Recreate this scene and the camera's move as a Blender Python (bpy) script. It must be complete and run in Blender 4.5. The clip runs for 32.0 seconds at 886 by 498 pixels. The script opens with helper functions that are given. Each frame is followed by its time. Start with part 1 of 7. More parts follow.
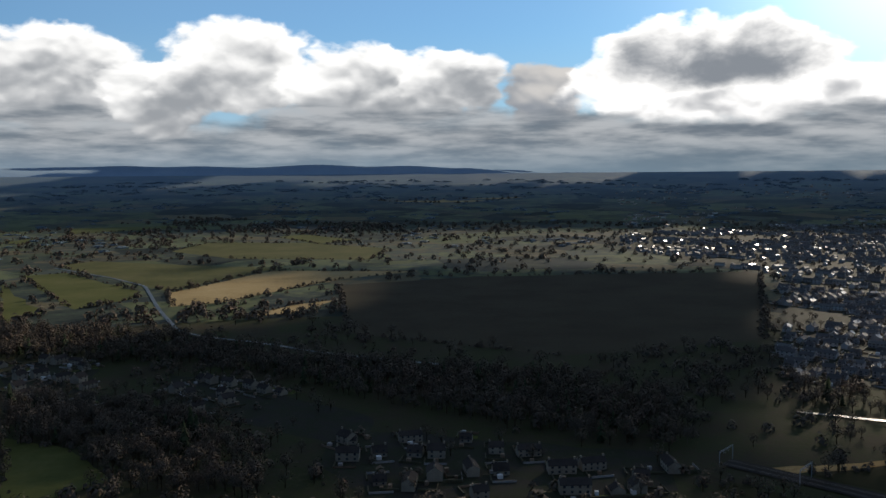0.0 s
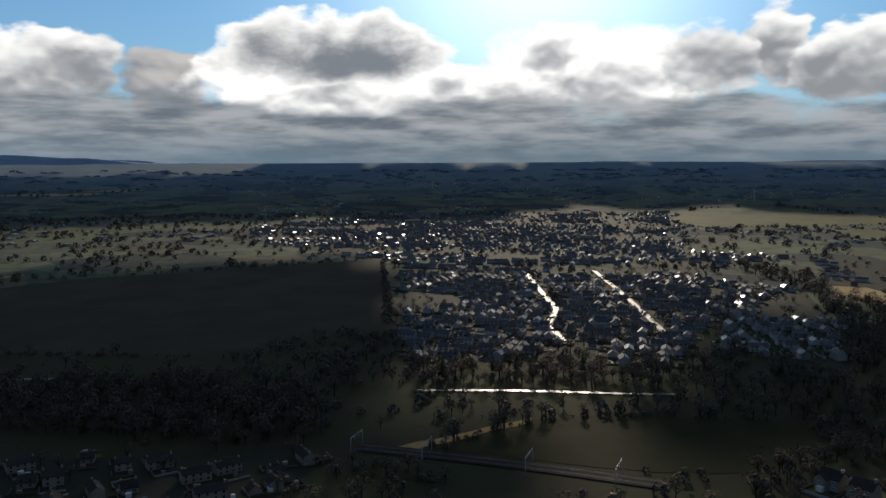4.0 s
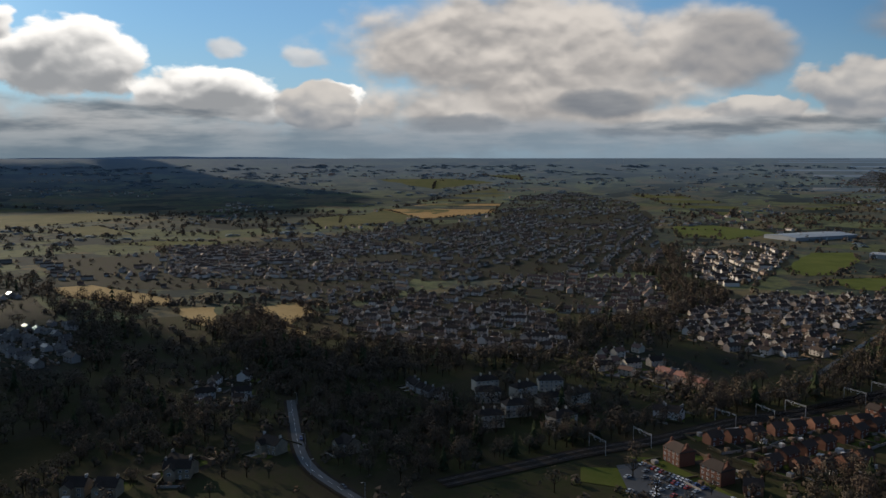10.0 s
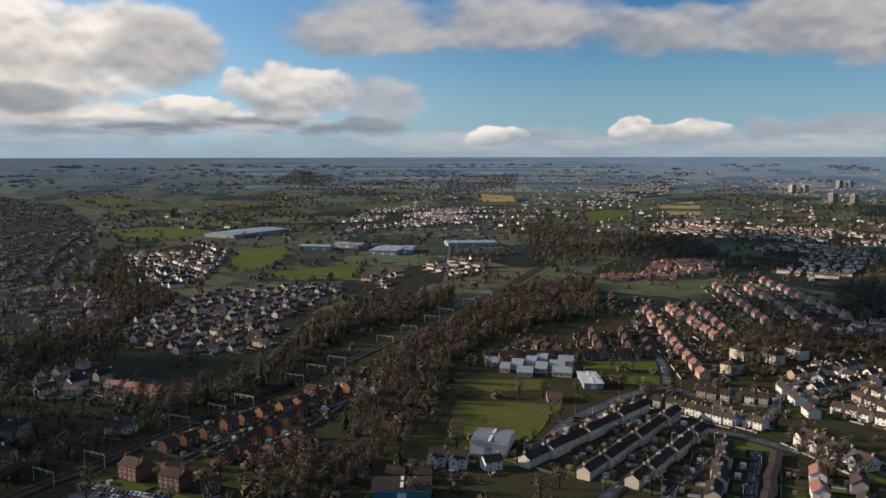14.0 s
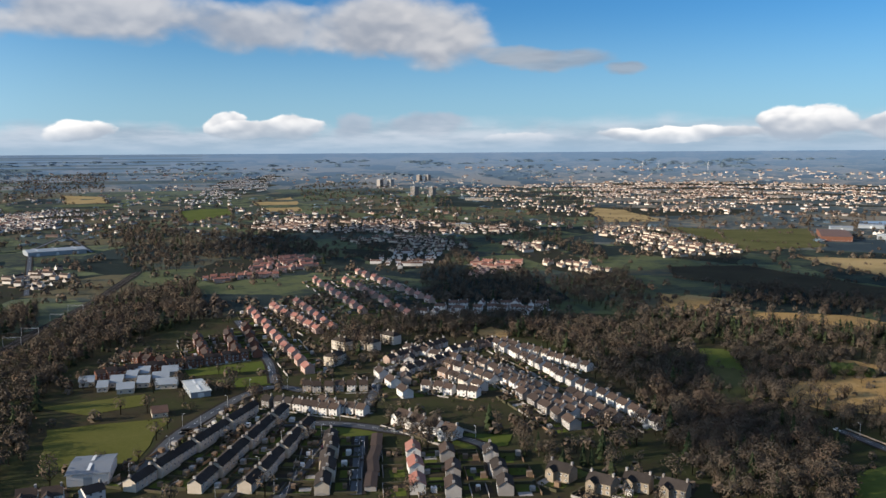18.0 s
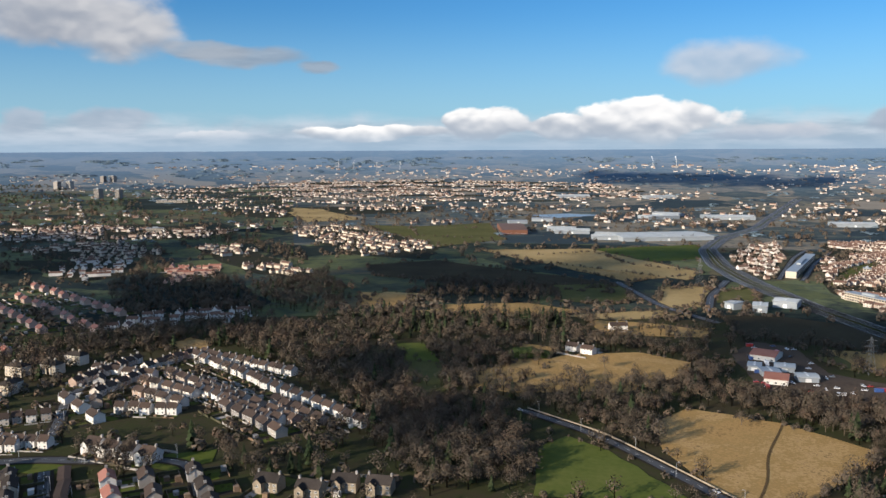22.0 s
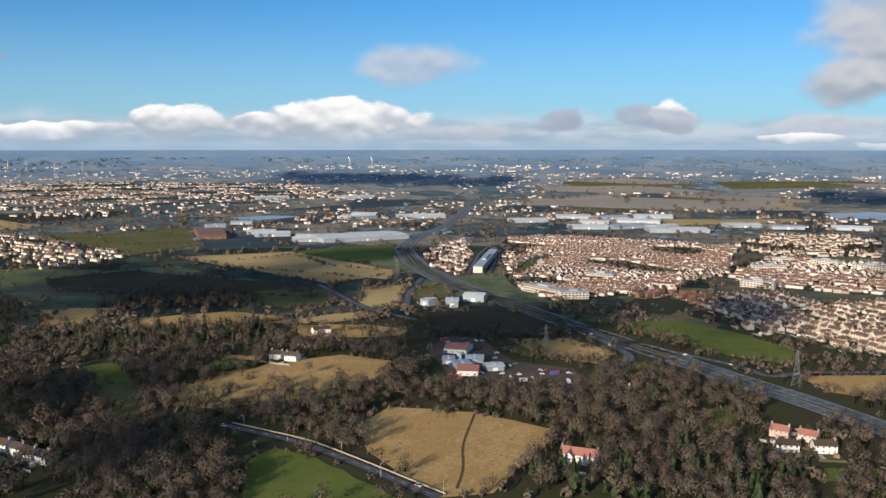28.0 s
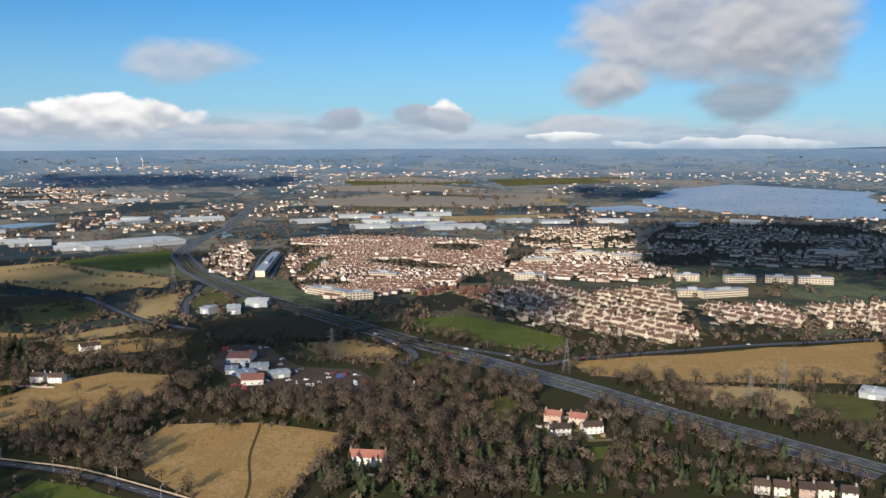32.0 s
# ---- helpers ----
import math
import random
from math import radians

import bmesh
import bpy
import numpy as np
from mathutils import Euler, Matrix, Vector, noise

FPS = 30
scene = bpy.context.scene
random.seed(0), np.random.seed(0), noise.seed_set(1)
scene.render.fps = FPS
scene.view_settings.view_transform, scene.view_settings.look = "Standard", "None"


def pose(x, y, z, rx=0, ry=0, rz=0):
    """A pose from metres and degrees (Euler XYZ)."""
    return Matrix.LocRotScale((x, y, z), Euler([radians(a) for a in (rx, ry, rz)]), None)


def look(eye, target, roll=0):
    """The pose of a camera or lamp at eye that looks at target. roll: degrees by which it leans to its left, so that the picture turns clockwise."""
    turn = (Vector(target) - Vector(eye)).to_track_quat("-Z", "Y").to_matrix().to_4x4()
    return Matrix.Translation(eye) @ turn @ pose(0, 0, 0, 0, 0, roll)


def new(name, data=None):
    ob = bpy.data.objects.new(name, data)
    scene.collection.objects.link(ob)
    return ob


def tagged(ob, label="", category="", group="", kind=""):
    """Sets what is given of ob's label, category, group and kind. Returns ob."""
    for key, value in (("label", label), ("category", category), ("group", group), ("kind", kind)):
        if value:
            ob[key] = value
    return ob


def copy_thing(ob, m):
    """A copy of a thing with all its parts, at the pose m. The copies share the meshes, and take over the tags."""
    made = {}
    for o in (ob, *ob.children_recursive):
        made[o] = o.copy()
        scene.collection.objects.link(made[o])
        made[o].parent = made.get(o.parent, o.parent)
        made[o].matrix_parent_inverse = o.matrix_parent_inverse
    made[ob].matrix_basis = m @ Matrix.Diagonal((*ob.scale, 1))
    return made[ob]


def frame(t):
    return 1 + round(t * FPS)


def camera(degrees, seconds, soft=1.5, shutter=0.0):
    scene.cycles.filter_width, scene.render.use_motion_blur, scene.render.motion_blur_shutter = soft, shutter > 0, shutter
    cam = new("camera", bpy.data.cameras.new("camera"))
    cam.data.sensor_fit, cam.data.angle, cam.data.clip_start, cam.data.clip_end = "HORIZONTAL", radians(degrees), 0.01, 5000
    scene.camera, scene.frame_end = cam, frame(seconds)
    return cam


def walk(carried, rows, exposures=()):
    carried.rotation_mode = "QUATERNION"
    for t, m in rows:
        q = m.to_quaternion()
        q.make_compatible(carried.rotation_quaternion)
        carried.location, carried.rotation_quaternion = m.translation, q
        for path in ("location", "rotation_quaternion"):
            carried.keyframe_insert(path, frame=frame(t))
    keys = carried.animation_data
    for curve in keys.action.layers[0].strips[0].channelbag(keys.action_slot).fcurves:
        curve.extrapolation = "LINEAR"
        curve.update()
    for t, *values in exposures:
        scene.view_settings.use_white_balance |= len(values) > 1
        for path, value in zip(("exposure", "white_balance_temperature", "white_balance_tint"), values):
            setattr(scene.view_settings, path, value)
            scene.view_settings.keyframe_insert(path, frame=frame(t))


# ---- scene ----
# camera: hovers over the edge of a town and climbs slowly while it turns
cam = camera(55.4, 32.0)
ROWS = (
    (0.0, -0.46, 0.97, 152.45, 0.00, -5.19, -0.41),
    (0.5, -0.11, 1.18, 152.75, 3.83, -5.31, -0.42),
    (1.0, 0.19, 1.43, 153.10, 7.59, -5.43, -0.41),
    (1.5, 0.46, 1.70, 153.51, 10.58, -5.53, -0.37),
    (2.0, 0.70, 1.90, 153.97, 13.76, -5.62, -0.37),
    (2.5, 0.90, 2.01, 154.50, 16.81, -5.72, -0.24),
    (4.5, 1.51, 1.99, 156.94, 27.83, -5.98, -0.12),
    (5.0, 1.52, 2.00, 157.51, 31.40, -6.01, -0.12),
    (5.5, 1.49, 2.02, 158.09, 35.31, -6.03, -0.05),
    (6.0, 1.46, 2.04, 158.70, 39.75, -6.05, 0.02),
    (6.5, 1.38, 2.01, 159.33, 44.22, -6.08, 0.06),
    (7.0, 1.22, 1.91, 159.94, 48.96, -6.09, 0.07),
    (7.5, 1.09, 1.77, 160.53, 53.69, -6.12, 0.11),
    (8.0, 1.04, 1.67, 161.09, 58.44, -6.16, 0.04),
    (8.5, 1.19, 1.59, 161.69, 61.76, -6.19, 0.07),
    (9.0, 1.37, 1.49, 162.28, 64.71, -6.21, 0.07),
    (9.5, 1.53, 1.34, 162.88, 69.53, -6.22, 0.05),
    (10.0, 1.63, 1.23, 163.48, 74.40, -6.23, 0.03),
    (10.5, 1.64, 1.18, 164.08, 78.54, -6.22, 0.03),
    (11.0, 1.63, 1.12, 164.68, 83.12, -6.26, 0.01),
    (11.5, 1.68, 0.96, 165.25, 87.44, -6.28, 0.03),
    (12.0, 1.82, 0.80, 165.80, 91.60, -6.29, 0.03),
    (12.5, 1.98, 0.64, 166.33, 96.30, -6.27, 0.05),
    (13.0, 2.01, 0.47, 166.85, 101.38, -6.28, 0.06),
    (13.5, 1.83, 0.34, 167.37, 106.60, -6.27, 0.04),
    (14.0, 1.60, 0.34, 167.88, 111.13, -6.29, 0.01),
    (14.5, 1.40, 0.39, 168.40, 115.22, -6.31, -0.01),
    (15.0, 1.24, 0.33, 168.94, 119.44, -6.34, -0.00),
    (15.5, 1.08, 0.18, 169.51, 123.66, -6.39, -0.01),
    (17.5, 0.25, -0.63, 172.07, 136.88, -6.57, -0.20),
    (18.0, 0.05, -0.76, 172.67, 137.79, -6.61, -0.22),
    (18.5, -0.11, -0.81, 173.24, 140.18, -6.64, -0.21),
    (19.0, -0.21, -0.81, 173.80, 142.83, -6.66, -0.23),
    (19.5, -0.23, -0.82, 174.36, 145.46, -6.66, -0.21),
    (20.0, -0.26, -0.88, 174.90, 148.11, -6.69, -0.20),
    (20.5, -0.35, -1.03, 175.45, 150.78, -6.71, -0.14),
    (21.0, -0.41, -1.16, 176.04, 153.43, -6.72, -0.14),
    (21.5, -0.50, -1.22, 176.64, 155.97, -6.74, -0.14),
    (22.0, -0.58, -1.22, 177.26, 158.05, -6.77, -0.11),
    (22.5, -0.65, -1.10, 177.88, 159.07, -6.78, -0.07),
    (23.0, -0.74, -0.93, 178.50, 160.54, -6.81, -0.03),
    (23.5, -0.91, -0.81, 179.13, 163.41, -6.81, -0.01),
    (24.0, -1.11, -0.79, 179.73, 166.10, -6.82, -0.03),
    (24.5, -1.28, -0.79, 180.30, 168.54, -6.82, 0.05),
    (25.0, -1.39, -0.81, 180.85, 170.77, -6.83, 0.07),
    (25.5, -1.41, -0.86, 181.37, 172.43, -6.82, 0.09),
    (26.0, -1.38, -0.96, 181.85, 174.13, -6.83, 0.10),
    (26.5, -1.42, -1.10, 182.28, 176.13, -6.84, 0.16),
    (28.5, -2.22, -1.89, 183.86, 180.13, -6.81, 0.10),
    (29.0, -2.39, -2.05, 184.25, 183.31, -6.81, 0.03),
    (29.5, -2.56, -2.20, 184.66, 184.90, -6.80, -0.04),
    (30.0, -2.75, -2.36, 185.09, 184.96, -6.84, -0.03),
    (30.5, -2.98, -2.53, 185.53, 186.50, -6.86, -0.01),
    (31.0, -3.26, -2.71, 185.95, 188.91, -6.87, -0.02),
    (31.5, -3.52, -2.84, 186.34, 190.72, -6.88, -0.04),
    (32.0, -3.71, -2.95, 186.70, 192.89, -6.88, -0.05),
)
walk(cam, [(t, pose(x, y, z, 90 + pitch, 0, -yaw) @ pose(0, 0, 0, 0, 0, roll)) for t, x, y, z, yaw, pitch, roll in ROWS],
     exposures=[(0, -0.12, 6450, 10), (2, -0.2, 6450, 10), (5, -0.38, 6400, 10), (9, -0.33, 6600, 10), (11, -0.08, 6800, 11), (13, 0.1, 6850, 11), (15, 0.48, 6600, 10), (18, 0.63, 6300, 10), (24, 0.63, 6300, 10), (32, 0.56, 6350, 10)])

# ---- light ----
SUN_AZ, SUN_EL = 31.0, 17.0
sun_dir = Vector((math.sin(radians(SUN_AZ)) * math.cos(radians(SUN_EL)), math.cos(radians(SUN_AZ)) * math.cos(radians(SUN_EL)), math.sin(radians(SUN_EL))))
sun = new("sun", bpy.data.lights.new("sun", "SUN"))
sun.data.energy, sun.data.angle, sun.data.color = 5.0, radians(0.6), (1.0, 0.86, 0.68)
sun.matrix_world = look(sun_dir * 3000, (0, 0, 0))

# cloud banks from far to near: kind, bearing, height, half width, rise, drop (degrees)
VALLEY_BANK = (
    ("g", 18.0, 0.6, 62.0, 3.9, 4.0),
    ("b", -24.5, 6.0, 6.4, 3.0, 3.0),
    ("g", -25.0, 2.4, 9.0, 2.4, 2.6),
    ("p", 128.0, 0.2, 60.0, 1.8, 3.0),
    ("p", 190.0, 0.2, 50.0, 1.5, 3.0),
    ("g", -13.6, 1.6, 23.3, 2.11, 2.3),
    ("g", 19.5, 1.6, 25.7, 2.3, 2.3),
    ("b", -18.0, 5.4, 3.7, 2.11, 2.69),
    ("b", -13.8, 6.2, 5.5, 4.03, 2.49),
    ("b", -3.8, 5.5, 6.8, 2.99, 2.3),
    ("b", 0.9, 5.9, 4.0, 2.11, 2.11),
    ("w", 6.7, 5.4, 2.9, 1.84, 2.3),
    ("W", 18.7, 4.6, 11.1, 2.3, 1.53),
    ("W", 32.2, 6.3, 4.7, 3.07, 3.07),
    ("d", 17.2, 6.4, 8.0, 3.53, 1.61),
    ("g", -9.2, 3.4, 3.9, 1.61, 1.23),
    ("g", -0.9, 3.1, 12.4, 1.46, 1.53),
    ("g", 13.9, 2.4, 9.9, 1.38, 1.15),
    ("g", 29.1, 3.7, 5.6, 1.61, 1.53),
)
SUN_BANK = (
    ("g", 21.9, 0.6, 24.3, 1.53, 1.92),
    ("g", 53.4, 0.8, 25.3, 1.73, 1.92),
    ("W", 28.0, 4.9, 5.5, 1.53, 2.3),
    ("W", 37.3, 5.3, 5.7, 3.53, 2.69),
    ("b", 45.8, 7.0, 2.3, 2.76, 2.3),
    ("b", 42.2, 6.4, 3.3, 2.23, 2.3),
    ("b", 50.8, 5.8, 4.6, 2.49, 2.49),
    ("b", 58.2, 4.0, 4.1, 1.76, 1.73),
    ("b", 62.2, 3.4, 3.4, 1.07, 1.38),
    ("b", 66.5, 3.0, 2.3, 2.0, 1.92),
    ("c", 60.1, 6.9, 1.3, 0.92, 0.69),
    ("c", 65.3, 6.5, 1.4, 0.77, 0.58),
    ("g", 28.4, 3.4, 7.7, 1.07, 1.34),
    ("g", 41.1, 3.3, 10.0, 1.15, 1.38),
    ("g", 18.6, 2.2, 8.7, 1.07, 1.23),
    ("g", 54.5, 2.5, 9.3, 1.3, 1.53),
)
RIDGE_BANK = (
    ("L", 78.4, 3.0, 12.0, 2.3, 1.73),
    ("L", 92.2, 2.3, 10.0, 1.15, 1.15),
    ("L", 83.5, 4.6, 8.9, 2.3, 2.3),
    ("p", 72.9, 1.6, 21.0, 1.34, 1.73),
    ("p", 80.9, 1.4, 18.5, 1.07, 1.53),
    ("b", 60.0, 4.4, 3.8, 1.15, 1.53),
    ("b", 66.5, 4.1, 2.3, 0.92, 1.3),
    ("L", 79.3, 6.6, 11.5, 4.22, 2.88),
    ("L", 78.5, 6.9, 12.4, 4.6, 3.07),
    ("L", 91.1, 7.1, 5.8, 2.88, 2.49),
    ("w", 66.0, 3.5, 2.5, 1.61, 1.84),
    ("k", 84.9, 3.5, 3.9, 1.0, 0.92),
    ("k", 88.4, 1.7, 5.4, 0.61, 0.61),
    ("k", 74.9, 2.2, 4.2, 0.77, 0.77),
    ("w", 94.5, 3.1, 3.6, 0.92, 1.0),
    ("s", 107.3, 3.1, 3.4, 1.73, 1.53),
    ("w", 101.2, 4.0, 4.8, 2.07, 1.61),
)
RIDGE_BANK += (
    ("g", 96.0, 2.0, 12.2, 0.69, 0.84),
    ("k", 105.6, 2.0, 4.0, 0.61, 0.69),
)
MOOR_BANK = (
    ("p", 117.1, 0.6, 15.6, 0.92, 1.15),
    ("p", 123.9, 0.5, 19.1, 0.84, 1.07),
    ("m", 93.1, 6.2, 4.3, 3.26, 1.92),
    ("m", 106.0, 8.1, 6.7, 2.38, 1.73),
    ("m", 116.3, 8.5, 7.6, 2.38, 1.84),
    ("m", 125.6, 7.9, 6.1, 1.92, 1.76),
    ("m", 135.7, 7.7, 6.2, 2.76, 1.84),
    ("k", 142.4, 6.4, 3.2, 0.69, 0.77),
    ("s", 107.0, 3.9, 3.7, 1.38, 1.53),
    ("w", 114.7, 1.2, 2.3, 0.84, 0.69),
    ("w", 123.3, 1.8, 1.3, 0.84, 0.84),
    ("w", 125.4, 1.4, 2.8, 0.69, 0.61),
    ("w", 127.6, 1.6, 2.0, 0.77, 0.77),
    ("q", 131.6, 1.6, 1.6, 1.0, 0.92),
    ("q", 137.3, 1.7, 2.9, 0.92, 0.92),
    ("w", 143.3, 0.9, 2.4, 0.54, 0.54),
)
PLAIN_BANK = (
    ("p", 172.0, 0.7, 62.0, 1.9, 2.5),
    ("p", 147.2, 0.4, 22.9, 0.69, 1.0),
    ("p", 170.5, 0.4, 26.7, 0.69, 1.0),
    ("m", 133.0, 8.3, 4.5, 2.3, 2.3),
    ("m", 137.4, 7.6, 4.2, 2.49, 2.3),
    ("k", 145.3, 6.0, 4.4, 0.84, 0.84),
    ("k", 150.2, 5.4, 1.7, 0.38, 0.46),
    ("w", 153.9, 1.1, 5.5, 0.54, 0.54),
    ("w", 160.7, 2.0, 2.9, 0.92, 1.0),
    ("w", 166.0, 1.5, 2.1, 0.84, 1.0),
    ("w", 161.4, 1.7, 3.2, 0.84, 1.07),
    ("w", 167.8, 1.4, 2.7, 0.69, 0.84),
    ("w", 171.6, 1.9, 5.1, 1.3, 1.38),
    ("q", 177.6, 0.8, 2.9, 0.38, 0.46),
    ("s", 180.8, 1.2, 2.2, 0.61, 0.61),
    ("q", 186.3, 1.8, 1.2, 0.84, 0.84),
    ("s", 176.4, 5.5, 4.5, 1.69, 1.53),
)
PLAIN_BANK += (
    ("q", 191.1, 2.3, 1.6, 0.61, 0.84),
    ("w", 193.3, 2.0, 1.5, 1.23, 1.23),
)
ESTUARY_BANK = (
    ("p", 200.8, 0.3, 22.0, 0.69, 1.0),
    ("s", 179.0, 1.2, 4.1, 0.54, 0.69),
    ("q", 185.7, 1.8, 1.3, 0.77, 0.92),
    ("q", 192.9, 2.0, 2.5, 1.0, 1.07),
    ("m", 208.6, 7.0, 8.1, 4.22, 3.45),
    ("m", 214.3, 7.1, 5.0, 4.99, 4.6),
    ("m", 203.5, 4.0, 3.2, 1.53, 1.53),
    ("k", 212.3, 2.9, 3.9, 1.38, 1.61),
    ("s", 202.5, 1.6, 4.0, 0.61, 0.69),
    ("w", 210.8, 0.2, 6.9, 0.35, 0.35),
    ("w", 200.8, 0.7, 2.6, 0.35, 0.38),
)


class Nodes:
    """Short hands for a node tree."""

    def __init__(self, tree):
        self.t = tree

    def put(self, v, sock):
        if isinstance(v, bpy.types.NodeSocket):
            self.t.links.new(v, sock)
        else:
            sock.default_value = v

    def add(self, kind, inputs=(), **props):
        n = self.t.nodes.new(kind)
        for k, v in props.items():
            setattr(n, k, v)
        for k, v in dict(inputs).items():
            self.put(v, n.inputs[k])
        return n

    def math(self, op, a, b=0.0, c=0.0, clamp=False):
        n = self.add("ShaderNodeMath", {0: a, 1: b, 2: c}, operation=op, use_clamp=clamp)
        return n.outputs[0]

    def vmath(self, op, a, b=(0, 0, 0)):
        n = self.add("ShaderNodeVectorMath", {0: a, 1: b}, operation=op)
        return n.outputs["Value" if op in ("DISTANCE", "DOT_PRODUCT", "LENGTH") else "Vector"]

    def noise(self, vec, scale, detail=4.0, rough=0.55):
        return self.add("ShaderNodeTexNoise", {"Vector": vec, "Scale": scale, "Detail": detail, "Roughness": rough}).outputs["Fac"]

    def mix(self, f, a, b):
        n = self.add("ShaderNodeMix", {0: f}, data_type="RGBA")
        for v, s in ((a, n.inputs[6]), (b, n.inputs[7])):
            self.put(v if isinstance(v, bpy.types.NodeSocket) else (*v, 1.0), s)
        return n.outputs[2]

    def ramp(self, f, stops):
        n = self.add("ShaderNodeValToRGB", {0: f})
        e = n.color_ramp.elements
        while len(e) < len(stops):
            e.new(0.5)
        for el, (p, c) in zip(e, stops):
            el.position, el.color = p, (*c, 1.0)
        return n.outputs[0]

    def smooth(self, v, lo, hi):
        return self.add("ShaderNodeMapRange", {0: v, 1: lo, 2: hi, 3: 0.0, 4: 1.0}, interpolation_type="SMOOTHSTEP").outputs[0]


# how each kind of cloud looks: lit top, shaded base, softness of its edge, cover
CLOUD_LOOKS = dict(
    g=((0.50, 0.52, 0.54), (0.17, 0.205, 0.245), 0.9, 0.9),
    b=((1.35, 1.33, 1.29), (0.36, 0.38, 0.405), 0.42, 1.0),
    d=((1.60, 1.56, 1.50), (0.27, 0.295, 0.33), 0.45, 1.0),
    W=((1.75, 1.71, 1.65), (0.50, 0.51, 0.53), 0.6, 1.0),
    L=((0.80, 0.755, 0.71), (0.38, 0.375, 0.38), 0.75, 0.97),
    k=((0.26, 0.29, 0.33), (0.19, 0.22, 0.265), 0.9, 0.8),
    w=((0.74, 0.71, 0.675), (0.29, 0.32, 0.365), 0.42, 1.0),
    m=((0.42, 0.415, 0.42), (0.23, 0.25, 0.29), 0.9, 0.92),
    q=((0.31, 0.345, 0.40), (0.245, 0.285, 0.345), 0.8, 0.85),
    c=((0.85, 0.84, 0.83), (0.50, 0.53, 0.57), 0.9, 0.8),
    s=((0.44, 0.44, 0.46), (0.29, 0.33, 0.39), 1.0, 0.75),
    p=((0.42, 0.45, 0.49), (0.25, 0.31, 0.37), 1.1, 0.85),
)
world = bpy.data.worlds.new("sky")
scene.world = world
world.use_nodes = True
world.cycles.sampling_method, world.cycles.sample_map_resolution = "MANUAL", 512
world.node_tree.nodes.clear()
w = Nodes(world.node_tree)
way = w.add("ShaderNodeTexCoord").outputs["Generated"]
sep = w.add("ShaderNodeSeparateXYZ", {0: way})
flat = w.math("SQRT", w.math("SUBTRACT", 1.0, w.math("MULTIPLY", sep.outputs[2], sep.outputs[2])))
height = w.math("MULTIPLY", w.math("ARCSINE", sep.outputs[2]), 57.2958)
# bearing counted from north by east, with its seam in the south-west behind the walk
turned = w.math("ARCTAN2", w.math("MULTIPLY", sep.outputs[1], -1.0), sep.outputs[0])
bearing = w.math("MULTIPLY_ADD", turned, 57.2958, 90.0)
ring = w.add("ShaderNodeCombineXYZ", {0: w.math("DIVIDE", sep.outputs[0], flat), 1: w.math("DIVIDE", sep.outputs[1], flat), 2: w.math("MULTIPLY", height, 1.7 / 57.2958)}).outputs[0]
bend = w.add("ShaderNodeTexNoise", {"Vector": ring, "Scale": 14.0, "Detail": 4.5, "Roughness": 0.52}).outputs["Color"]
bend = w.add("ShaderNodeSeparateColor", {0: bend})
bearing = w.math("ADD", bearing, w.math("MULTIPLY_ADD", bend.outputs[0], 3.4, -1.7))
lifted = w.math("ADD", height, w.math("MULTIPLY_ADD", bend.outputs[1], 1.5, -0.75))


def heap(at, detail):
    """Rounded lumps for the outline and the body of a cloud."""
    return w.noise(at, 20.0, detail, 0.5)


puffed = w.vmath("ADD", ring, w.vmath("MULTIPLY", w.add("ShaderNodeCombineXYZ", {0: bend.outputs[0], 1: bend.outputs[1], 2: bend.outputs[2]}).outputs[0], (0.03, 0.03, 0.03)))
lumps = heap(puffed, 4.0)
relief = w.math("SUBTRACT", heap(puffed, 2.5), heap(w.vmath("ADD", puffed, (0.0, 0.0, 0.016)), 2.5))
broad = w.noise(ring, 8.0, 3.0, 0.5)
strata = w.math("MULTIPLY_ADD", w.noise(w.vmath("MULTIPLY", ring, (1.0, 1.0, 3.6)), 11.0, 4.5, 0.55), 4.2, -2.1)
toward = w.math("MAXIMUM", w.vmath("DOT_PRODUCT", way, tuple(sun_dir)), 0.0)
side = w.smooth(w.vmath("DOT_PRODUCT", way, tuple(sun_dir)), 0.0, 0.7)
glow2 = w.math("POWER", toward, 6.0)

sky = w.add("ShaderNodeTexSky", sky_type="NISHITA", sun_disc=False, sun_elevation=radians(SUN_EL), sun_rotation=radians(SUN_AZ), air_density=1.0, dust_density=0.3, ozone_density=4.0)
blue = w.vmath("MULTIPLY", sky.outputs[0], (0.034, 0.066, 0.089))
pale = w.math("MULTIPLY_ADD", w.math("SUBTRACT", 1.0, w.smooth(height, 0.0, 10.0)), 0.55, w.math("MULTIPLY", side, 0.35), clamp=True)
blue = w.mix(pale, blue, (0.33, 0.47, 0.59))
haze_glow = w.vmath("SCALE", (1.0, 0.97, 0.92))
w.put(w.math("MULTIPLY", w.math("POWER", toward, 60.0), 0.9), haze_glow.node.inputs["Scale"])
blue = w.vmath("SCALE", w.vmath("ADD", blue, haze_glow))
w.put(w.math("MULTIPLY_ADD", side, 0.37, 0.93), blue.node.inputs["Scale"])

seen = blue
tone_noise = w.math("MULTIPLY_ADD", relief, 2.2, w.math("MULTIPLY_ADD", broad, 1.7, -0.85))
edge_noise = {k: w.math("MULTIPLY_ADD", lumps, 2.0 - 1.0 * k, w.math("MULTIPLY_ADD", broad, 0.7, -1.18 + 0.45 * k)) for k in (0, 1)}


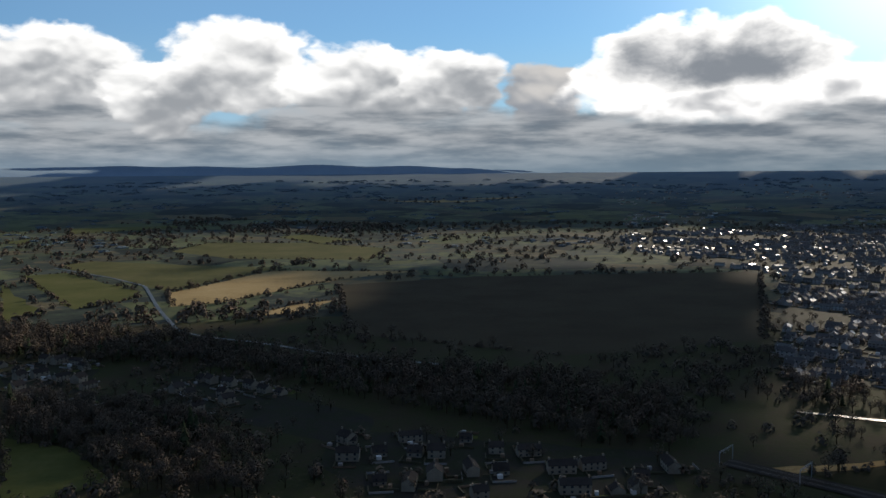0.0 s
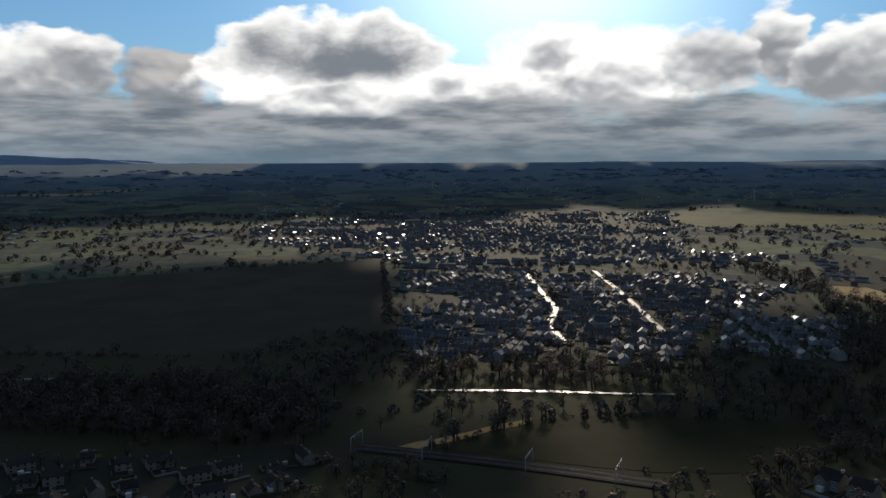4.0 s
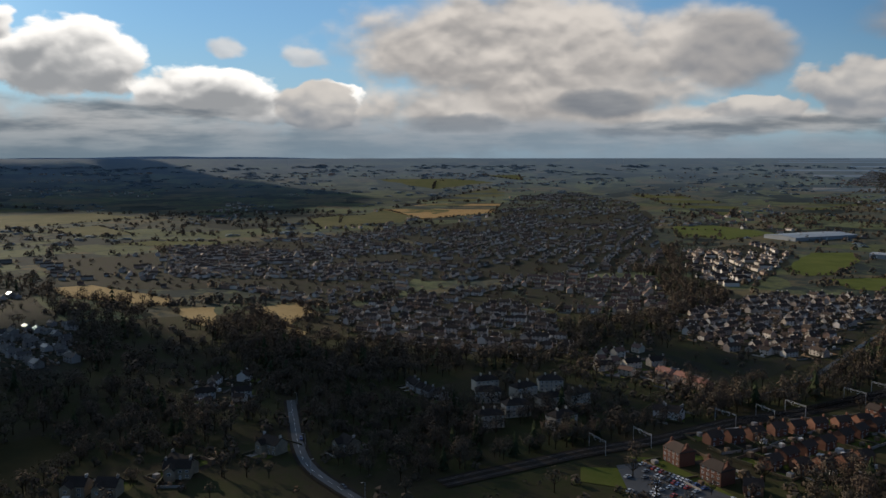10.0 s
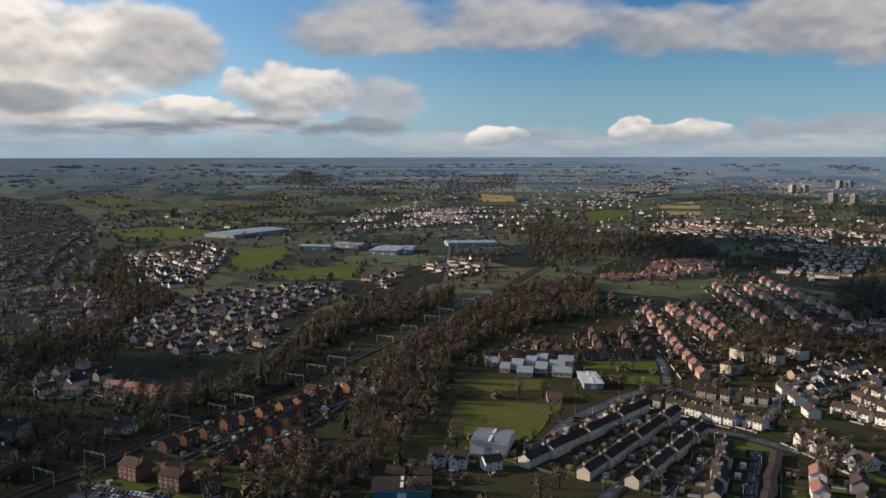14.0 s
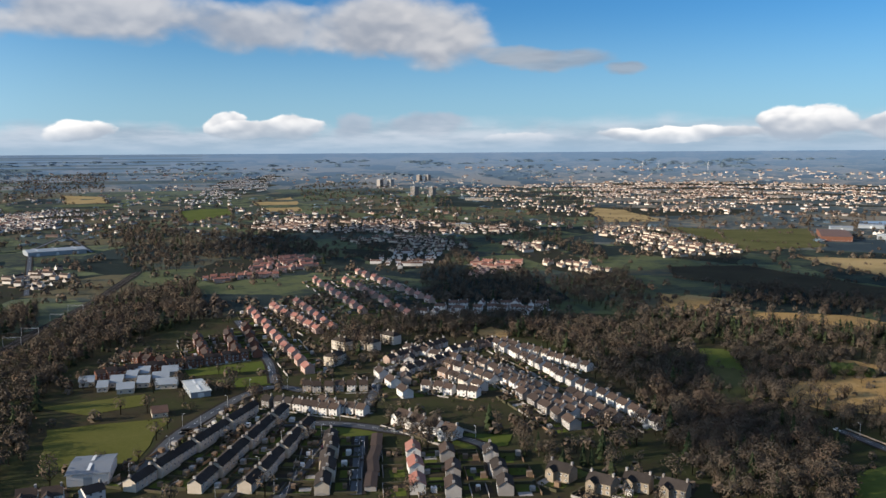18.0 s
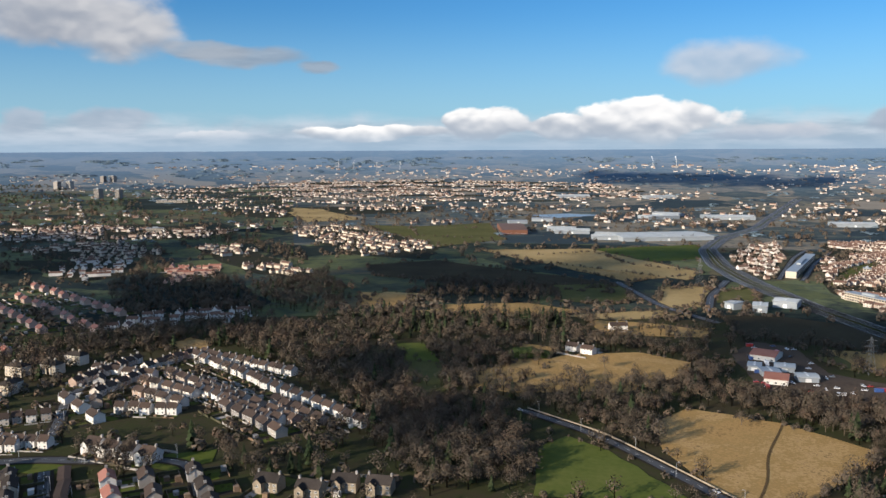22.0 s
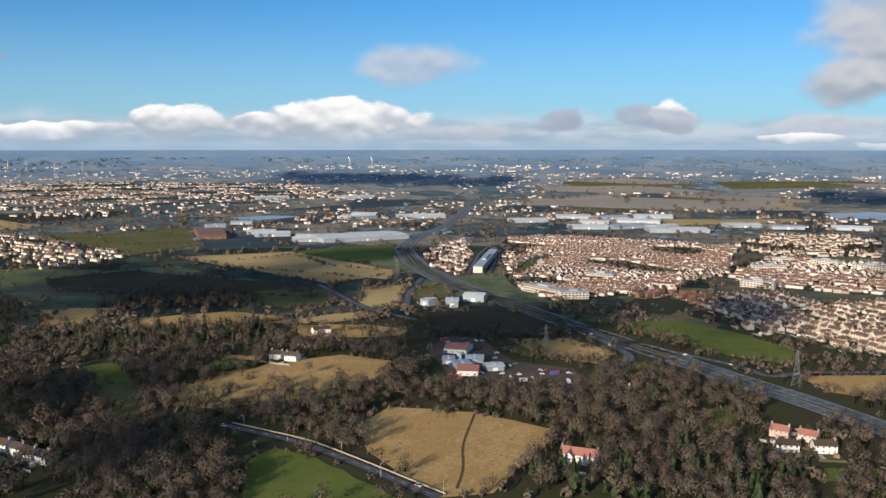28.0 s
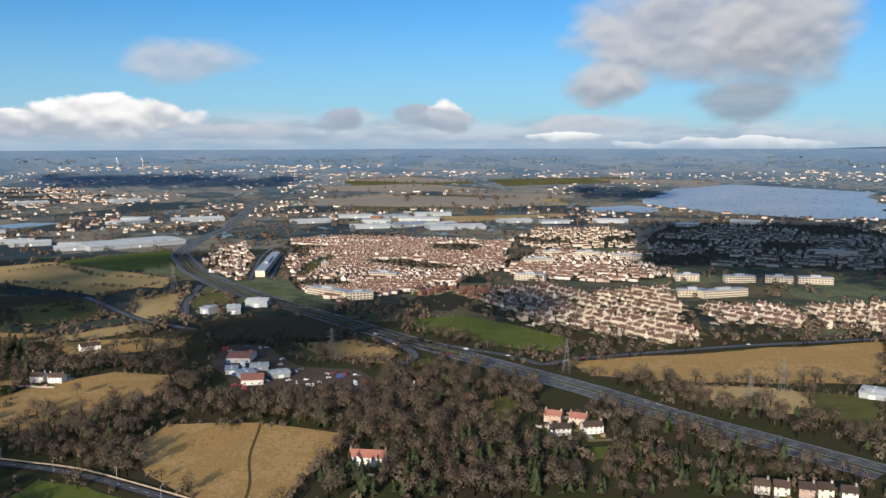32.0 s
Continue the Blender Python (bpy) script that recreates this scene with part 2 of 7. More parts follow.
def bank(name, clouds, sky_behind):
    """One bank of clouds laid over the sky behind it."""
    tree = bpy.data.node_groups.new(name, "ShaderNodeTree")
    for label, kind in (("Behind", "NodeSocketColor"), ("Bearing", "NodeSocketFloat"), ("Height", "NodeSocketFloat"), ("Tone", "NodeSocketFloat"), ("Hard", "NodeSocketFloat"), ("Soft", "NodeSocketFloat"), ("Strata", "NodeSocketFloat")):
        tree.interface.new_socket(label, in_out="INPUT", socket_type=kind)
    tree.interface.new_socket("Seen", in_out="OUTPUT", socket_type="NodeSocketColor")
    g = Nodes(tree)
    given = g.add("NodeGroupInput").outputs
    over = given["Behind"]
    for kind, az, el, wide, rise, drop in clouds:
        top, base, soft, cover = CLOUD_LOOKS[kind]
        # each cloud is worked out after the one behind it
        after = g.math("MULTIPLY", over, 1e-6)
        p = g.math("MULTIPLY_ADD", g.math("ADD", given["Bearing"], after), 1 / wide, -az / wide)
        q = g.math("MULTIPLY_ADD", g.math("ADD", given["Height"], after), 1 / rise, -el / rise)
        low = g.math("MAXIMUM", q, g.math("MULTIPLY", q, -rise / drop))
        dense = g.math("SUBTRACT", 1.0, g.math("MULTIPLY_ADD", p, p, g.math("MULTIPLY", low, low)))
        dense = g.math("ADD", dense, given["Soft" if soft > 0.5 else "Hard"])
        mask = g.math("MULTIPLY", g.smooth(dense, 0.0, soft), cover)
        f = g.math("MULTIPLY_ADD", q, 0.55 if kind not in "gpk" else 0.25, given["Tone" if kind not in "gpk" else "Strata"])
        if kind in "bdW":
            # back-lit: thin edges shine, the thick heart is grey
            share, rim, lift = dict(b=(1.0, -0.55, 0.30), d=(0.30, -1.1, 0.62), W=(1.0, -0.4, 0.42))[kind]
            f = g.math("ADD", g.math("MULTIPLY", f, share), g.math("MULTIPLY_ADD", dense, rim, lift))
        over = g.mix(mask, over, g.mix(g.smooth(f, -0.75, 0.75), base, top))
    g.add("NodeGroupOutput", {"Seen": over})
    node = w.add("ShaderNodeGroup", node_tree=tree)
    for label, v in (("Behind", sky_behind), ("Bearing", bearing), ("Height", lifted), ("Tone", tone_noise), ("Hard", edge_noise[0]), ("Soft", edge_noise[1]), ("Strata", strata)):
        w.put(v, node.inputs[label])
    return node.outputs[0]


for name, clouds in (("valley_bank", VALLEY_BANK), ("sun_bank", SUN_BANK), ("ridge_bank", RIDGE_BANK), ("moor_bank", MOOR_BANK), ("plain_bank", PLAIN_BANK), ("estuary_bank", ESTUARY_BANK)):
    seen = bank(name, clouds, seen)
# broken cloud goes on overhead
roofed = w.math("MULTIPLY", w.smooth(height, 12.0, 22.0), w.smooth(w.noise(ring, 2.6, 5.0, 0.55), 0.40, 0.60))
seen = w.mix(w.math("MULTIPLY", roofed, 0.3), seen, (0.56, 0.54, 0.52))
mist = w.math("SUBTRACT", 1.0, w.smooth(height, -0.4, w.math("MULTIPLY_ADD", side, 1.3, 1.5)))
veil = w.math("MULTIPLY", mist, w.math("MULTIPLY_ADD", broad, -0.5, 1.05), clamp=True)
seen = w.mix(veil, seen, w.mix(glow2, (0.23, 0.32, 0.41), (0.13, 0.20, 0.255)))
w.add("ShaderNodeOutputWorld", {0: w.add("ShaderNodeBackground", {0: seen, 1: 1.0}).outputs[0]})


# ---- materials ----
def surface(name, stops, scale=0.05, fine=1.0, rough=0.85, bump=0.0, spec=0.3, island=0.0, metal=0.0, obj=0.0, wet=0.0):
    """A weathered surface: colours picked by broad and fine noise in metres, with a little bump."""
    m = bpy.data.materials.new(name)
    m.use_nodes = True
    n = Nodes(m.node_tree)
    bsdf = m.node_tree.nodes["Principled BSDF"]
    pos = n.add("ShaderNodeNewGeometry")
    a, b = n.noise(pos.outputs["Position"], scale, 5.0, 0.6), n.noise(pos.outputs["Position"], fine, 4.0, 0.65)
    f = n.math("ADD", n.math("MULTIPLY", a, 0.62), n.math("MULTIPLY", b, 0.38))
    f = n.math("MULTIPLY_ADD", n.math("SUBTRACT", f, 0.5), 2.4, 0.5, clamp=True)
    if island:
        f = n.math("ADD", n.math("MULTIPLY", f, 1.0 - island), n.math("MULTIPLY", n.math("FRACT", n.math("ADD", pos.outputs["Random Per Island"], n.add("ShaderNodeObjectInfo").outputs["Random"])), island))
    if obj:
        f = n.math("ADD", n.math("MULTIPLY", f, 1.0 - obj), n.math("MULTIPLY", n.add("ShaderNodeObjectInfo").outputs["Random"], obj))
    n.put(n.ramp(f, [(i / (len(stops) - 1), c) for i, c in enumerate(stops)]), bsdf.inputs["Base Color"])
    n.put(n.math("MULTIPLY_ADD", b, 0.25, rough - 0.12), bsdf.inputs["Roughness"])
    if wet:
        # a share of the pieces is damp and glossy, the rest dry
        dry = n.smooth(n.math("FRACT", n.math("MULTIPLY", pos.outputs["Random Per Island"], 37.0)), wet, wet + 0.02)
        n.put(n.math("MULTIPLY_ADD", dry, 0.42, n.math("MULTIPLY_ADD", b, 0.25, rough - 0.12)), bsdf.inputs["Roughness"])
    bsdf.inputs["Specular IOR Level"].default_value = spec
    bsdf.inputs["Metallic"].default_value = metal
    if bump:
        n.put(n.add("ShaderNodeBump", {"Height": b, "Strength": 0.6, "Distance": bump}).outputs[0], bsdf.inputs["Normal"])
    return m


M = dict(
    ground=surface("scrub_ground", [(0.020, 0.018, 0.012), (0.046, 0.038, 0.023), (0.037, 0.042, 0.017), (0.078, 0.061, 0.035)], 0.02, 0.25, 0.95, 0.4, spec=0.03),
    grass=surface("winter_grass", [(0.048, 0.057, 0.016), (0.084, 0.088, 0.026), (0.123, 0.114, 0.044)], 0.012, 0.15, 0.9, 0.15, spec=0.03),
    lime=surface("green_pasture", [(0.052, 0.070, 0.016), (0.088, 0.106, 0.025), (0.126, 0.131, 0.038)], 0.02, 0.3, 0.9, 0.1, spec=0.03),
    olive=surface("rough_pasture", [(0.052, 0.056, 0.019), (0.090, 0.088, 0.032), (0.135, 0.118, 0.052)], 0.014, 0.1, 0.9, 0.3, spec=0.03),
    stubble=surface("stubble", [(0.19, 0.135, 0.060), (0.32, 0.23, 0.105), (0.40, 0.30, 0.15)], 0.012, 0.2, 0.95, 0.2, spec=0.03),
    # stubble tan greyed by haze that is mixed into the colour
    far_tan=surface("hazed_stubble", [(0.18, 0.165, 0.14), (0.235, 0.205, 0.165), (0.28, 0.245, 0.20)], 0.004, 0.03, 0.95, spec=0.03),
    rough=surface("dead_grass", [(0.085, 0.055, 0.026), (0.20, 0.125, 0.052), (0.36, 0.225, 0.090), (0.27, 0.175, 0.068), (0.40, 0.26, 0.115), (0.13, 0.085, 0.038), (0.34, 0.22, 0.095)], 0.022, 0.35, 0.95, 0.3, spec=0.03),
    # earth of garden beds; over the valley its dark tone paints cloud shadow
    earth_shade=surface("earth_and_cloud_shade", [(0.028, 0.023, 0.015), (0.051, 0.041, 0.025), (0.064, 0.056, 0.033)], 0.012, 0.2, 0.95, 0.3, spec=0.03),
    fallow=surface("damp_fallow", [(0.017, 0.017, 0.007), (0.031, 0.029, 0.012), (0.048, 0.041, 0.019)], 0.014, 0.15, 0.95, 0.2, spec=0.03),
    pitch=surface("playing_field_turf", [(0.064, 0.068, 0.015), (0.093, 0.093, 0.024), (0.119, 0.111, 0.034)], 0.02, 0.4, 0.9, 0.05, spec=0.03),
    lawn=surface("lawn", [(0.050, 0.068, 0.013), (0.077, 0.095, 0.020), (0.108, 0.108, 0.032)], 0.03, 0.5, 0.9, 0.05, spec=0.03),
    yard=surface("dirt_yard", [(0.045, 0.035, 0.028), (0.085, 0.065, 0.050), (0.06, 0.05, 0.045)], 0.04, 0.4, 0.9, 0.1, spec=0.03),
    town=surface("built_up_ground", [(0.018, 0.018, 0.018), (0.036, 0.032, 0.026), (0.028, 0.032, 0.016), (0.056, 0.050, 0.042)], 0.05, 0.4, 0.9, 0.05, 0.03),
    asphalt=surface("asphalt", [(0.040, 0.042, 0.046), (0.058, 0.060, 0.064), (0.075, 0.076, 0.078)], 0.03, 0.8, 0.62, 0.01, 0.25),
    ballast=surface("ballast", [(0.020, 0.017, 0.014), (0.034, 0.029, 0.024), (0.050, 0.042, 0.036)], 0.05, 1.2, 0.95, 0.1, spec=0.03),
    paint=surface("road_paint", [(0.55, 0.55, 0.52), (0.75, 0.75, 0.72)], 0.1, 2.0, 0.6),
    steel=surface("galvanised_steel", [(0.28, 0.29, 0.30), (0.42, 0.43, 0.44)], 0.1, 1.0, 0.65, 0, 0.4, metal=0.2),
    lattice=surface("weathered_lattice_steel", [(0.12, 0.125, 0.13), (0.20, 0.205, 0.21)], 0.1, 1.0, 0.7, 0, 0.3, metal=0.2),
    rail=surface("worn_rail", [(0.10, 0.080, 0.068), (0.20, 0.18, 0.165)], 0.1, 1.0, 0.8, 0, 0.15),
    bark=surface("bark", [(0.040, 0.030, 0.022), (0.085, 0.065, 0.048), (0.14, 0.12, 0.10)], 0.2, 1.5, 0.95, 0.02, spec=0.05),
    twig=surface("bare_twigs", [(0.042, 0.035, 0.027), (0.072, 0.055, 0.042), (0.125, 0.086, 0.062), (0.070, 0.060, 0.044), (0.130, 0.100, 0.077), (0.055, 0.051, 0.037), (0.102, 0.074, 0.056)], 0.10, 0.015, 0.95, island=0.2, spec=0.05),
    needle=surface("conifer_needles", [(0.014, 0.021, 0.011), (0.026, 0.038, 0.018), (0.045, 0.055, 0.027), (0.060, 0.060, 0.034)], 0.08, 0.4, 0.9, island=0.3, spec=0.05),
    shrub=surface("evergreen_shrub", [(0.030, 0.040, 0.014), (0.055, 0.065, 0.024), (0.085, 0.080, 0.035)], 0.03, 0.5, 0.9, island=0.5, spec=0.05),
    roof_dark=surface("slate_roof", [(0.022, 0.019, 0.017), (0.042, 0.035, 0.031), (0.070, 0.058, 0.051)], 0.15, 1.4, 0.9, 0.03, 0.05, island=0.35),
    roof_wet=surface("damp_slate_roof", [(0.034, 0.032, 0.032), (0.058, 0.054, 0.052), (0.088, 0.082, 0.076)], 0.15, 1.4, 0.36, 0.03, 0.4, island=0.35, wet=0.3),
    roof_brown=surface("brown_tile_roof", [(0.070, 0.042, 0.033), (0.130, 0.076, 0.056), (0.18, 0.110, 0.082)], 0.15, 1.4, 0.7, 0.03, 0.2, island=0.45),
    roof_umber=surface("dark_brown_tile_roof", [(0.028, 0.021, 0.018), (0.055, 0.039, 0.031), (0.090, 0.060, 0.045)], 0.15, 1.4, 0.75, 0.03, 0.15, island=0.45, obj=0.3),
    roof_red=surface("red_tile_roof", [(0.19, 0.070, 0.045), (0.27, 0.11, 0.075), (0.30, 0.15, 0.11)], 0.15, 1.4, 0.6, 0.03, 0.4, island=0.3),
    roof_grey=surface("grey_sheet_roof", [(0.22, 0.24, 0.26), (0.26, 0.285, 0.305), (0.31, 0.33, 0.34)], 0.08, 0.7, 0.45, 0.01, 0.5, island=0.3),
    roof_sheet=surface("dark_sheet_roof", [(0.155, 0.168, 0.185), (0.175, 0.188, 0.205), (0.195, 0.208, 0.225)], 0.05, 2.0, 0.6, 0.01, 0.3),
    teal=surface("teal_cladding", [(0.035, 0.13, 0.17), (0.05, 0.18, 0.22)], 0.1, 1.0, 0.5, 0.0, 0.4),
    roof_white=surface("pale_sheet_roof", [(0.32, 0.34, 0.34), (0.45, 0.47, 0.46), (0.60, 0.61, 0.59)], 0.05, 0.5, 0.6, 0.01, 0.2, island=0.3),
    white=surface("white_render", [(0.50, 0.465, 0.42), (0.62, 0.585, 0.54), (0.71, 0.675, 0.63)], 0.25, 1.5, 0.85, 0.01, island=0.4),
    cream=surface("cream_harling", [(0.36, 0.30, 0.23), (0.50, 0.43, 0.34), (0.62, 0.55, 0.45)], 0.2, 1.5, 0.9, 0.01, island=0.5),
    pink=surface("pink_harling", [(0.34, 0.21, 0.16), (0.48, 0.32, 0.25), (0.55, 0.42, 0.34)], 0.2, 1.5, 0.9, 0.01, island=0.5),
    brick=surface("red_brick", [(0.115, 0.050, 0.032), (0.173, 0.076, 0.048), (0.216, 0.108, 0.072)], 0.2, 2.0, 0.9, 0.01, island=0.5),
    grey=surface("grey_harling", [(0.17, 0.15, 0.135), (0.28, 0.255, 0.23), (0.48, 0.44, 0.40)], 0.2, 1.5, 0.9, 0.01, island=0.75),
    mixed=surface("mixed_walls", [(0.24, 0.125, 0.085), (0.40, 0.33, 0.27), (0.56, 0.50, 0.43), (0.72, 0.68, 0.63)], 0.2, 1.5, 0.9, 0.01, island=0.8),
    stone=surface("weathered_sandstone", [(0.16, 0.13, 0.095), (0.26, 0.21, 0.15), (0.34, 0.28, 0.21)], 0.2, 1.5, 0.9, 0.02),
    glass=surface("window_glass", [(0.020, 0.024, 0.028), (0.045, 0.050, 0.056)], 0.3, 1.0, 0.22, 0, 0.6),
    frame=surface("white_frame", [(0.62, 0.62, 0.60), (0.74, 0.74, 0.72)], 0.3, 2.0, 0.6),
    door=surface("painted_door", [(0.10, 0.045, 0.035), (0.06, 0.07, 0.10), (0.30, 0.28, 0.25)], 0.3, 1.0, 0.5, obj=0.9),
    # pale blue is the haze over far trees, put into their colour
    hazed_wood=surface("hazed_woodland", [(0.095, 0.135, 0.165), (0.125, 0.170, 0.205), (0.150, 0.200, 0.240)], 0.004, 0.02, 0.95, spec=0.05),
    # the hills' blue is haze painted as base colour
    hill=surface("hazed_moor", [(0.20, 0.285, 0.375), (0.235, 0.325, 0.42), (0.27, 0.36, 0.45)], 0.002, 0.01, 0.95, spec=0.05),
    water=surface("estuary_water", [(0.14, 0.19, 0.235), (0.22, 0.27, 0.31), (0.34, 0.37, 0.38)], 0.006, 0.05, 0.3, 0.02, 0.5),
    canal=surface("canal_water", [(0.020, 0.024, 0.022), (0.035, 0.040, 0.036)], 0.02, 0.3, 0.4, 0.02, 0.1),
)


def mosaic(name, colours, cell, haze_tint, share):
    """Far country: a patchwork of woods, moor and small fields."""
    m = surface(name, colours[:2], 0.004, 0.03, 0.95, spec=0.03)
    n = Nodes(m.node_tree)
    bsdf = m.node_tree.nodes["Principled BSDF"]
    pos = n.add("ShaderNodeNewGeometry").outputs["Position"]
    wob = n.add("ShaderNodeTexNoise", {"Vector": pos, "Scale": 0.006, "Detail": 4.0}).outputs["Color"]
    at = n.vmath("ADD", n.vmath("MULTIPLY", pos, (cell, cell * 1.0, 0.0)), n.vmath("SCALE", wob))
    wob_scale = at.node.inputs[1].links[0].from_node.inputs["Scale"]
    wob_scale.default_value = 0.7
    v = n.add("ShaderNodeTexVoronoi", {"Vector": at, "Scale": 1.0}, feature="F1").outputs["Color"]
    pick = n.add("ShaderNodeSeparateColor", {0: v}).outputs[0]
    f = n.math("ADD", n.math("MULTIPLY", pick, 0.62), n.math("MULTIPLY", n.noise(pos, 0.02, 6.0, 0.7), 0.38))
    land = n.ramp(n.math("MULTIPLY_ADD", n.math("SUBTRACT", f, 0.5), 1.9, 0.5, clamp=True), [(i / (len(colours) - 1), c) for i, c in enumerate(colours)])
    # haze painted into the backdrop: its base colour turns blue towards the skyline
    haze_share = n.math("MULTIPLY", n.smooth(n.vmath("LENGTH", pos), 2700.0, 5200.0), share)
    n.put(n.mix(haze_share, land, haze_tint), bsdf.inputs["Base Color"])
    return m


M["country"] = mosaic("hazed_country", [(0.020, 0.027, 0.024), (0.048, 0.060, 0.044), (0.100, 0.112, 0.052), (0.036, 0.046, 0.042), (0.125, 0.105, 0.058), (0.050, 0.064, 0.058), (0.120, 0.135, 0.068), (0.028, 0.038, 0.036)], 1 / 130, (0.16, 0.225, 0.285), 0.82)
# the plain's own palette is bluer too, with haze in its colours
M["plain"] = mosaic("hazed_plain", [(0.035, 0.050, 0.058), (0.070, 0.085, 0.080), (0.190, 0.165, 0.120), (0.045, 0.065, 0.075), (0.240, 0.200, 0.145), (0.080, 0.100, 0.100), (0.040, 0.060, 0.070), (0.200, 0.175, 0.135)], 1 / 150, (0.19, 0.29, 0.405), 0.92)

# ---- the lie of the land ----
NEAR, EDGE = 2500.0, 4720.0
LEVEL_AZ = (-40, 0, 40, 92, 138, 166, 192, 225, 300, 320)
LEVEL = (152, 152, 159, 166, 173, 180, 187, 188, 152, 152)


def lay(p):
    """Plan coordinates (n, 3) to the terrain: flat to 2.5 km, past that drawn together and rising gently to the skyline."""
    p = np.asarray(p, float)
    r = np.maximum(np.hypot(p[:, 0], p[:, 1]), 1e-6)
    g = np.where(r <= NEAR, r, NEAR + (EDGE - NEAR) * (1 - NEAR / np.maximum(r, NEAR)))
    s = g / r
    az = (np.degrees(np.arctan2(p[:, 0], p[:, 1])) + 40) % 360 - 40
    top = np.interp(az, LEVEL_AZ, LEVEL)
    return np.stack([p[:, 0] * s, p[:, 1] * s, np.where(r > NEAR, top * (1 - s), 0.0) + p[:, 2] * s], -1)


def mesh_of(name, verts, faces, mats, index=None, smooth=False):
    me = bpy.data.meshes.new(name)
    verts = np.asarray(verts, np.float32)
    faces = np.asarray(faces, np.int32)
    n, k = faces.shape
    me.vertices.add(len(verts))
    me.vertices.foreach_set("co", verts.ravel())
    me.loops.add(n * k)
    me.loops.foreach_set("vertex_index", faces.ravel())
    me.polygons.add(n)
    me.polygons.foreach_set("loop_start", np.arange(0, n * k, k, dtype=np.int32))
    for m in mats:
        me.materials.append(m)
    if index is not None:
        me.polygons.foreach_set("material_index", np.asarray(index, np.int32))
    me.polygons.foreach_set("use_smooth", np.full(n, smooth))
    me.update(calc_edges=True)
    return me


def part(name, bm, material, parent=None, label="", m=None):
    """One mesh object under a thing or a part."""
    me = bpy.data.meshes.new(name)
    bmesh.ops.recalc_face_normals(bm, faces=bm.faces)
    bm.to_mesh(me)
    bm.free()
    me.materials.append(material)
    ob = new(name, me)
    if parent:
        ob.parent = parent
    if m is not None:
        ob.matrix_basis = m
    if label:
        ob["label"] = label
    return ob


# ground: rings that widen outwards
def ground_sheet():
    radii = np.concatenate([[0.0], np.geomspace(30, 2500, 40), np.geomspace(2600, 90000, 34)])
    seg = 180
    az = np.arange(seg) * 2 * math.pi / seg
    p = np.zeros((len(radii), seg, 3))
    p[..., 0], p[..., 1] = radii[:, None] * np.sin(az), radii[:, None] * np.cos(az)
    v = lay(p.reshape(-1, 3))
    i, j = np.meshgrid(np.arange(len(radii) - 1), np.arange(seg), indexing="ij")
    k = (j + 1) % seg
    f = np.stack([i * seg + j, i * seg + k, (i + 1) * seg + k, (i + 1) * seg + j], -1).reshape(-1, 4)[:, ::-1]
    tagged(new("ground", mesh_of("ground", v, f, [M["ground"], M["country"], M["plain"]], ((radii[:-1, None] > 900).astype(int) + (((radii[:-1, None] > 3800) | ((radii[:-1, None] > 1500) & (az[None] > 2.55))) & (az[None] > 1.9 + 0.25 * np.sin(np.arange(len(radii) - 1) * 2.3)[:, None]) & (az[None] < 4.6))).ravel(), smooth=True)), "brown winter scrub and rough grass running to a horizon painted with haze", "ground", kind="structure")


ground_sheet()


def skyline():
    """Low hills that close the view."""
    for k, (dist, name, lift) in enumerate(((4730, "far_hills", 0.0), (4800, "moorland_ridge", 0.25))):
        az = np.radians(np.arange(0, 360.5, 0.5))
        el = np.array([0.10 + 0.30 * noise.noise((math.sin(a) * 3 + k, math.cos(a) * 3, k)) + 0.12 * noise.noise((math.sin(a) * 16, math.cos(a) * 16, 5 + k)) for a in az]) + lift * (0.35 if k else 1)
        deg = (np.degrees(az) + 40) % 360 - 40
        el += np.interp(deg, (-40, -25, -8, 2, 8, 60, 130, 140, 160, 200, 260), (0.2, 0.2, 0.35, 0.1, -0.25, -0.3, -0.45, -0.4, -0.4, -0.5, 0.1))
        z = np.interp(deg, LEVEL_AZ, LEVEL) + dist * np.tan(np.radians(el))
        base = np.stack([np.sin(az) * (dist - 120), np.cos(az) * (dist - 120), np.full_like(az, 60.0)], -1)
        crest = np.stack([np.sin(az) * dist, np.cos(az) * dist, z], -1)
        back = np.stack([np.sin(az) * (dist + 60), np.cos(az) * (dist + 60), np.full_like(az, 40.0)], -1)
        n = len(az)
        v = np.concatenate([base, crest, back])
        i = np.arange(n - 1)
        f = np.concatenate([np.stack([i, i + n, i + n + 1, i + 1], -1), np.stack([i + n, i + 2 * n, i + 2 * n + 1, i + n + 1], -1)])
        tagged(new("backdrop_" + name, mesh_of(name, v, f, [M["hill"]], smooth=True)), "hills along the far skyline, blue-grey with painted haze", "hills", kind="structure")


skyline()


def inside(x, y, poly):
    x, y = np.asarray(x, float), np.asarray(y, float)
    r = np.zeros(x.shape, bool)
    for (x0, y0), (x1, y1) in zip(poly, poly[1:] + poly[:1]):
        if y0 != y1:
            r ^= ((y0 > y) != (y1 > y)) & (x < (x1 - x0) * (y - y0) / (y1 - y0) + x0)
    return r


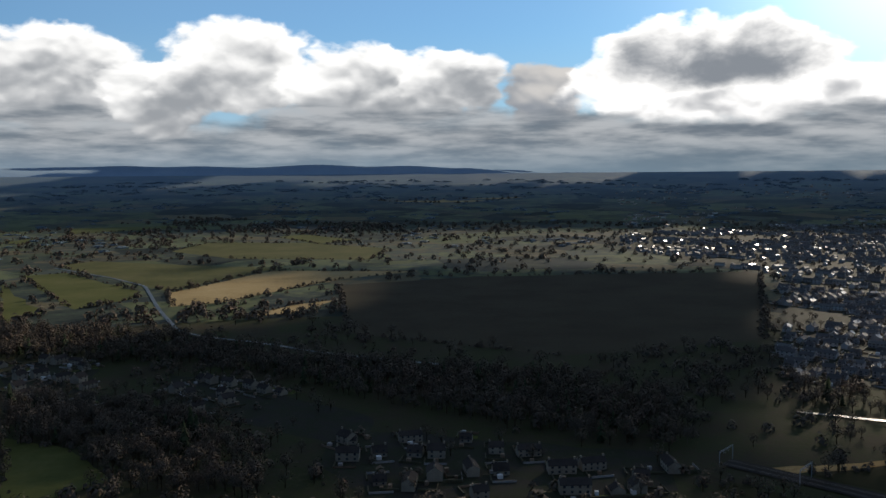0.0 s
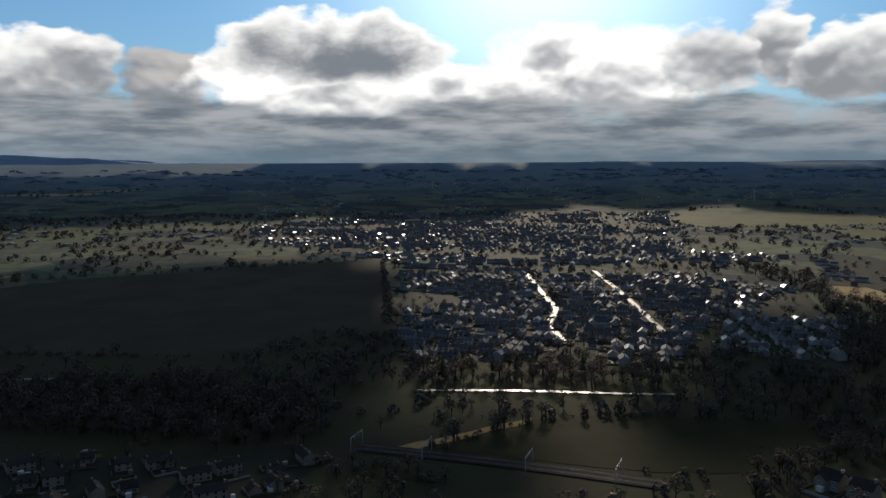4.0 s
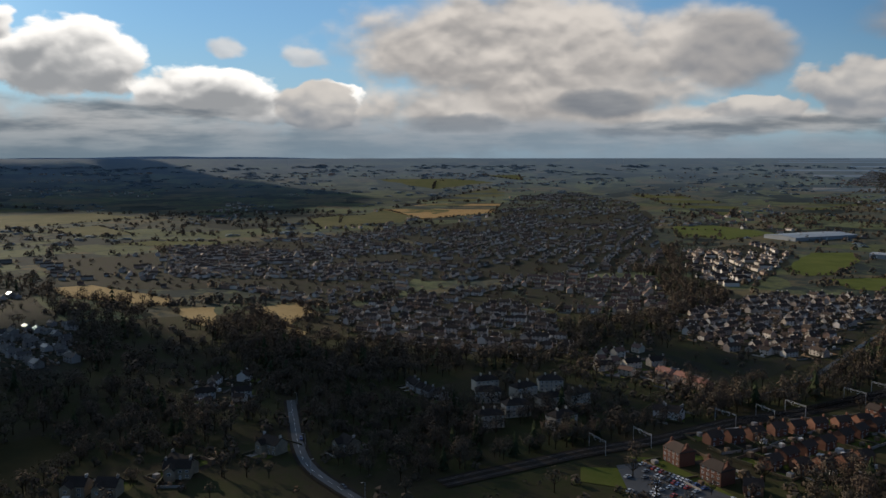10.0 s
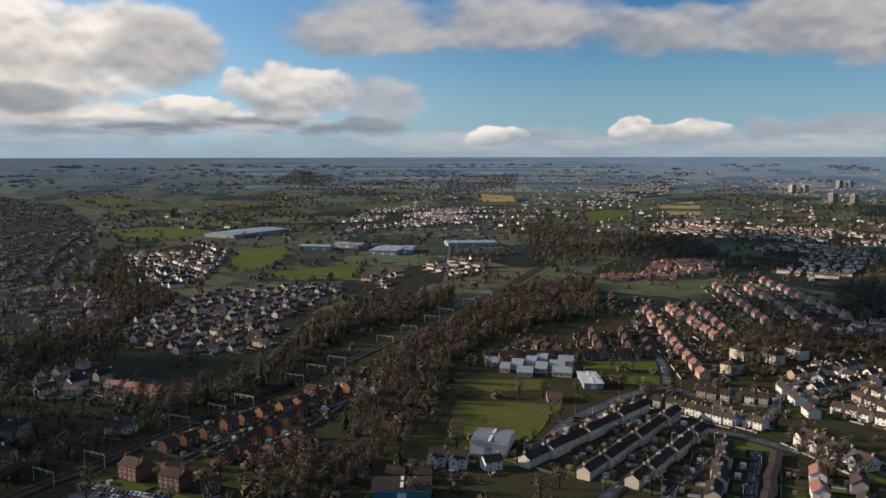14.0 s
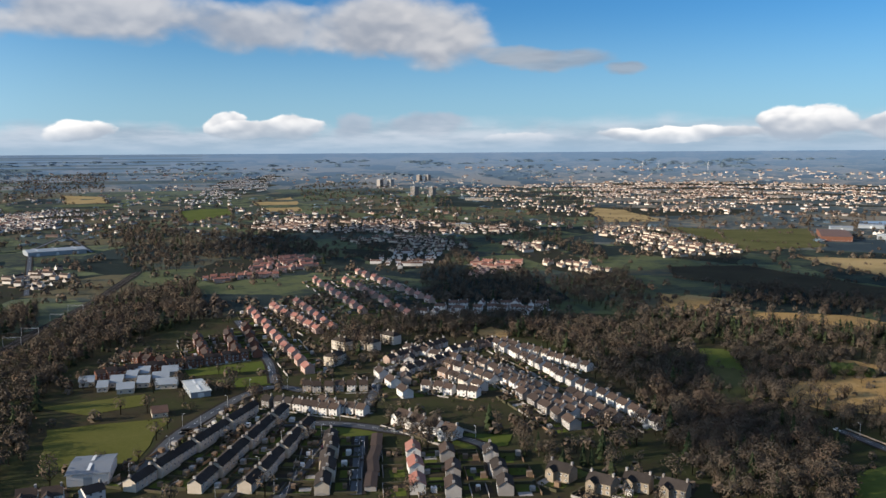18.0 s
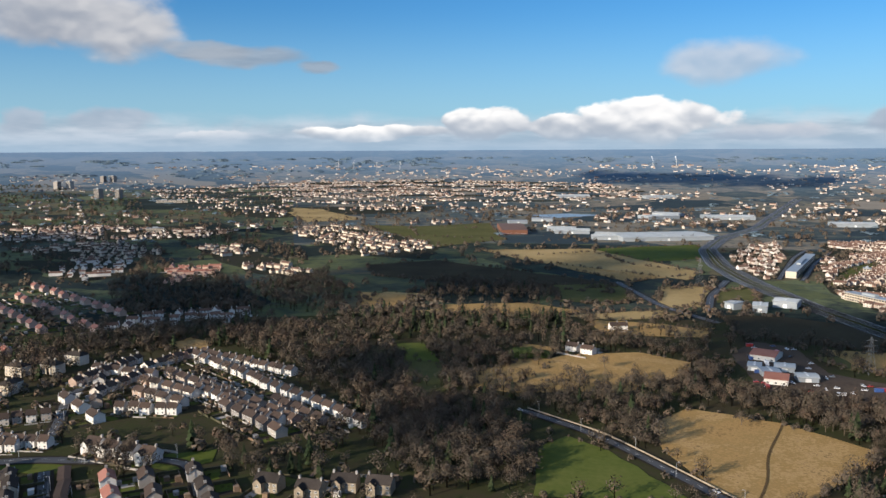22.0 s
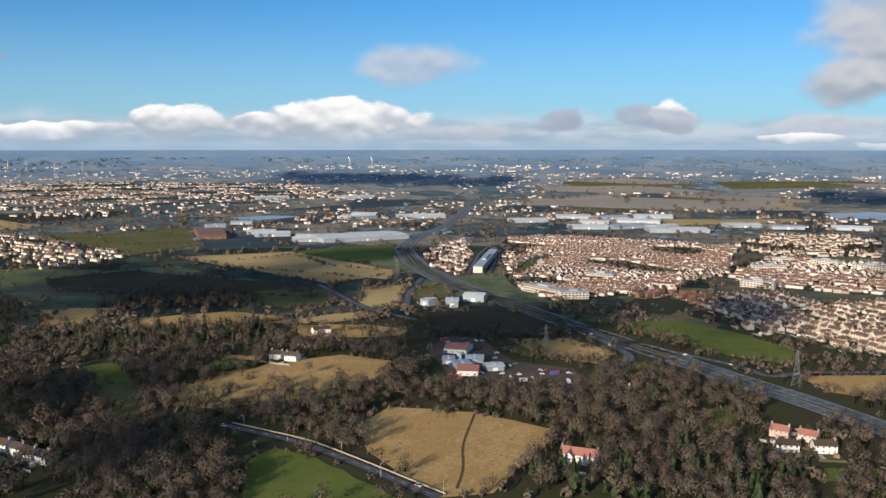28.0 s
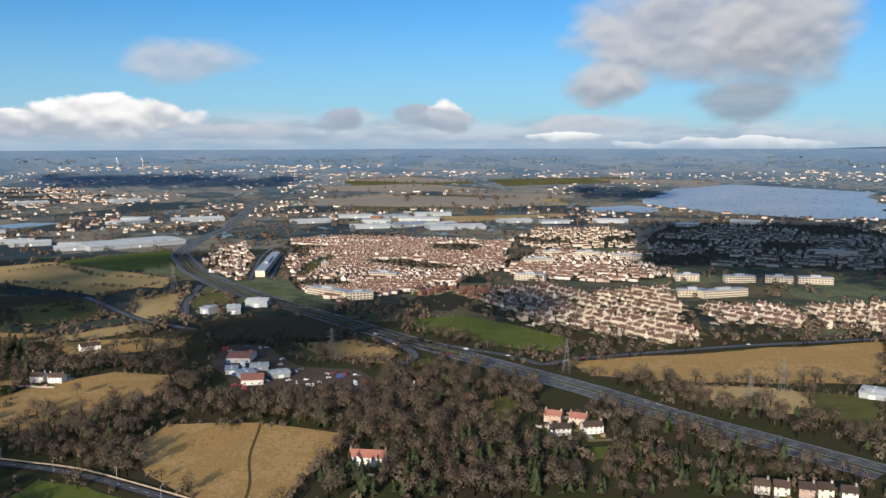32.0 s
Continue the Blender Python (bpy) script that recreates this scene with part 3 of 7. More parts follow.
def patch(poly, z, wobble=0.06):
    """A thin sheet over an outline of the plan, draped on the terrain; its edge wanders a little."""
    rnd = random.Random(len(poly) + int(poly[0][0]))
    pts = []
    for (x0, y0), (x1, y1) in zip(poly, poly[1:] + poly[:1]):
        d = math.hypot(x1 - x0, y1 - y0)
        n = max(1, min(8, int(d / 12)))
        for i in range(n):
            k = d * wobble * rnd.uniform(-0.5, 0.5) * (0 if i == 0 else 1) * 0.6
            pts.append((x0 + (x1 - x0) * i / n + k * (y1 - y0) / (d + 1e-6), y0 + (y1 - y0) * i / n - k * (x1 - x0) / (d + 1e-6), z))
    bm = bmesh.new()
    f = bm.faces.new([bm.verts.new(p) for p in pts])
    if f.normal.z < 0 or sum((b[0] - a[0]) * (b[1] + a[1]) for a, b in zip(pts, pts[1:] + pts[:1])) > 0:
        f.normal_flip()
    bmesh.ops.triangulate(bm, faces=bm.faces[:])
    if max(math.hypot(p[0], p[1]) for p in pts) > 2300:
        for _ in range(5):
            long = [e for e in bm.edges if e.calc_length() > 120]
            if not long or len(bm.faces) > 4000:
                break
            bmesh.ops.subdivide_edges(bm, edges=long, cuts=1)
            bmesh.ops.triangulate(bm, faces=bm.faces[:])
    q = lay([v.co for v in bm.verts])
    for v, c in zip(bm.verts, q):
        v.co = c
    return bm


FIELDS = (
    ("grass", [(-1060, 2400), (-1070, 2640), (-810, 2560), (-750, 2390), (-840, 2310), (-960, 2170)]),
    ("olive", [(-540, 1670), (-520, 1870), (-300, 1850), (-110, 1700), (-130, 1480), (-390, 1520)]),
    ("olive", [(-650, 1410), (-620, 1490), (-270, 1350), (-360, 1095), (-430, 1170), (-550, 1300)]),
    ("grass", [(-640, 1270), (-590, 1310), (-400, 1100), (-380, 1035), (-420, 950)]),
    ("stubble", [(-355, 1075), (-270, 1320), (-40, 1300), (-150, 1210), (-260, 1000), (-315, 965)]),
    ("stubble", [(-215, 895), (-175, 975), (-125, 1015), (-165, 915)]),
    ("grass", [(-400, 2030), (-350, 2110), (-190, 1920), (-270, 1820)]),
    ("stubble", [(-350, 4600), (500, 5100), (50, 4150)]),
    ("grass", [(-1010, 1910), (-990, 2050), (-920, 1850)]),
)
FIELDS += (
    ("grass", [(-260, 482), (-211, 461), (-167, 412), (-184, 389), (-211, 389)]),
    ("grass", [(-640, 1200), (-445, 925), (-455, 855)]),
    ("earth_shade", [(-145, 1145), (50, 1230), (480, 1270), (290, 755), (100, 691), (-90, 795)]),
    ("stubble", [(540, 1310), (640, 1350), (630, 1290), (540, 1270)]),
    ("olive", [(1480, 1790), (1920, 2170), (2300, 2200), (1980, 1390), (1650, 1460), (1380, 1560)]),
    ("olive", [(1590, 1370), (1710, 1330), (1540, 1110), (1480, 1200)]),
    ("grass", [(1350, 1020), (1430, 990), (1440, 900), (1470, 800), (1350, 870)]),
    ("stubble", [(875, 755), (910, 720), (850, 570), (805, 535), (805, 555), (820, 685)]),
    ("stubble", [(805, 540), (810, 485), (710, 425), (725, 460)]),
)
FIELDS += (
    ("stubble", [(810, 445), (865, 415), (815, 370), (740, 365), (715, 330), (690, 330), (720, 370), (775, 395)]),
    ("lime", [(2050, 940), (2220, 920), (1950, 810)]),
    ("fallow", [(260, 432), (310, 420), (402, 360), (388, 312), (320, 306), (272, 330), (184, 410)]),
    ("rough", [(168, 422), (263, 437), (256, 429), (172, 412)]),
    ("fallow", [(135, 404), (154, 395), (168, 362), (131, 392)]),
    ("olive", [(2080, 960), (2250, 860), (4350, 950), (3750, 750), (2000, 670), (1800, 800)]),
    ("rough", [(2530, 910), (3000, 800), (2950, 600), (2420, 530), (2120, 650)]),
    ("grass", [(5850, 2150), (6150, 1650), (5350, 1150), (4250, 1250)]),
    ("grass", [(7400, 1700), (7550, 1400), (5800, 1050)]),
)
FIELDS += (
    ("lime", [(1980, 10), (1980, -90), (1800, -80), (1810, 0)]),
    ("grass", [(3850, 200), (3700, 0), (3200, -150), (2900, 20)]),
    ("grass", [(5550, 1600), (5850, 1400), (5000, 1200), (4100, 1200)]),
    ("grass", [(3750, 200), (3600, 0), (2960, -190), (2440, -140), (2890, 10)]),
    ("lime", [(2070, 10), (2120, -80), (1930, -210), (1760, -90), (1880, 10)]),
    ("grass", [(3100, -350), (3250, -650), (2810, -400)]),
    ("lime", [(1320, -150), (1560, -220), (1580, -290), (1460, -280), (1270, -210), (1250, -170)]),
    ("lime", [(1220, -190), (1260, -270), (1280, -360), (1130, -305), (1135, -210)]),
    ("pitch", [(528, -213), (493, -278), (435, -223), (459, -179)]),
    ("pitch", [(579, -229), (555, -294), (531, -280), (538, -243)]),
)
FIELDS += (
    ("lawn", [(594, -348), (570, -415), (543, -396), (573, -341)]),
    ("lawn", [(549, -349), (529, -386), (507, -368), (522, -346)]),
    ("lawn", [(460, 24), (462, 7), (418, -29), (418, -18)]),
    ("lawn", [(437, 47), (441, 28), (413, 15), (417, 45)]),
    ("stubble", [(3450, -1500), (3200, -1550), (2750, -1350), (2850, -1250)]),
    ("lime", [(2230, -1310), (2310, -1530), (2000, -1340), (1860, -1110)]),
    ("stubble", [(2420, -1700), (2600, -2000), (1960, -1550), (2020, -1470)]),
    ("stubble", [(1290, -2030), (1310, -2160), (990, -1880), (1080, -1780)]),
    ("olive", [(790, -1760), (650, -1920), (510, -1580), (690, -1580)]),
    ("stubble", [(455, -880), (455, -940), (400, -945), (390, -860)]),
    ("stubble", [(380, -830), (310, -905), (295, -865), (370, -815)]),
)
FIELDS += (
    ("rough", [(515, -595), (515, -640), (480, -630), (470, -600)]),
    ("lawn", [(322, -362), (329, -380), (305, -400), (295, -382), (308, -361)]),
    ("lawn", [(413, -327), (410, -338), (368, -347), (363, -332)]),
    ("olive", [(920, -1760), (630, -1780), (500, -1580), (580, -1410)]),
    ("lime", [(310, -1480), (140, -1620), (120, -1410), (220, -1310)]),
    ("rough", [(410, -1330), (300, -1440), (210, -1300), (100, -1250), (185, -1125)]),
    ("earth_shade", [(590, -1150), (510, -1240), (215, -1115), (190, -1030), (530, -1055)]),
    ("olive", [(260, -1025), (180, -1100), (160, -970), (235, -950)]),
    ("stubble", [(135, -1080), (80, -1125), (70, -1010), (105, -965)]),
    ("olive", [(70, -1085), (35, -1135), (20, -1040), (65, -1010)]),
)
FIELDS += (
    ("stubble", [(215, -870), (120, -940), (90, -915), (155, -865)]),
    ("rough", [(160, -795), (115, -840), (55, -865), (80, -815)]),
    ("rough", [(214, -582), (222, -629), (170, -700), (110, -735), (65, -715), (63, -668), (99, -610), (177, -576)]),
    ("rough", [(73, -542), (54, -585), (-8, -574), (-57, -540), (-53, -513), (-16, -435), (13, -428), (59, -495)]),
    ("lime", [(129, -473), (117, -500), (88, -483), (32, -423), (112, -404)]),
    ("yard", [(35, -755), (20, -815), (-15, -805), (-40, -720), (-90, -695), (-105, -633), (-49, -628), (10, -653)]),
    ("olive", [(-30, -770), (-80, -805), (-130, -755), (-115, -720), (-55, -735)]),
)
FIELDS += (
    ("earth_shade", [(60, -935), (-5, -950), (-120, -910), (-85, -815), (-20, -820), (35, -845)]),
    ("lime", [(-170, -895), (-230, -900), (-280, -825), (-305, -765), (-280, -715), (-235, -745), (-165, -850)]),
    ("rough", [(-270, -680), (-345, -685), (-600, -685), (-490, -560), (-332, -600), (-275, -635)]),
    ("olive", [(-325, -595), (-465, -530), (-400, -453), (-381, -505), (-334, -577)]),
    ("olive", [(-98, -564), (-120, -572), (-129, -557), (-110, -543)]),
    ("olive", [(-140, -524), (-161, -543), (-177, -527), (-164, -513)]),
    ("olive", [(-164, -582), (-191, -598), (-188, -556), (-162, -547)]),
    ("lime", [(-204, -477), (-240, -479), (-240, -464), (-200, -458)]),
    ("lime", [(-135, -715), (-155, -720), (-155, -700), (-135, -695)]),
)
FIELDS += (
    ("stubble", [(-200, -2990), (-550, -3300), (-550, -3050), (-220, -2800)]),
    ("olive", [(-600, -3250), (-900, -3200), (-790, -2850), (-530, -2850)]),
    ("stubble", [(-900, -3050), (-1100, -2900), (-1010, -2560), (-770, -2560)]),
    ("olive", [(-310, -2670), (-650, -2700), (-650, -2490), (-330, -2540)]),
    ("olive", [(-500, -4650), (-1050, -5400), (-1150, -4250), (-500, -3800)]),
    ("olive", [(-1350, -4750), (-2250, -4900), (-2100, -4200), (-1200, -3900)]),
    ("grass", [(-80, -1350), (-140, -1470), (-150, -1420), (-60, -1175)]),
    ("lime", [(325, -685), (300, -700), (257, -639), (227, -579), (233, -562), (266, -585)]),
    ("rough", [(485, -925), (415, -930), (390, -850), (435, -835)]),
    ("rough", [(365, -880), (270, -930), (190, -900), (260, -840), (330, -830)]),
)
FIELDS += (
    ("olive", [(275, -1065), (185, -1115), (155, -990), (180, -945), (240, -965)]),
    ("rough", [(185, -860), (105, -865), (60, -845), (60, -815), (155, -795)]),
    ("stubble", [(490, -1395), (315, -1480), (105, -1255), (115, -1170), (220, -1225), (380, -1290)]),
    ("stubble", [(140, -1100), (85, -1130), (80, -975), (125, -950)]),
    ("olive", [(75, -1105), (30, -1140), (20, -1055), (65, -1020)]),
    ("rough", [(-40, -805), (-100, -810), (-135, -755), (-115, -710), (-70, -735)]),
    ("rough", [(230, -615), (205, -650), (215, -730), (180, -725), (175, -660), (180, -590), (205, -575)]),
    ("olive", [(-155, -575), (-190, -575), (-180, -535), (-145, -520)]),
    ("olive", [(-100, -570), (-140, -575), (-130, -550), (-100, -545)]),
)
FIELDS += (
    ("stubble", [(-325, -595), (-395, -570), (-415, -550), (-380, -500), (-335, -540)]),
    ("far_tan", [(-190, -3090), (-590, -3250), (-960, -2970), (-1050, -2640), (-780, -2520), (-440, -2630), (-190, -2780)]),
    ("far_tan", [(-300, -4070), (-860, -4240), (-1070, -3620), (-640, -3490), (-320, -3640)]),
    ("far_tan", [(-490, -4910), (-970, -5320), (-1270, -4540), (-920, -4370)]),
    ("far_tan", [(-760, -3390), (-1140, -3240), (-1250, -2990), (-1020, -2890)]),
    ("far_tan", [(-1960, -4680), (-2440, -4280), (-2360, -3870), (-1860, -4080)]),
    ("stubble", [(-210, -2120), (-530, -2220), (-860, -2240), (-860, -2170), (-480, -2020)]),
    ("stubble", [(1380, -2200), (1260, -2180), (990, -1900), (1170, -1890)]),
    ("rough", [(195, -605), (165, -615), (95, -630), (105, -675), (175, -690), (210, -655)]),
)
FIELDS += (
    ("olive", [(295, -635), (260, -640), (225, -585), (225, -530), (255, -560)]),
)
LOOKS = dict(grass=("pasture", "faded green winter pasture"), lime=("pasture", "bright green grass pasture"), olive=("pasture", "rough olive-brown pasture"), fallow=("pasture", "dull olive-brown rough grass field"),
             far_tan=("stubble_field", "pale far-off stubble with haze in its colour"), stubble=("stubble_field", "pale straw-coloured stubble field"), rough=("rough_meadow", "tawny meadow of dead winter grass"),
             # the first of these draws cloud shadow as dark patches of ground
             earth_shade=("ploughed_field", "dark ground in the valley, painted for cloud shade"), pitch=("playing_field", "mown school playing field"),
             lawn=("lawn", "green mown lawn"), yard=("dirt_yard", "muddy brown yard of a scrap dealer"))
for k, (look_of, poly) in enumerate(FIELDS):
    name, label = LOOKS[look_of]
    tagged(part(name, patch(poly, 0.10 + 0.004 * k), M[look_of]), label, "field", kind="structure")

WATERS = (
    [(-1850, -3450), (-2350, -3800), (-2500, -2950), (-1620, -1880), (-1450, -1920), (-1310, -2150), (-1260, -2550)],
    [(-1020, -2450), (-1190, -2510), (-1230, -2370), (-1130, -2210), (-980, -2290)],
    [(640, -2170), (540, -2270), (450, -2250), (530, -2120)],
)
for k, poly in enumerate(WATERS):
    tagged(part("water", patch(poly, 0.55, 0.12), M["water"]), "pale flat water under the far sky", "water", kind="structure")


def along(line, step):
    """Evenly spaced points on a smoothed line, with the direction there."""
    p = np.array(line, float)
    d = np.concatenate([[0], np.cumsum(np.hypot(*np.diff(p, axis=0).T))])
    s = np.linspace(0, d[-1], max(2, int(d[-1] / step) + 1))
    q = np.stack([np.interp(s, d, p[:, 0]), np.interp(s, d, p[:, 1])], -1)
    for _ in range(max(2, int(40 / step))):
        q[1:-1] = (q[:-2] + 2 * q[1:-1] + q[2:]) / 4
    t = np.gradient(q, axis=0)
    return q, t / np.maximum(np.hypot(t[:, 0], t[:, 1]), 1e-6)[:, None]


def ribbon(line, offset, width, z, step=12.0, dash=0):
    q, t = along(line, step)
    side = np.stack([t[:, 1], -t[:, 0]], -1)
    a, b = q + side * (offset - width / 2), q + side * (offset + width / 2)
    n = len(q)
    v = np.concatenate([np.column_stack([a, np.full(n, z)]), np.column_stack([b, np.full(n, z)])])
    i = np.arange(n - 1)
    if dash:
        i = i[i % dash == 0]
    return lay(v), np.stack([i, i + n, i + n + 1, i + 1], -1)


def strip(name, line, offset, width, z, mat, label, cat, step=12.0, dash=0, parent=None):
    v, f = ribbon(line, offset, width, z, step, dash)
    ob = new(name, mesh_of(name, v, f, [mat]))
    if parent:
        ob.parent = parent
        return ob
    return tagged(ob, label, cat, kind="structure")


CANALS = (
    [(-640, 1380), (-500, 1250), (-410, 1150), (-320, 940), (-260, 815), (-225, 780), (-170, 755), (-100, 705), (-3, 661)],
    [(222, 522), (280, 495), (322, 469), (352, 450), (374, 440)],
    [(605, -55), (639, -85), (690, -109), (815, -165), (855, -185)],
)
for line in CANALS:
    strip("canal", line, 0, 4.5, 0.5, M["canal"], "still canal reflecting the low sun", "canal")

ROADS = (
    ("rail", [(147, 431), (195, 387), (231, 352), (266, 313)]),
    ("rail", [(395, 112), (466, 42), (484, 16), (545, -39), (569, -75), (610, -115), (658, -162)]),
    ("rail", [(539, -39), (566, -74), (612, -119), (652, -159), (745, -250), (835, -335), (950, -445), (1140, -600)]),
    ("street", [(595, 1010), (525, 855), (480, 750), (430, 690), (400, 615)]),
    ("street", [(700, 1000), (620, 835), (565, 725), (505, 610)]),
    ("street", [(508, 249), (426, 205), (396, 186), (364, 144)]),
    ("road", [(403, -203), (457, -259), (498, -334), (508, -372), (476, -374)]),
    ("street", [(508, -372), (555, -404), (730, -490)]),
)
ROADS += (
    ("road", [(461, -266), (416, -332), (389, -350), (360, -355), (328, -372)]),
    ("street", [(400, -360), (438, -410), (471, -446), (490, -500), (510, -565)]),
    ("street", [(328, -372), (308, -381), (271, -340)]),
    ("street", [(407, -526), (324, -462), (288, -443)]),
    ("street", [(342, -213), (368, -248), (405, -318)]),
    ("street", [(329, -238), (353, -274), (392, -330)]),
    ("street", [(308, -274), (372, -335)]),
    ("street", [(158, -539), (100, -508), (59, -471), (13, -428)]),
    ("motorway", [(-50, -3200), (30, -2260), (50, -2000), (110, -1730), (120, -1530), (90, -1340), (45, -1190), (-20, -1050), (-85, -925), (-130, -830), (-160, -775), (-190, -730)]),
)
ROADS += (
    ("motorway", [(120, -1550), (80, -1330), (30, -1180), (-40, -1010), (-105, -880), (-165, -765), (-215, -670), (-255, -598), (-289, -520), (-314, -476), (-355, -400)]),
    ("road", [(70, -955), (75, -1050), (65, -1185)]),
    ("road", [(200, -1120), (120, -960), (55, -890)]),
    ("road", [(-120, -835), (-150, -735), (-130, -705)]),
    ("road", [(-270, -685), (-240, -670), (-240, -700), (-185, -760)]),
    ("street", [(0, -1220), (-20, -1470), (-40, -1590)]),
    ("road", [(-280, -690), (-445, -700), (-605, -695)]),
    ("street", [(-30, -1220), (-50, -1410), (-80, -1580)]),
    ("street", [(1055, -410), (1540, -610), (1760, -770), (1430, -670)]),
)
for kind, line in ROADS:
    if kind == "motorway":
        ob = strip("motorway", line, 0, 30, 0.62, M["asphalt"], "dual carriageway motorway of dark asphalt", "road")
        for off in (-13.4, -2.6, 2.6, 13.4):
            strip("edge_line", line, off, 0.3, 0.64, M["paint"], "", "", parent=ob)
        for off in (-9.7, -6.1, 6.1, 9.7):
            strip("lane_line", line, off, 0.25, 0.64, M["paint"], "", "", step=6.0, dash=2, parent=ob)
        strip("central_reserve", line, 0, 3.0, 0.66, M["olive"], "", "", parent=ob)
    elif kind == "rail":
        ob = strip("railway", line, 0, 13, 0.5, M["ballast"], "double railway track on brown ballast", "railway")
        for off in (-3.7, -2.25, 2.25, 3.7):
            strip("rail", line, off, 0.3, 0.62, M["rail"], "", "", parent=ob)
    else:
        wd = 8.5 if kind == "road" else 6.0
        ob = strip("road" if kind == "road" else "street", line, 0, wd, 0.56 if kind == "road" else 0.52, M["asphalt"], "grey asphalt road with pale pavements" if kind == "road" else "residential street of dark asphalt", "road")
        for off in (-wd / 2 - 1.1, wd / 2 + 1.1):
            strip("pavement", line, off, 1.8, 0.6, M["ballast"], "", "", parent=ob)
        strip("centre_line", line, 0, 0.2, 0.6, M["paint"], "", "", step=5.0, dash=2, parent=ob)


# ---- many small things joined: templates as vertex, triangle and material arrays ----
class Kit:
    def __init__(self):
        self.v, self.f, self.m = [], [], []

    def poly(self, pts, mat):
        b = len(self.v)
        self.v += [tuple(p) for p in pts]
        for i in range(1, len(pts) - 1):
            self.f.append((b, b + i, b + i + 1))
            self.m.append(mat)
        return self

    def box(self, x0, y0, z0, x1, y1, z1, mat, bottom=False):
        b = len(self.v)
        self.v += [(x, y, z) for z in (z0, z1) for x, y in ((x0, y0), (x1, y0), (x1, y1), (x0, y1))]
        q = [(0, 1, 5, 4), (1, 2, 6, 5), (2, 3, 7, 6), (3, 0, 4, 7), (4, 5, 6, 7)]
        for a, c, d, e in q:
            self.f += [(b + a, b + c, b + d), (b + a, b + d, b + e)]
            self.m += [mat, mat]
        return self

    def arrays(self):
        return np.array(self.v, float), np.array(self.f, np.int64), np.array(self.m, np.int64)


CROWNS = {}  # for each tree kit, which way the rounded crown faces at every corner


def rounded(kit, low, wide, high, seed=0):
    """Turns the twigs of a crown outwards and notes its soft, rounded facing."""
    v, f, m = kit
    d = (v - np.array([0, 0, low])) / np.array([wide, wide, high])
    r = np.random.default_rng(seed)
    for t in f[m == 1]:
        o = d[t].mean(0)
        o = o / (np.linalg.norm(o) + 1e-6) + r.normal(0, 0.28, 3)
        d[t] = o
    g = np.cross(v[f[:, 1]] - v[f[:, 0]], v[f[:, 2]] - v[f[:, 0]])
    flip = ((g * d[f].mean(1)).sum(1) < 0) & (m == 1)
    f[flip] = f[flip][:, ::-1]
    d[:, 2] = np.where(np.abs(d).sum(1) < 1e-6, 1, d[:, 2])
    CROWNS[id(v)] = d / (np.linalg.norm(d, axis=1, keepdims=True) + 1e-9)
    return kit


class Pile:
    """Collects copies of kits into one mesh."""

    def __init__(self):
        self.v, self.f, self.m, self.n, self.d = [], [], [], 0, []

    def add(self, kit, x, y, turn=None, size=None, tall=None):
        """Copies at the places x, y, turned by turn radians, scaled by size (and tall upwards)."""
        v, f, m = kit
        x, y = np.atleast_1d(np.asarray(x, float)), np.atleast_1d(np.asarray(y, float))
        n = len(x)
        if n == 0:
            return
        turn = np.zeros(n) if turn is None else np.broadcast_to(turn, n)
        size = np.ones(n) if size is None else np.broadcast_to(size, n)
        tall = size if tall is None else np.broadcast_to(tall, n)
        c, s = np.cos(turn)[:, None], np.sin(turn)[:, None]
        px = (v[None, :, 0] * c - v[None, :, 1] * s) * size[:, None] + x[:, None]
        py = (v[None, :, 0] * s + v[None, :, 1] * c) * size[:, None] + y[:, None]
        pz = v[None, :, 2] * tall[:, None]
        self.v.append(np.stack([px, py, pz], -1).reshape(-1, 3))
        self.f.append((f[None] + (np.arange(n) * len(v))[:, None, None] + self.n).reshape(-1, 3))
        self.m.append(np.tile(m, n))
        if id(v) in CROWNS:
            w = CROWNS[id(v)]
            self.d.append(np.stack([w[None, :, 0] * c - w[None, :, 1] * s, w[None, :, 0] * s + w[None, :, 1] * c, np.broadcast_to(w[None, :, 2], (n, len(w)))], -1).reshape(-1, 3))
        self.n += n * len(v)

    def build(self, name, mats, label, cat, kind="stuff"):
        if not self.v:
            return None
        me = mesh_of(name, lay(np.concatenate(self.v)), np.concatenate(self.f), mats, np.concatenate(self.m), smooth=bool(self.d))
        if self.d and sum(map(len, self.d)) == len(me.vertices):
            me.attributes.new("custom_normal", "FLOAT_VECTOR", "POINT").data.foreach_set("vector", np.concatenate(self.d).astype(np.float32).ravel())
        return tagged(new(name, me), label, cat, kind=kind)


rng = np.random.default_rng(7)


def tube(kit, p0, p1, r0, r1, mat, sides=5):
    p0, p1 = Vector(p0), Vector(p1)
    d = (p1 - p0).normalized()
    u = d.orthogonal().normalized()
    q = d.cross(u)
    b = len(kit.v)
    for p, r in ((p0, r0), (p1, r1)):
        for i in range(sides):
            a = 2 * math.pi * i / sides
            kit.v.append(tuple(p + (u * math.cos(a) + q * math.sin(a)) * r))
    for i in range(sides):
        j = (i + 1) % sides
        kit.f += [(b + i, b + j, b + sides + j), (b + i, b + sides + j, b + sides + i)]
        kit.m += [mat, mat]


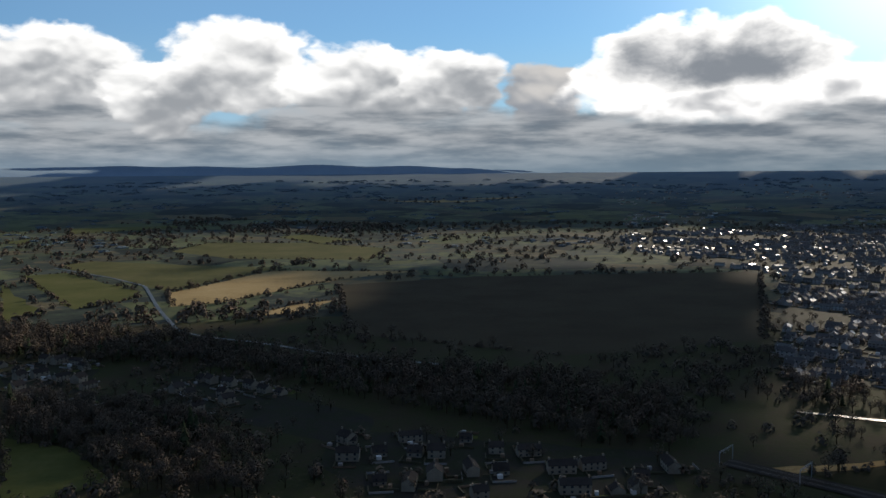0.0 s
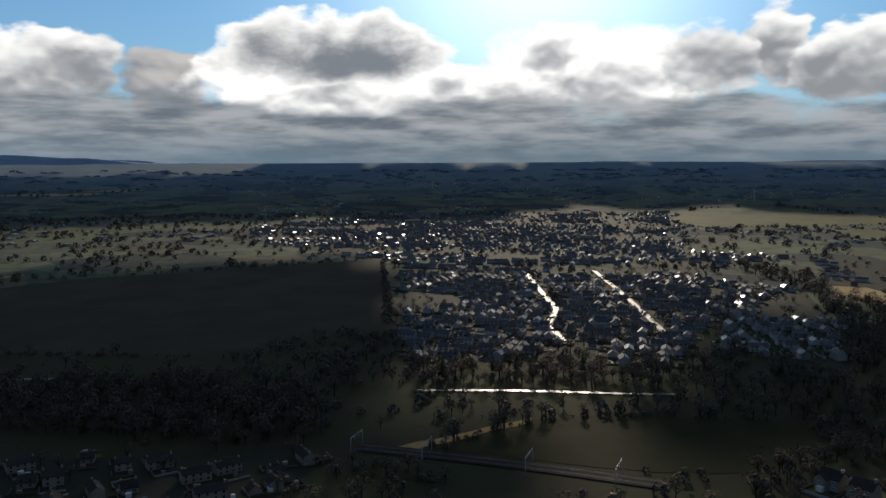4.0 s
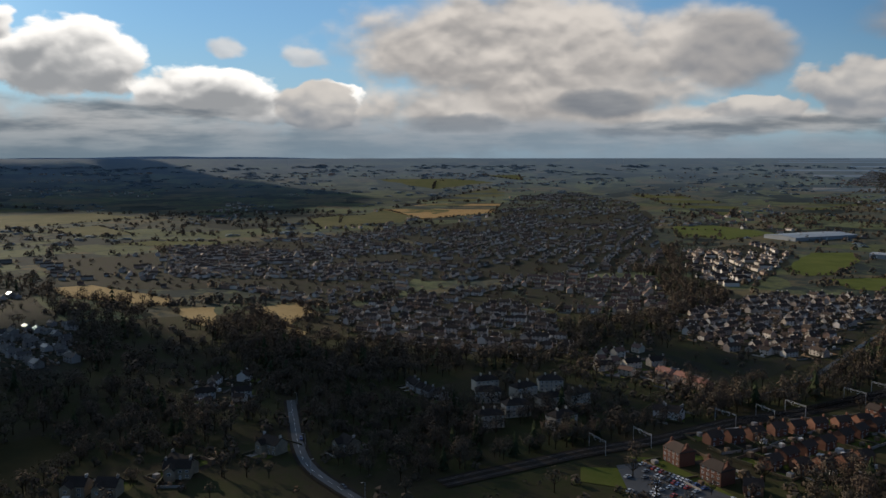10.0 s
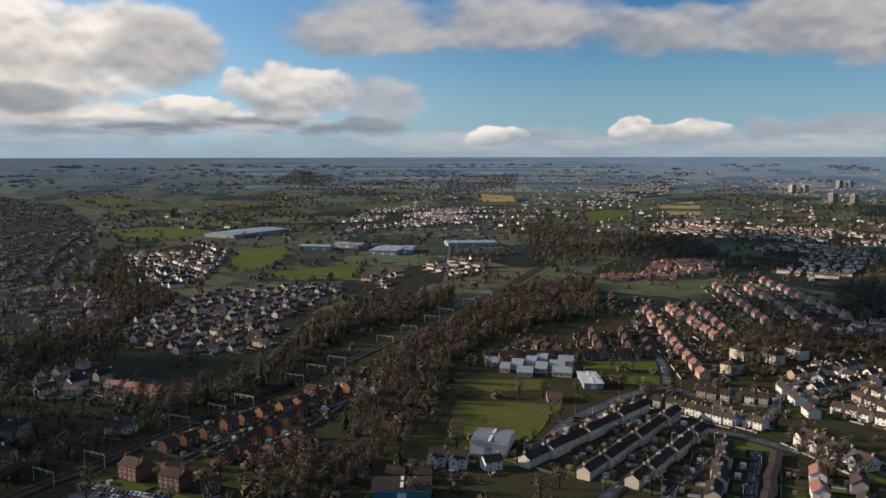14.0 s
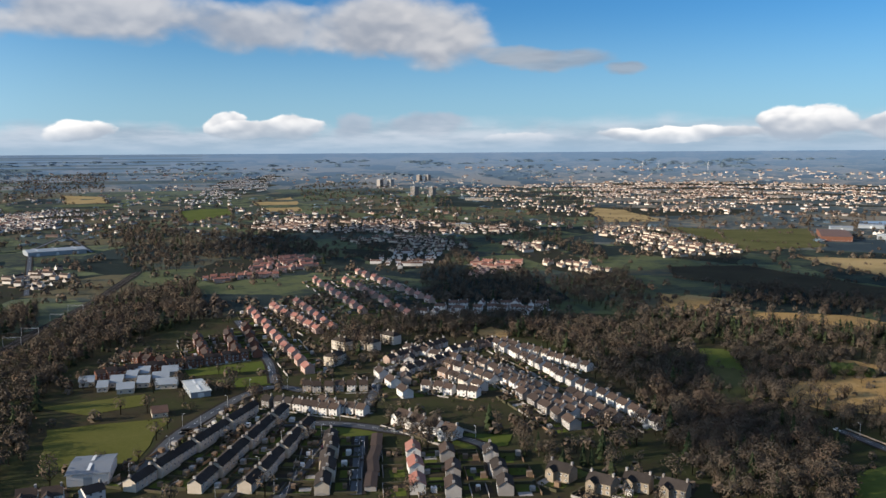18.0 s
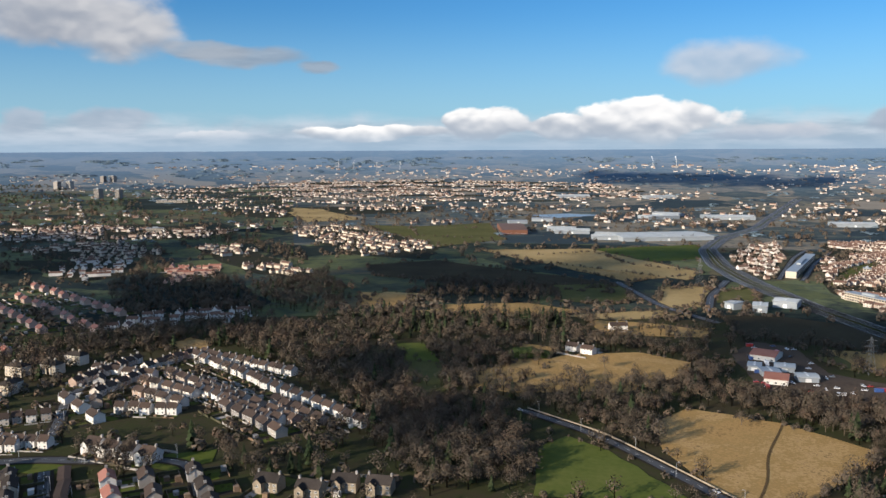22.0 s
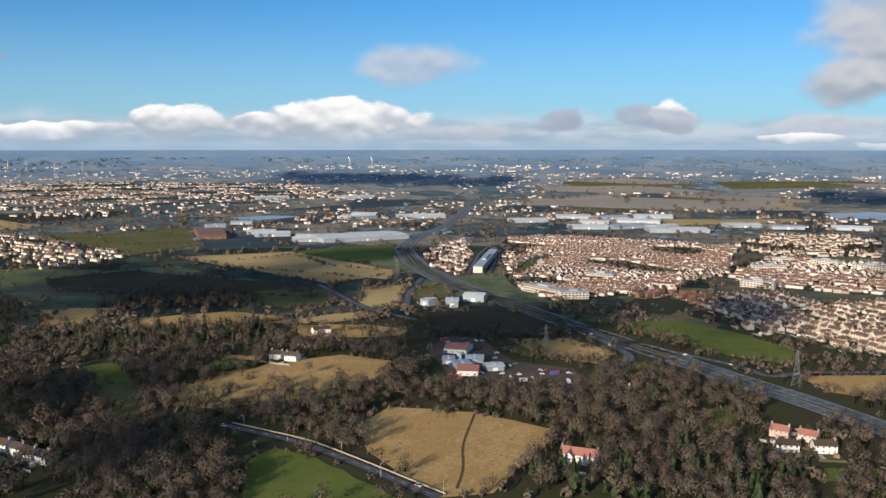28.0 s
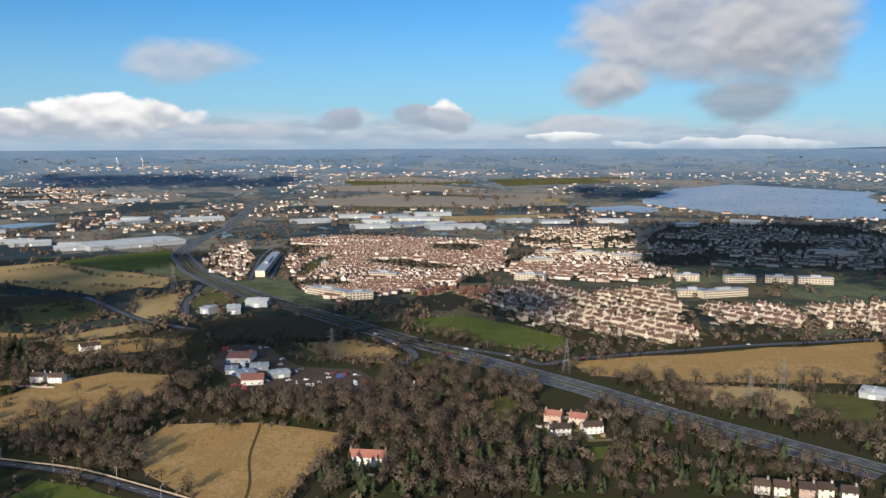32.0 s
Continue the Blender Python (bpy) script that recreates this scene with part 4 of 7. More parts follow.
def bare_tree(seed, clumps=230, h=13.0, spread=4.8, thin=0.27):
    """A leafless tree: trunk, limbs and a loose crown of fine twig sprays."""
    r = random.Random(seed)
    k = Kit()
    tube(k, (0, 0, -0.5), (0, 0, h * 0.35), h * 0.028, h * 0.020, 0)
    tips = []
    for i in range(7 if clumps > 60 else 4):
        a = i * 2.4 + r.uniform(-0.4, 0.4)
        z0 = h * r.uniform(0.22, 0.42)
        reach = spread * r.uniform(0.45, 0.95)
        tip = (math.cos(a) * reach, math.sin(a) * reach, z0 + h * r.uniform(0.22, 0.48))
        tube(k, (0, 0, z0), tip, h * 0.012, h * 0.004, 0, 3)
        tips.append(tip)
    tips.append((0, 0, h * 0.8))
    tube(k, (0, 0, h * 0.35), tips[-1], h * 0.018, h * 0.005, 0, 3)
    # twig sprays: thin slivers that point outwards from a lumpy round crown
    mid = Vector((0, 0, h * 0.60))
    ph = [r.uniform(0, 6.28) for _ in range(4)]
    for i in range(clumps):
        a, u = i * 2.39996, 1 - 1.55 * (i + 0.5) / clumps
        s = math.sqrt(max(0.0, 1 - u * u))
        d = Vector((math.cos(a) * s, math.sin(a) * s, u))
        lump = 1 + 0.22 * math.sin(3 * a + ph[0] + 2 * u) + 0.16 * math.sin(5 * u + ph[1] + a)
        c = mid + Vector((d.x * spread, d.y * spread, d.z * h * 0.40)) * lump * r.uniform(0.45, 1.0)
        o = (d + Vector((r.gauss(0, 0.4), r.gauss(0, 0.4), r.gauss(0.15, 0.35)))).normalized()
        d = o.orthogonal().normalized()
        d.rotate(Matrix.Rotation(r.uniform(0, 6.28), 3, o))
        side = o.cross(d)
        L, W = spread * thin * r.uniform(0.8, 1.4), spread * thin * r.uniform(0.16, 0.34)
        k.poly([c - d * L * 0.5 - side * W * 0.5, c - d * L * 0.35 + side * W, c + d * L * 0.6], 1)
    return rounded(k.arrays(), h * 0.45, spread, h * 0.45, seed)


def conifer(seed, tiers=7, h=14.0, spread=3.2):
    r = random.Random(seed)
    k = Kit()
    tube(k, (0, 0, -0.5), (0, 0, h * 0.95), h * 0.018, h * 0.003, 0)
    for i in range(tiers):
        z = h * (0.14 + 0.82 * i / tiers)
        w = spread * (1 - i / tiers) ** 0.8 + 0.35
        n = 8
        for j in range(n):
            a = 2 * math.pi * (j + r.uniform(-0.3, 0.3)) / n + i
            q = w * r.uniform(0.75, 1.15)
            drop = h * 0.05 * r.uniform(0.5, 1.6)
            b = 0.42
            k.poly([(0, 0, z + h * 0.15), (math.cos(a - b) * q * 0.8, math.sin(a - b) * q * 0.8, z - drop * 0.5), (math.cos(a) * q, math.sin(a) * q, z - drop), (math.cos(a + b) * q * 0.8, math.sin(a + b) * q * 0.8, z - drop * 0.4)], 1)
    return rounded(k.arrays(), h * 0.3, spread, h * 0.7, seed)


def bush(seed, n=26, h=2.6, w=2.0):
    r = random.Random(seed)
    k = Kit()
    for i in range(n):
        a, z = r.uniform(0, 6.28), r.uniform(0.1, 0.9) * h
        q = w * math.sqrt(max(0.05, 1 - (z / h) ** 2)) * r.uniform(0.4, 0.9)
        c = Vector((math.cos(a) * q, math.sin(a) * q, z))
        for _ in range(2):
            d = [Vector((r.uniform(-1, 1), r.uniform(-1, 1), r.uniform(-0.6, 1))) * w * 0.42 for _ in range(3)]
            k.poly([c + e for e in d], 1)
    return rounded(k.arrays(), h * 0.2, w, h * 0.7, seed)


BARE = [bare_tree(i, 250, spread=5.2, thin=0.205) for i in range(6)]
BARE_FAR = [bare_tree(20 + i, 70, spread=5.2, thin=0.33) for i in range(4)]
PINE = [conifer(i) for i in range(4)]
PINE_FAR = [conifer(10 + i, 4) for i in range(3)]
BUSH = [bush(i, 14) for i in range(4)]


def clump(seed, w=3.2, h=5.5):
    """A small ragged dome of twigs, for thickets seen from afar."""
    r = random.Random(seed)
    k = Kit()
    for i in range(16):
        a, u = i * 2.4 + r.uniform(-0.3, 0.3), (i + 0.5) / 16
        z, q = h * (1 - u) * r.uniform(0.8, 1.15) + 0.3, w * math.sqrt(1 - (1 - u) ** 2) * r.uniform(0.7, 1.15)
        c = Vector((math.cos(a) * q, math.sin(a) * q, z))
        out = Vector((math.cos(a) * q, math.sin(a) * q, (z - h * 0.3) * 1.2)).normalized()
        s = out.orthogonal().normalized()
        s.rotate(Matrix.Rotation(r.uniform(0, 6.28), 3, out))
        t = out.cross(s)
        k.poly([c + s * w * 0.55, c - s * w * 0.3 + t * w * 0.5 + out * 0.5, c - s * w * 0.3 - t * w * 0.45], 1)
    return rounded(k.arrays(), h * 0.15, w, h * 0.7, seed)


CLUMP = [clump(i) for i in range(5)]

# ---- settlements ----
WALLS = dict(stone="stone", grey="grey", cream="cream", white="white", brick="brick", pink="pink", mixed="mixed")
ROOFS = dict(stone="roof_dark", grey="roof_wet", cream="roof_brown", white="roof_brown", brick="roof_brown", pink="roof_red", mixed="roof_brown")


def gable_kit(L=13.0, D=8.0, e=5.2, ridge=7.8, windows=True):
    """A plain gabled house block: walls, roof slabs with eaves, chimneys, window panes set on both fronts."""
    k = Kit()
    x, y = L / 2, D / 2
    k.poly([(-x, -y, -1), (x, -y, -1), (x, -y, e), (-x, -y, e)], 0)
    k.poly([(x, y, -1), (-x, y, -1), (-x, y, e), (x, y, e)], 0)
    k.poly([(x, -y, -1), (x, y, -1), (x, y, e), (x, 0, ridge), (x, -y, e)], 0)
    k.poly([(-x, y, -1), (-x, -y, -1), (-x, -y, e), (-x, 0, ridge), (-x, y, e)], 0)
    o, t = 0.35, 0.22
    for s in (-1, 1):
        a, b = (-x - o, s * (y + o), e - o * (ridge - e) / y + t), (x + o, s * (y + o), e - o * (ridge - e) / y + t)
        c, d = (x + o, 0, ridge + t), (-x - o, 0, ridge + t)
        k.poly([a, b, c, d] if s < 0 else [b, a, d, c], 1)
        lo = [(p[0], p[1], p[2] - t) for p in (a, b)]
        k.poly([lo[0], lo[1], b, a] if s < 0 else [lo[1], lo[0], a, b], 1)
    for cx in (-x + 0.6, x - 0.6):
        k.box(cx - 0.45, -0.5, ridge - 0.6, cx + 0.45, 0.5, ridge + 1.3, 0)
    if windows:
        n = max(2, int(L / 3.4))
        for i in range(n):
            wx = -x + L * (i + 0.5) / n
            for z in (1.0, 3.6):
                for s in (-1, 1):
                    q = [(wx - 0.65, s * (y + 0.05), z), (wx + 0.65, s * (y + 0.05), z), (wx + 0.65, s * (y + 0.05), z + 1.25), (wx - 0.65, s * (y + 0.05), z + 1.25)]
                    k.poly(q if s < 0 else q[::-1], 2)
    return k.arrays()


SEMI = [gable_kit(13, 8), gable_kit(10, 8.5, 5.0, 7.9), gable_kit(16, 8, 5.2, 7.6), gable_kit(9, 9, 3.0, 6.4)]
UNIT = [gable_kit(10.5, 7.5, 4.9, 7.3), gable_kit(11, 8, 5.1, 7.6), gable_kit(9.5, 7.2, 3.0, 5.6), gable_kit(18, 7.5, 5.2, 7.6)]
SEMI_FAR = [gable_kit(11, 7, 4.8, 7.0, windows=False), gable_kit(20, 7.5, 5.0, 7.2, windows=False), gable_kit(8, 7, 3.2, 5.6, windows=False)]

# rows of houses: walls, kind, number, both ends
HOUSE_ROWS = (
    ("cream", "terrace", 7, (397, -200), (463, -323)),
    ("cream", "terrace", 6, (370, -221), (442, -330)),
    ("cream", "terrace", 6, (351, -238), (407, -323)),
    ("cream", "terrace", 5, (320, -263), (381, -321)),
    ("brown", "garage", 4, (306, -282), (363, -341)),
    ("white", "semi", 20, (465, -580), (245, -471)),
    ("white", "semi", 9, (389, -493), (298, -453)),
    ("mixed", "semi", 5, (321, -488), (273, -464)),
    ("mixed", "semi", 5, (470, -530), (465, -575)),
    ("white", "semi", 3, (462, -438), (412, -414)),
    ("white", "villa", 4, (370, -371), (330, -371)),
    ("mixed", "semi", 8, (488, -473), (495, -545)),
    ("grey", "semi", 6, (466, -337), (432, -350)),
    ("white", "semi", 5, (435, -358), (403, -365)),
    ("mixed", "semi", 6, (475, -377), (447, -405)),
    ("red", "semi", 3, (327, -334), (289, -300)),
    ("brown", "semi", 3, (308, -343), (273, -310)),
)
HOUSE_ROWS += (
    ("grey", "semi", 3, (289, -360), (256, -329)),
    ("pink", "semi", 11, (755, -525), (517, -411)),
    ("pink", "semi", 7, (755, -555), (625, -510)),
    ("pink", "semi", 6, (755, -590), (620, -525)),
    ("pink", "semi", 8, (870, -710), (665, -605)),
    ("pink", "semi", 9, (840, -735), (615, -625)),
    ("pink", "semi", 9, (885, -800), (655, -700)),
    ("pink", "semi", 8, (995, -635), (955, -705)),
    ("brick", "terrace", 16, (619, -288), (590, -405)),
    ("brick", "semi", 4, (660, -335), (625, -345)),
    ("brick", "terrace", 6, (685, -415), (600, -375)),
    ("brick", "terrace", 6, (680, -445), (595, -400)),
    ("brick", "semi", 4, (685, -470), (590, -415)),
    ("cream", "terrace", 6, (589, -144), (560, -169)),
    ("brick", "semi", 2, (578, -124), (568, -134)),
    ("brick", "semi", 7, (465, -49), (547, -116)),
    ("brick", "semi", 4, (462, -65), (485, -99)),
)
HOUSE_ROWS += (
    ("brick", "semi", 6, (540, -84), (576, -151)),
    ("brick", "block", 2, (460, -3), (437, -23)),
    ("brick", "semi", 1, (425, -34), (425, -42)),
    ("brick", "semi", 5, (495, -22), (530, -71)),
    ("white", "villa", 2, (419, -157), (413, -168)),
    ("white", "semi", 1, (404, -178), (404, -188)),
    ("brick", "semi", 2, (406, -129), (399, -143)),
    ("white", "semi", 1, (542, 8), (535, -3)),
    ("white", "semi", 5, (444, -344), (417, -355)),
    ("mixed", "semi", 6, (385, -504), (291, -457)),
    ("white", "semi", 12, (455, -585), (354, -559)),
    ("mixed", "semi", 4, (437, -441), (495, -505)),
    ("grey", "semi", 5, (562, 182), (538, 153)),
    ("stone", "villa", 1, (417, 222), (412, 209)),
    ("stone", "villa", 1, (431, 179), (425, 170)),
    ("stone", "villa", 1, (377, 255), (372, 240)),
    ("white", "semi", 2, (540, 9), (539, -2)),
)
HOUSE_ROWS += (
    ("cream", "semi", 3, (649, 52), (674, 14)),
    ("pink", "semi", 3, (640, 6), (614, -18)),
    ("stone", "villa", 2, (336, 278), (339, 264)),
    ("stone", "villa", 1, (365, 251), (369, 238)),
    ("grey", "semi", 2, (496, 307), (507, 286)),
    ("stone", "villa", 2, (245, -362), (218, -363)),
    ("stone", "villa", 2, (206, -377), (188, -381)),
    ("red", "villa", 1, (-57, -487), (-78, -479)),
    ("stone", "villa", 1, (-113, -622), (-122, -618)),
    ("peach", "semi", 2, (-203, -533), (-216, -524)),
    ("white", "semi", 2, (-196, -508), (-219, -506)),
    ("white", "semi", 2, (165, -720), (150, -715)),
    ("mixed", "semi", 5, (-272, -394), (-311, -376)),
    ("white", "semi", 2, (150, -820), (140, -825)),
    ("mixed", "semi", 5, (453, -459), (457, -508)),
    ("mixed", "semi", 5, (439, -495), (388, -481)),
    ("white", "semi", 5, (411, -437), (375, -446)),
)
HOUSE_ROWS += (
    ("mixed", "semi", 6, (437, -520), (356, -485)),
    ("mixed", "semi", 4, (424, -471), (383, -462)),
    ("brown", "semi", 5, (345, -467), (286, -435)),
    ("white", "semi", 4, (500, -510), (453, -511)),
)


def plot_kit(seed, w=12.0):
    """A house plot: lawns, beds and paving front and back, with low hedges between neighbours."""
    r = random.Random(seed)
    k = Kit()
    for s in (-1, 1):
        y0 = s * 4.6
        for i in range(3):
            x0 = -w / 2 + w * i / 3
            y1 = y0 + s * r.uniform(4, 9)
            z = 0.07 + 0.02 * r.random()
            q = [(x0, min(y0, y1), z), (x0 + w / 3, min(y0, y1), z), (x0 + w / 3, max(y0, y1), z), (x0, max(y0, y1), z)]
            k.poly(q, r.choice((0, 0, 1, 2, 3, 5)))
        k.box(-w / 2 - 0.3, min(y0, y0 + s * 9), 0, -w / 2 + 0.3, max(y0, y0 + s * 9), r.uniform(0.9, 1.7), 4)
        sx, sy = r.uniform(-4, 2.5), s * r.uniform(8.5, 12)
        k.box(sx, sy, 0, sx + r.uniform(1.6, 3.2), sy + r.uniform(1.6, 2.4), r.uniform(1.6, 2.3), r.choice((6, 6, 7, 5)))
        k.box(-w / 2, s * 4.6 + s * 9 - 0.1, 0, w / 2, s * 4.6 + s * 9 + 0.1, 1.2, r.choice((4, 6, 5)))
    return k.arrays()


M["paving"] = surface("pale_paving", [(0.20, 0.18, 0.16), (0.30, 0.275, 0.25), (0.38, 0.35, 0.32)], 0.2, 1.5, 0.85)
M["timber"] = surface("weathered_timber", [(0.10, 0.065, 0.040), (0.19, 0.125, 0.078), (0.26, 0.19, 0.13)], 0.3, 2.0, 0.85, island=0.5)
M["hedge"] = surface("clipped_hedge", [(0.030, 0.034, 0.014), (0.060, 0.055, 0.028), (0.11, 0.08, 0.05)], 0.1, 1.5, 0.9, 0.1)
PLOT = [plot_kit(i) for i in range(6)]
TOWNS = (
    ("stone", 34, 17, [(-345, 645), (-248, 591)], [(-365, 685), (-285, 680), (-233, 554), (-298, 555)]),
    ("stone", 30, 16, [(-183, 574), (-44, 462)], [(-209, 632), (-163, 618), (-45, 516), (-43, 452), (-104, 494), (-174, 545)]),
    ("stone", 30, 16, [(-24, 401), (101, 407)], [(-63, 493), (121, 449), (111, 392), (56, 384), (-37, 386), (-68, 435)]),
    ("grey", 22, 13, [(340, 825), (460, 720)], [(470, 1170), (620, 1050), (420, 615), (343, 569), (243, 595)]),
    ("grey", 22, 13, [(445, 735), (570, 635)], [(630, 1040), (850, 940), (625, 670), (425, 500), (391, 529), (420, 615)]),
)
TOWNS += (
    ("grey", 30, 16, [(870, 1910), (1290, 1560)], [(430, 2030), (930, 2340), (1700, 2050), (1190, 1440), (1000, 1130), (1100, 990), (850, 950), (480, 1210), (350, 1670)]),
    ("grey", 26, 14, [(725, 810), (620, 590)], [(770, 845), (820, 735), (665, 550), (521, 420), (501, 462), (510, 540)]),
    ("grey", 40, 17, [(1070, 960), (1280, 580)], [(1100, 980), (1390, 730), (1400, 580), (1090, 450), (900, 595), (895, 755)]),
    ("grey", 28, 14, [(1260, 850), (1190, 450)], [(1330, 890), (1670, 640), (1840, 620), (1220, 380), (955, 320), (845, 375), (940, 560), (960, 645)]),
)
TOWNS += (
    ("mixed", 34, 17, [(1045, 350), (1250, 330)], [(1840, 620), (2160, 470), (3500, 650), (3900, 450), (3050, 150), (1890, 50), (1270, 10), (1115, 205), (1055, 325)]),
    ("cream", 28, 14, [(1090, 200), (1095, 25)], [(1130, 230), (1170, 30), (895, 5), (870, 90), (930, 155)]),
    ("grey", 26, 14, [(785, 340), (760, 140)], [(830, 360), (1055, 215), (855, 125), (695, 80), (661, 155), (700, 265)]),
    ("grey", 34, 17, [(509, 315), (565, 313)], [(535, 336), (557, 309), (496, 275), (483, 303)]),
)
TOWNS += (
    ("grey", 26, 14, [(1750, -40), (1300, -160)], [(1520, 0), (1700, -150), (1550, -190), (1240, -130), (1120, -70), (1165, -30)]),
    ("mixed", 23, 12, [(735, 5), (815, -70)], [(860, 5), (1045, -80), (1070, -195), (1055, -270), (870, -185), (710, -100), (659, -66), (645, -47)]),
    ("cream", 24, 13, [(683, 57), (631, -29)], [(705, 70), (735, 20), (643, -55), (602, -19), (638, 46)]),
    ("mixed", 32, 16, [(1075, -305), (1160, -460)], [(1080, -290), (1230, -440), (1280, -550), (1095, -480), (980, -300)]),
    ("white", 28, 14, [(2150, -530), (2510, -1230)], [(2050, -520), (2730, -850), (2450, -1210), (1910, -820), (1880, -530)]),
)
TOWNS += (
    ("pink", 26, 14, [(1120, -660), (1030, -840)], [(1060, -640), (1170, -750), (1080, -880), (980, -800), (955, -610)]),
    ("grey", 40, 18, [(5750, -1000), (7400, -1700)], [(5450, -950), (10600, -2100), (7350, -1800), (4600, -1050)]),
    ("white", 34, 16, [(2750, -1600), (3550, -2600)], [(2600, -1550), (4300, -2800), (5500, -4100), (3100, -2250), (2400, -1470)]),
    ("cream", 32, 15, [(1220, -1050), (990, -1120)], [(1260, -1090), (1200, -1280), (960, -1150), (1010, -1000)]),
    ("cream", 30, 14, [(900, -1100), (585, -990)], [(990, -1250), (930, -1300), (630, -1060), (585, -980), (720, -1020)]),
)
TOWNS += (
    ("pink", 30, 14, [(820, -930), (720, -980)], [(785, -885), (850, -1020), (780, -1050), (730, -970), (735, -860)]),
    ("white", 28, 14, [(630, -675), (520, -750)], [(675, -660), (610, -740), (530, -765), (510, -715), (590, -630)]),
    ("cream", 32, 14, [(1070, -1660), (480, -1350)], [(1030, -1600), (970, -1740), (590, -1460), (520, -1240), (650, -1250)]),
    ("grey", 36, 16, [(1800, -1270), (1300, -1470)], [(1690, -1140), (1790, -1390), (1410, -1590), (1100, -1540), (1080, -1390), (1490, -1090)]),
    ("grey", 44, 17, [(2750, -3150), (1600, -2750)], [(2550, -2900), (2550, -3750), (1700, -3950), (1150, -3350), (940, -2210), (1240, -1840), (1780, -2180)]),
)
TOWNS += (
    ("grey", 44, 18, [(2250, -3600), (900, -2950)], [(2450, -3900), (1900, -4550), (850, -4250), (400, -3250), (820, -2650), (1700, -2750)]),
    ("mixed", 19, 9, [(-70, -1350), (-270, -1280)], [(-60, -1530), (-160, -1690), (-410, -1660), (-275, -1095), (-130, -1020), (-65, -1125)]),
    ("mixed", 26, 16, [(70, -1450), (-30, -1270)], [(80, -1540), (10, -1700), (-10, -1560), (10, -1210), (60, -1310)]),
    ("mixed", 19, 9, [(-70, -1350), (-300, -1240)], [(-80, -1730), (-230, -1750), (-500, -1580), (-370, -1220), (-185, -1060), (-105, -1015), (-60, -1135)]),
    ("brick", 26, 14, [(-170, -980), (-310, -1075)], [(-165, -965), (-230, -1070), (-305, -1100), (-305, -1030), (-225, -930)]),
)
TOWNS += (
    ("mixed", 22, 12, [(-270, -1040), (-330, -845)], [(-245, -930), (-320, -1070), (-420, -1070), (-350, -870), (-300, -835)]),
    ("cream", 21, 11, [(-355, -920), (-430, -735)], [(-310, -835), (-400, -1010), (-540, -1020), (-440, -760), (-420, -720), (-375, -735)]),
    ("mixed", 22, 10, [(-520, -880), (-565, -760)], [(-525, -900), (-615, -860), (-570, -755), (-470, -750)]),
    ("cream", 21, 11, [(-635, -855), (-645, -740)], [(-635, -855), (-735, -850), (-625, -715), (-580, -755)]),
    ("grey", 34, 14, [(-790, -1620), (-1150, -1330)], [(-750, -1520), (-1030, -1900), (-1480, -1720), (-940, -1090), (-710, -1200), (-650, -1220)]),
)
TOWNS += (
    ("mixed", 22, 11, [(-400, -1280), (-550, -1180)], [(-380, -1220), (-510, -1440), (-690, -1360), (-610, -1110), (-505, -1075), (-380, -1130)]),
    ("cream", 34, 15, [(-500, -1580), (-760, -1630)], [(-510, -1630), (-650, -1840), (-860, -1790), (-700, -1440), (-520, -1480)]),
    ("white", 30, 15, [(960, -850), (870, -930)], [(1150, -990), (950, -1050), (850, -950), (870, -850)]),
)
WOODS = (
    ("bare", 1, [(-440, 825), (-255, 775), (-132, 677), (48, 624), (159, 564), (145, 457), (98, 459), (-32, 542), (-173, 658), (-370, 695)]),
    ("bare", 1, [(-295, 548), (-222, 553), (-138, 495), (-82, 387), (-144, 388), (-213, 465), (-263, 487)]),
    ("bare", .6, [(-1000, 2180), (-730, 2250), (-560, 1740), (-680, 1520)]),
    ("bare", .5, [(-950, 3000), (-40, 2410), (-30, 2140), (-430, 2120), (-780, 2500)]),
    ("bare", .6, [(246, 582), (413, 486), (377, 443), (284, 501), (227, 530)]),
    ("bare", .5, [(980, 1150), (900, 810), (850, 585), (528, 415), (396, 417), (388, 444), (540, 455), (820, 735)]),
)
WOODS += (
    ("bare", .8, [(700, 445), (760, 390), (675, 320), (534, 264), (583, 318), (645, 385)]),
    ("bare", .6, [(690, 285), (690, 94), (609, 142), (567, 194), (527, 243)]),
    ("bare", .5, [(1330, 920), (1110, 610), (915, 615)]),
    ("bare", 1, [(1260, 70), (1560, 10), (1130, -10), (1075, -50), (880, -60), (805, 5), (790, 55), (795, 95), (960, 5)]),
    ("bare", 1.2, [(586, -58), (654, -92), (810, -165), (885, -240), (970, -390), (865, -345), (765, -200), (663, -140), (587, -95), (556, -71)]),
)
WOODS += (
    ("bare", 1, [(651, -204), (725, -260), (950, -470), (970, -590), (765, -475), (710, -350), (675, -295), (606, -245), (524, -200), (470, -176), (464, -153), (533, -151), (617, -189)]),
    ("bare", .9, [(402, 132), (472, 66), (556, -18), (600, -55), (590, -66), (545, -28), (482, 36), (402, 116)]),
    ("bare", .8, [(443, -68), (474, -100), (449, -128), (394, -112), (396, -67), (420, -59)]),
    ("bare", .8, [(735, 220), (780, 120), (790, 55), (686, 71), (631, 132), (644, 195)]),
    ("bare", .6, [(552, 68), (486, 11), (457, 46), (493, 92), (438, 110), (444, 137), (516, 158)]),
)
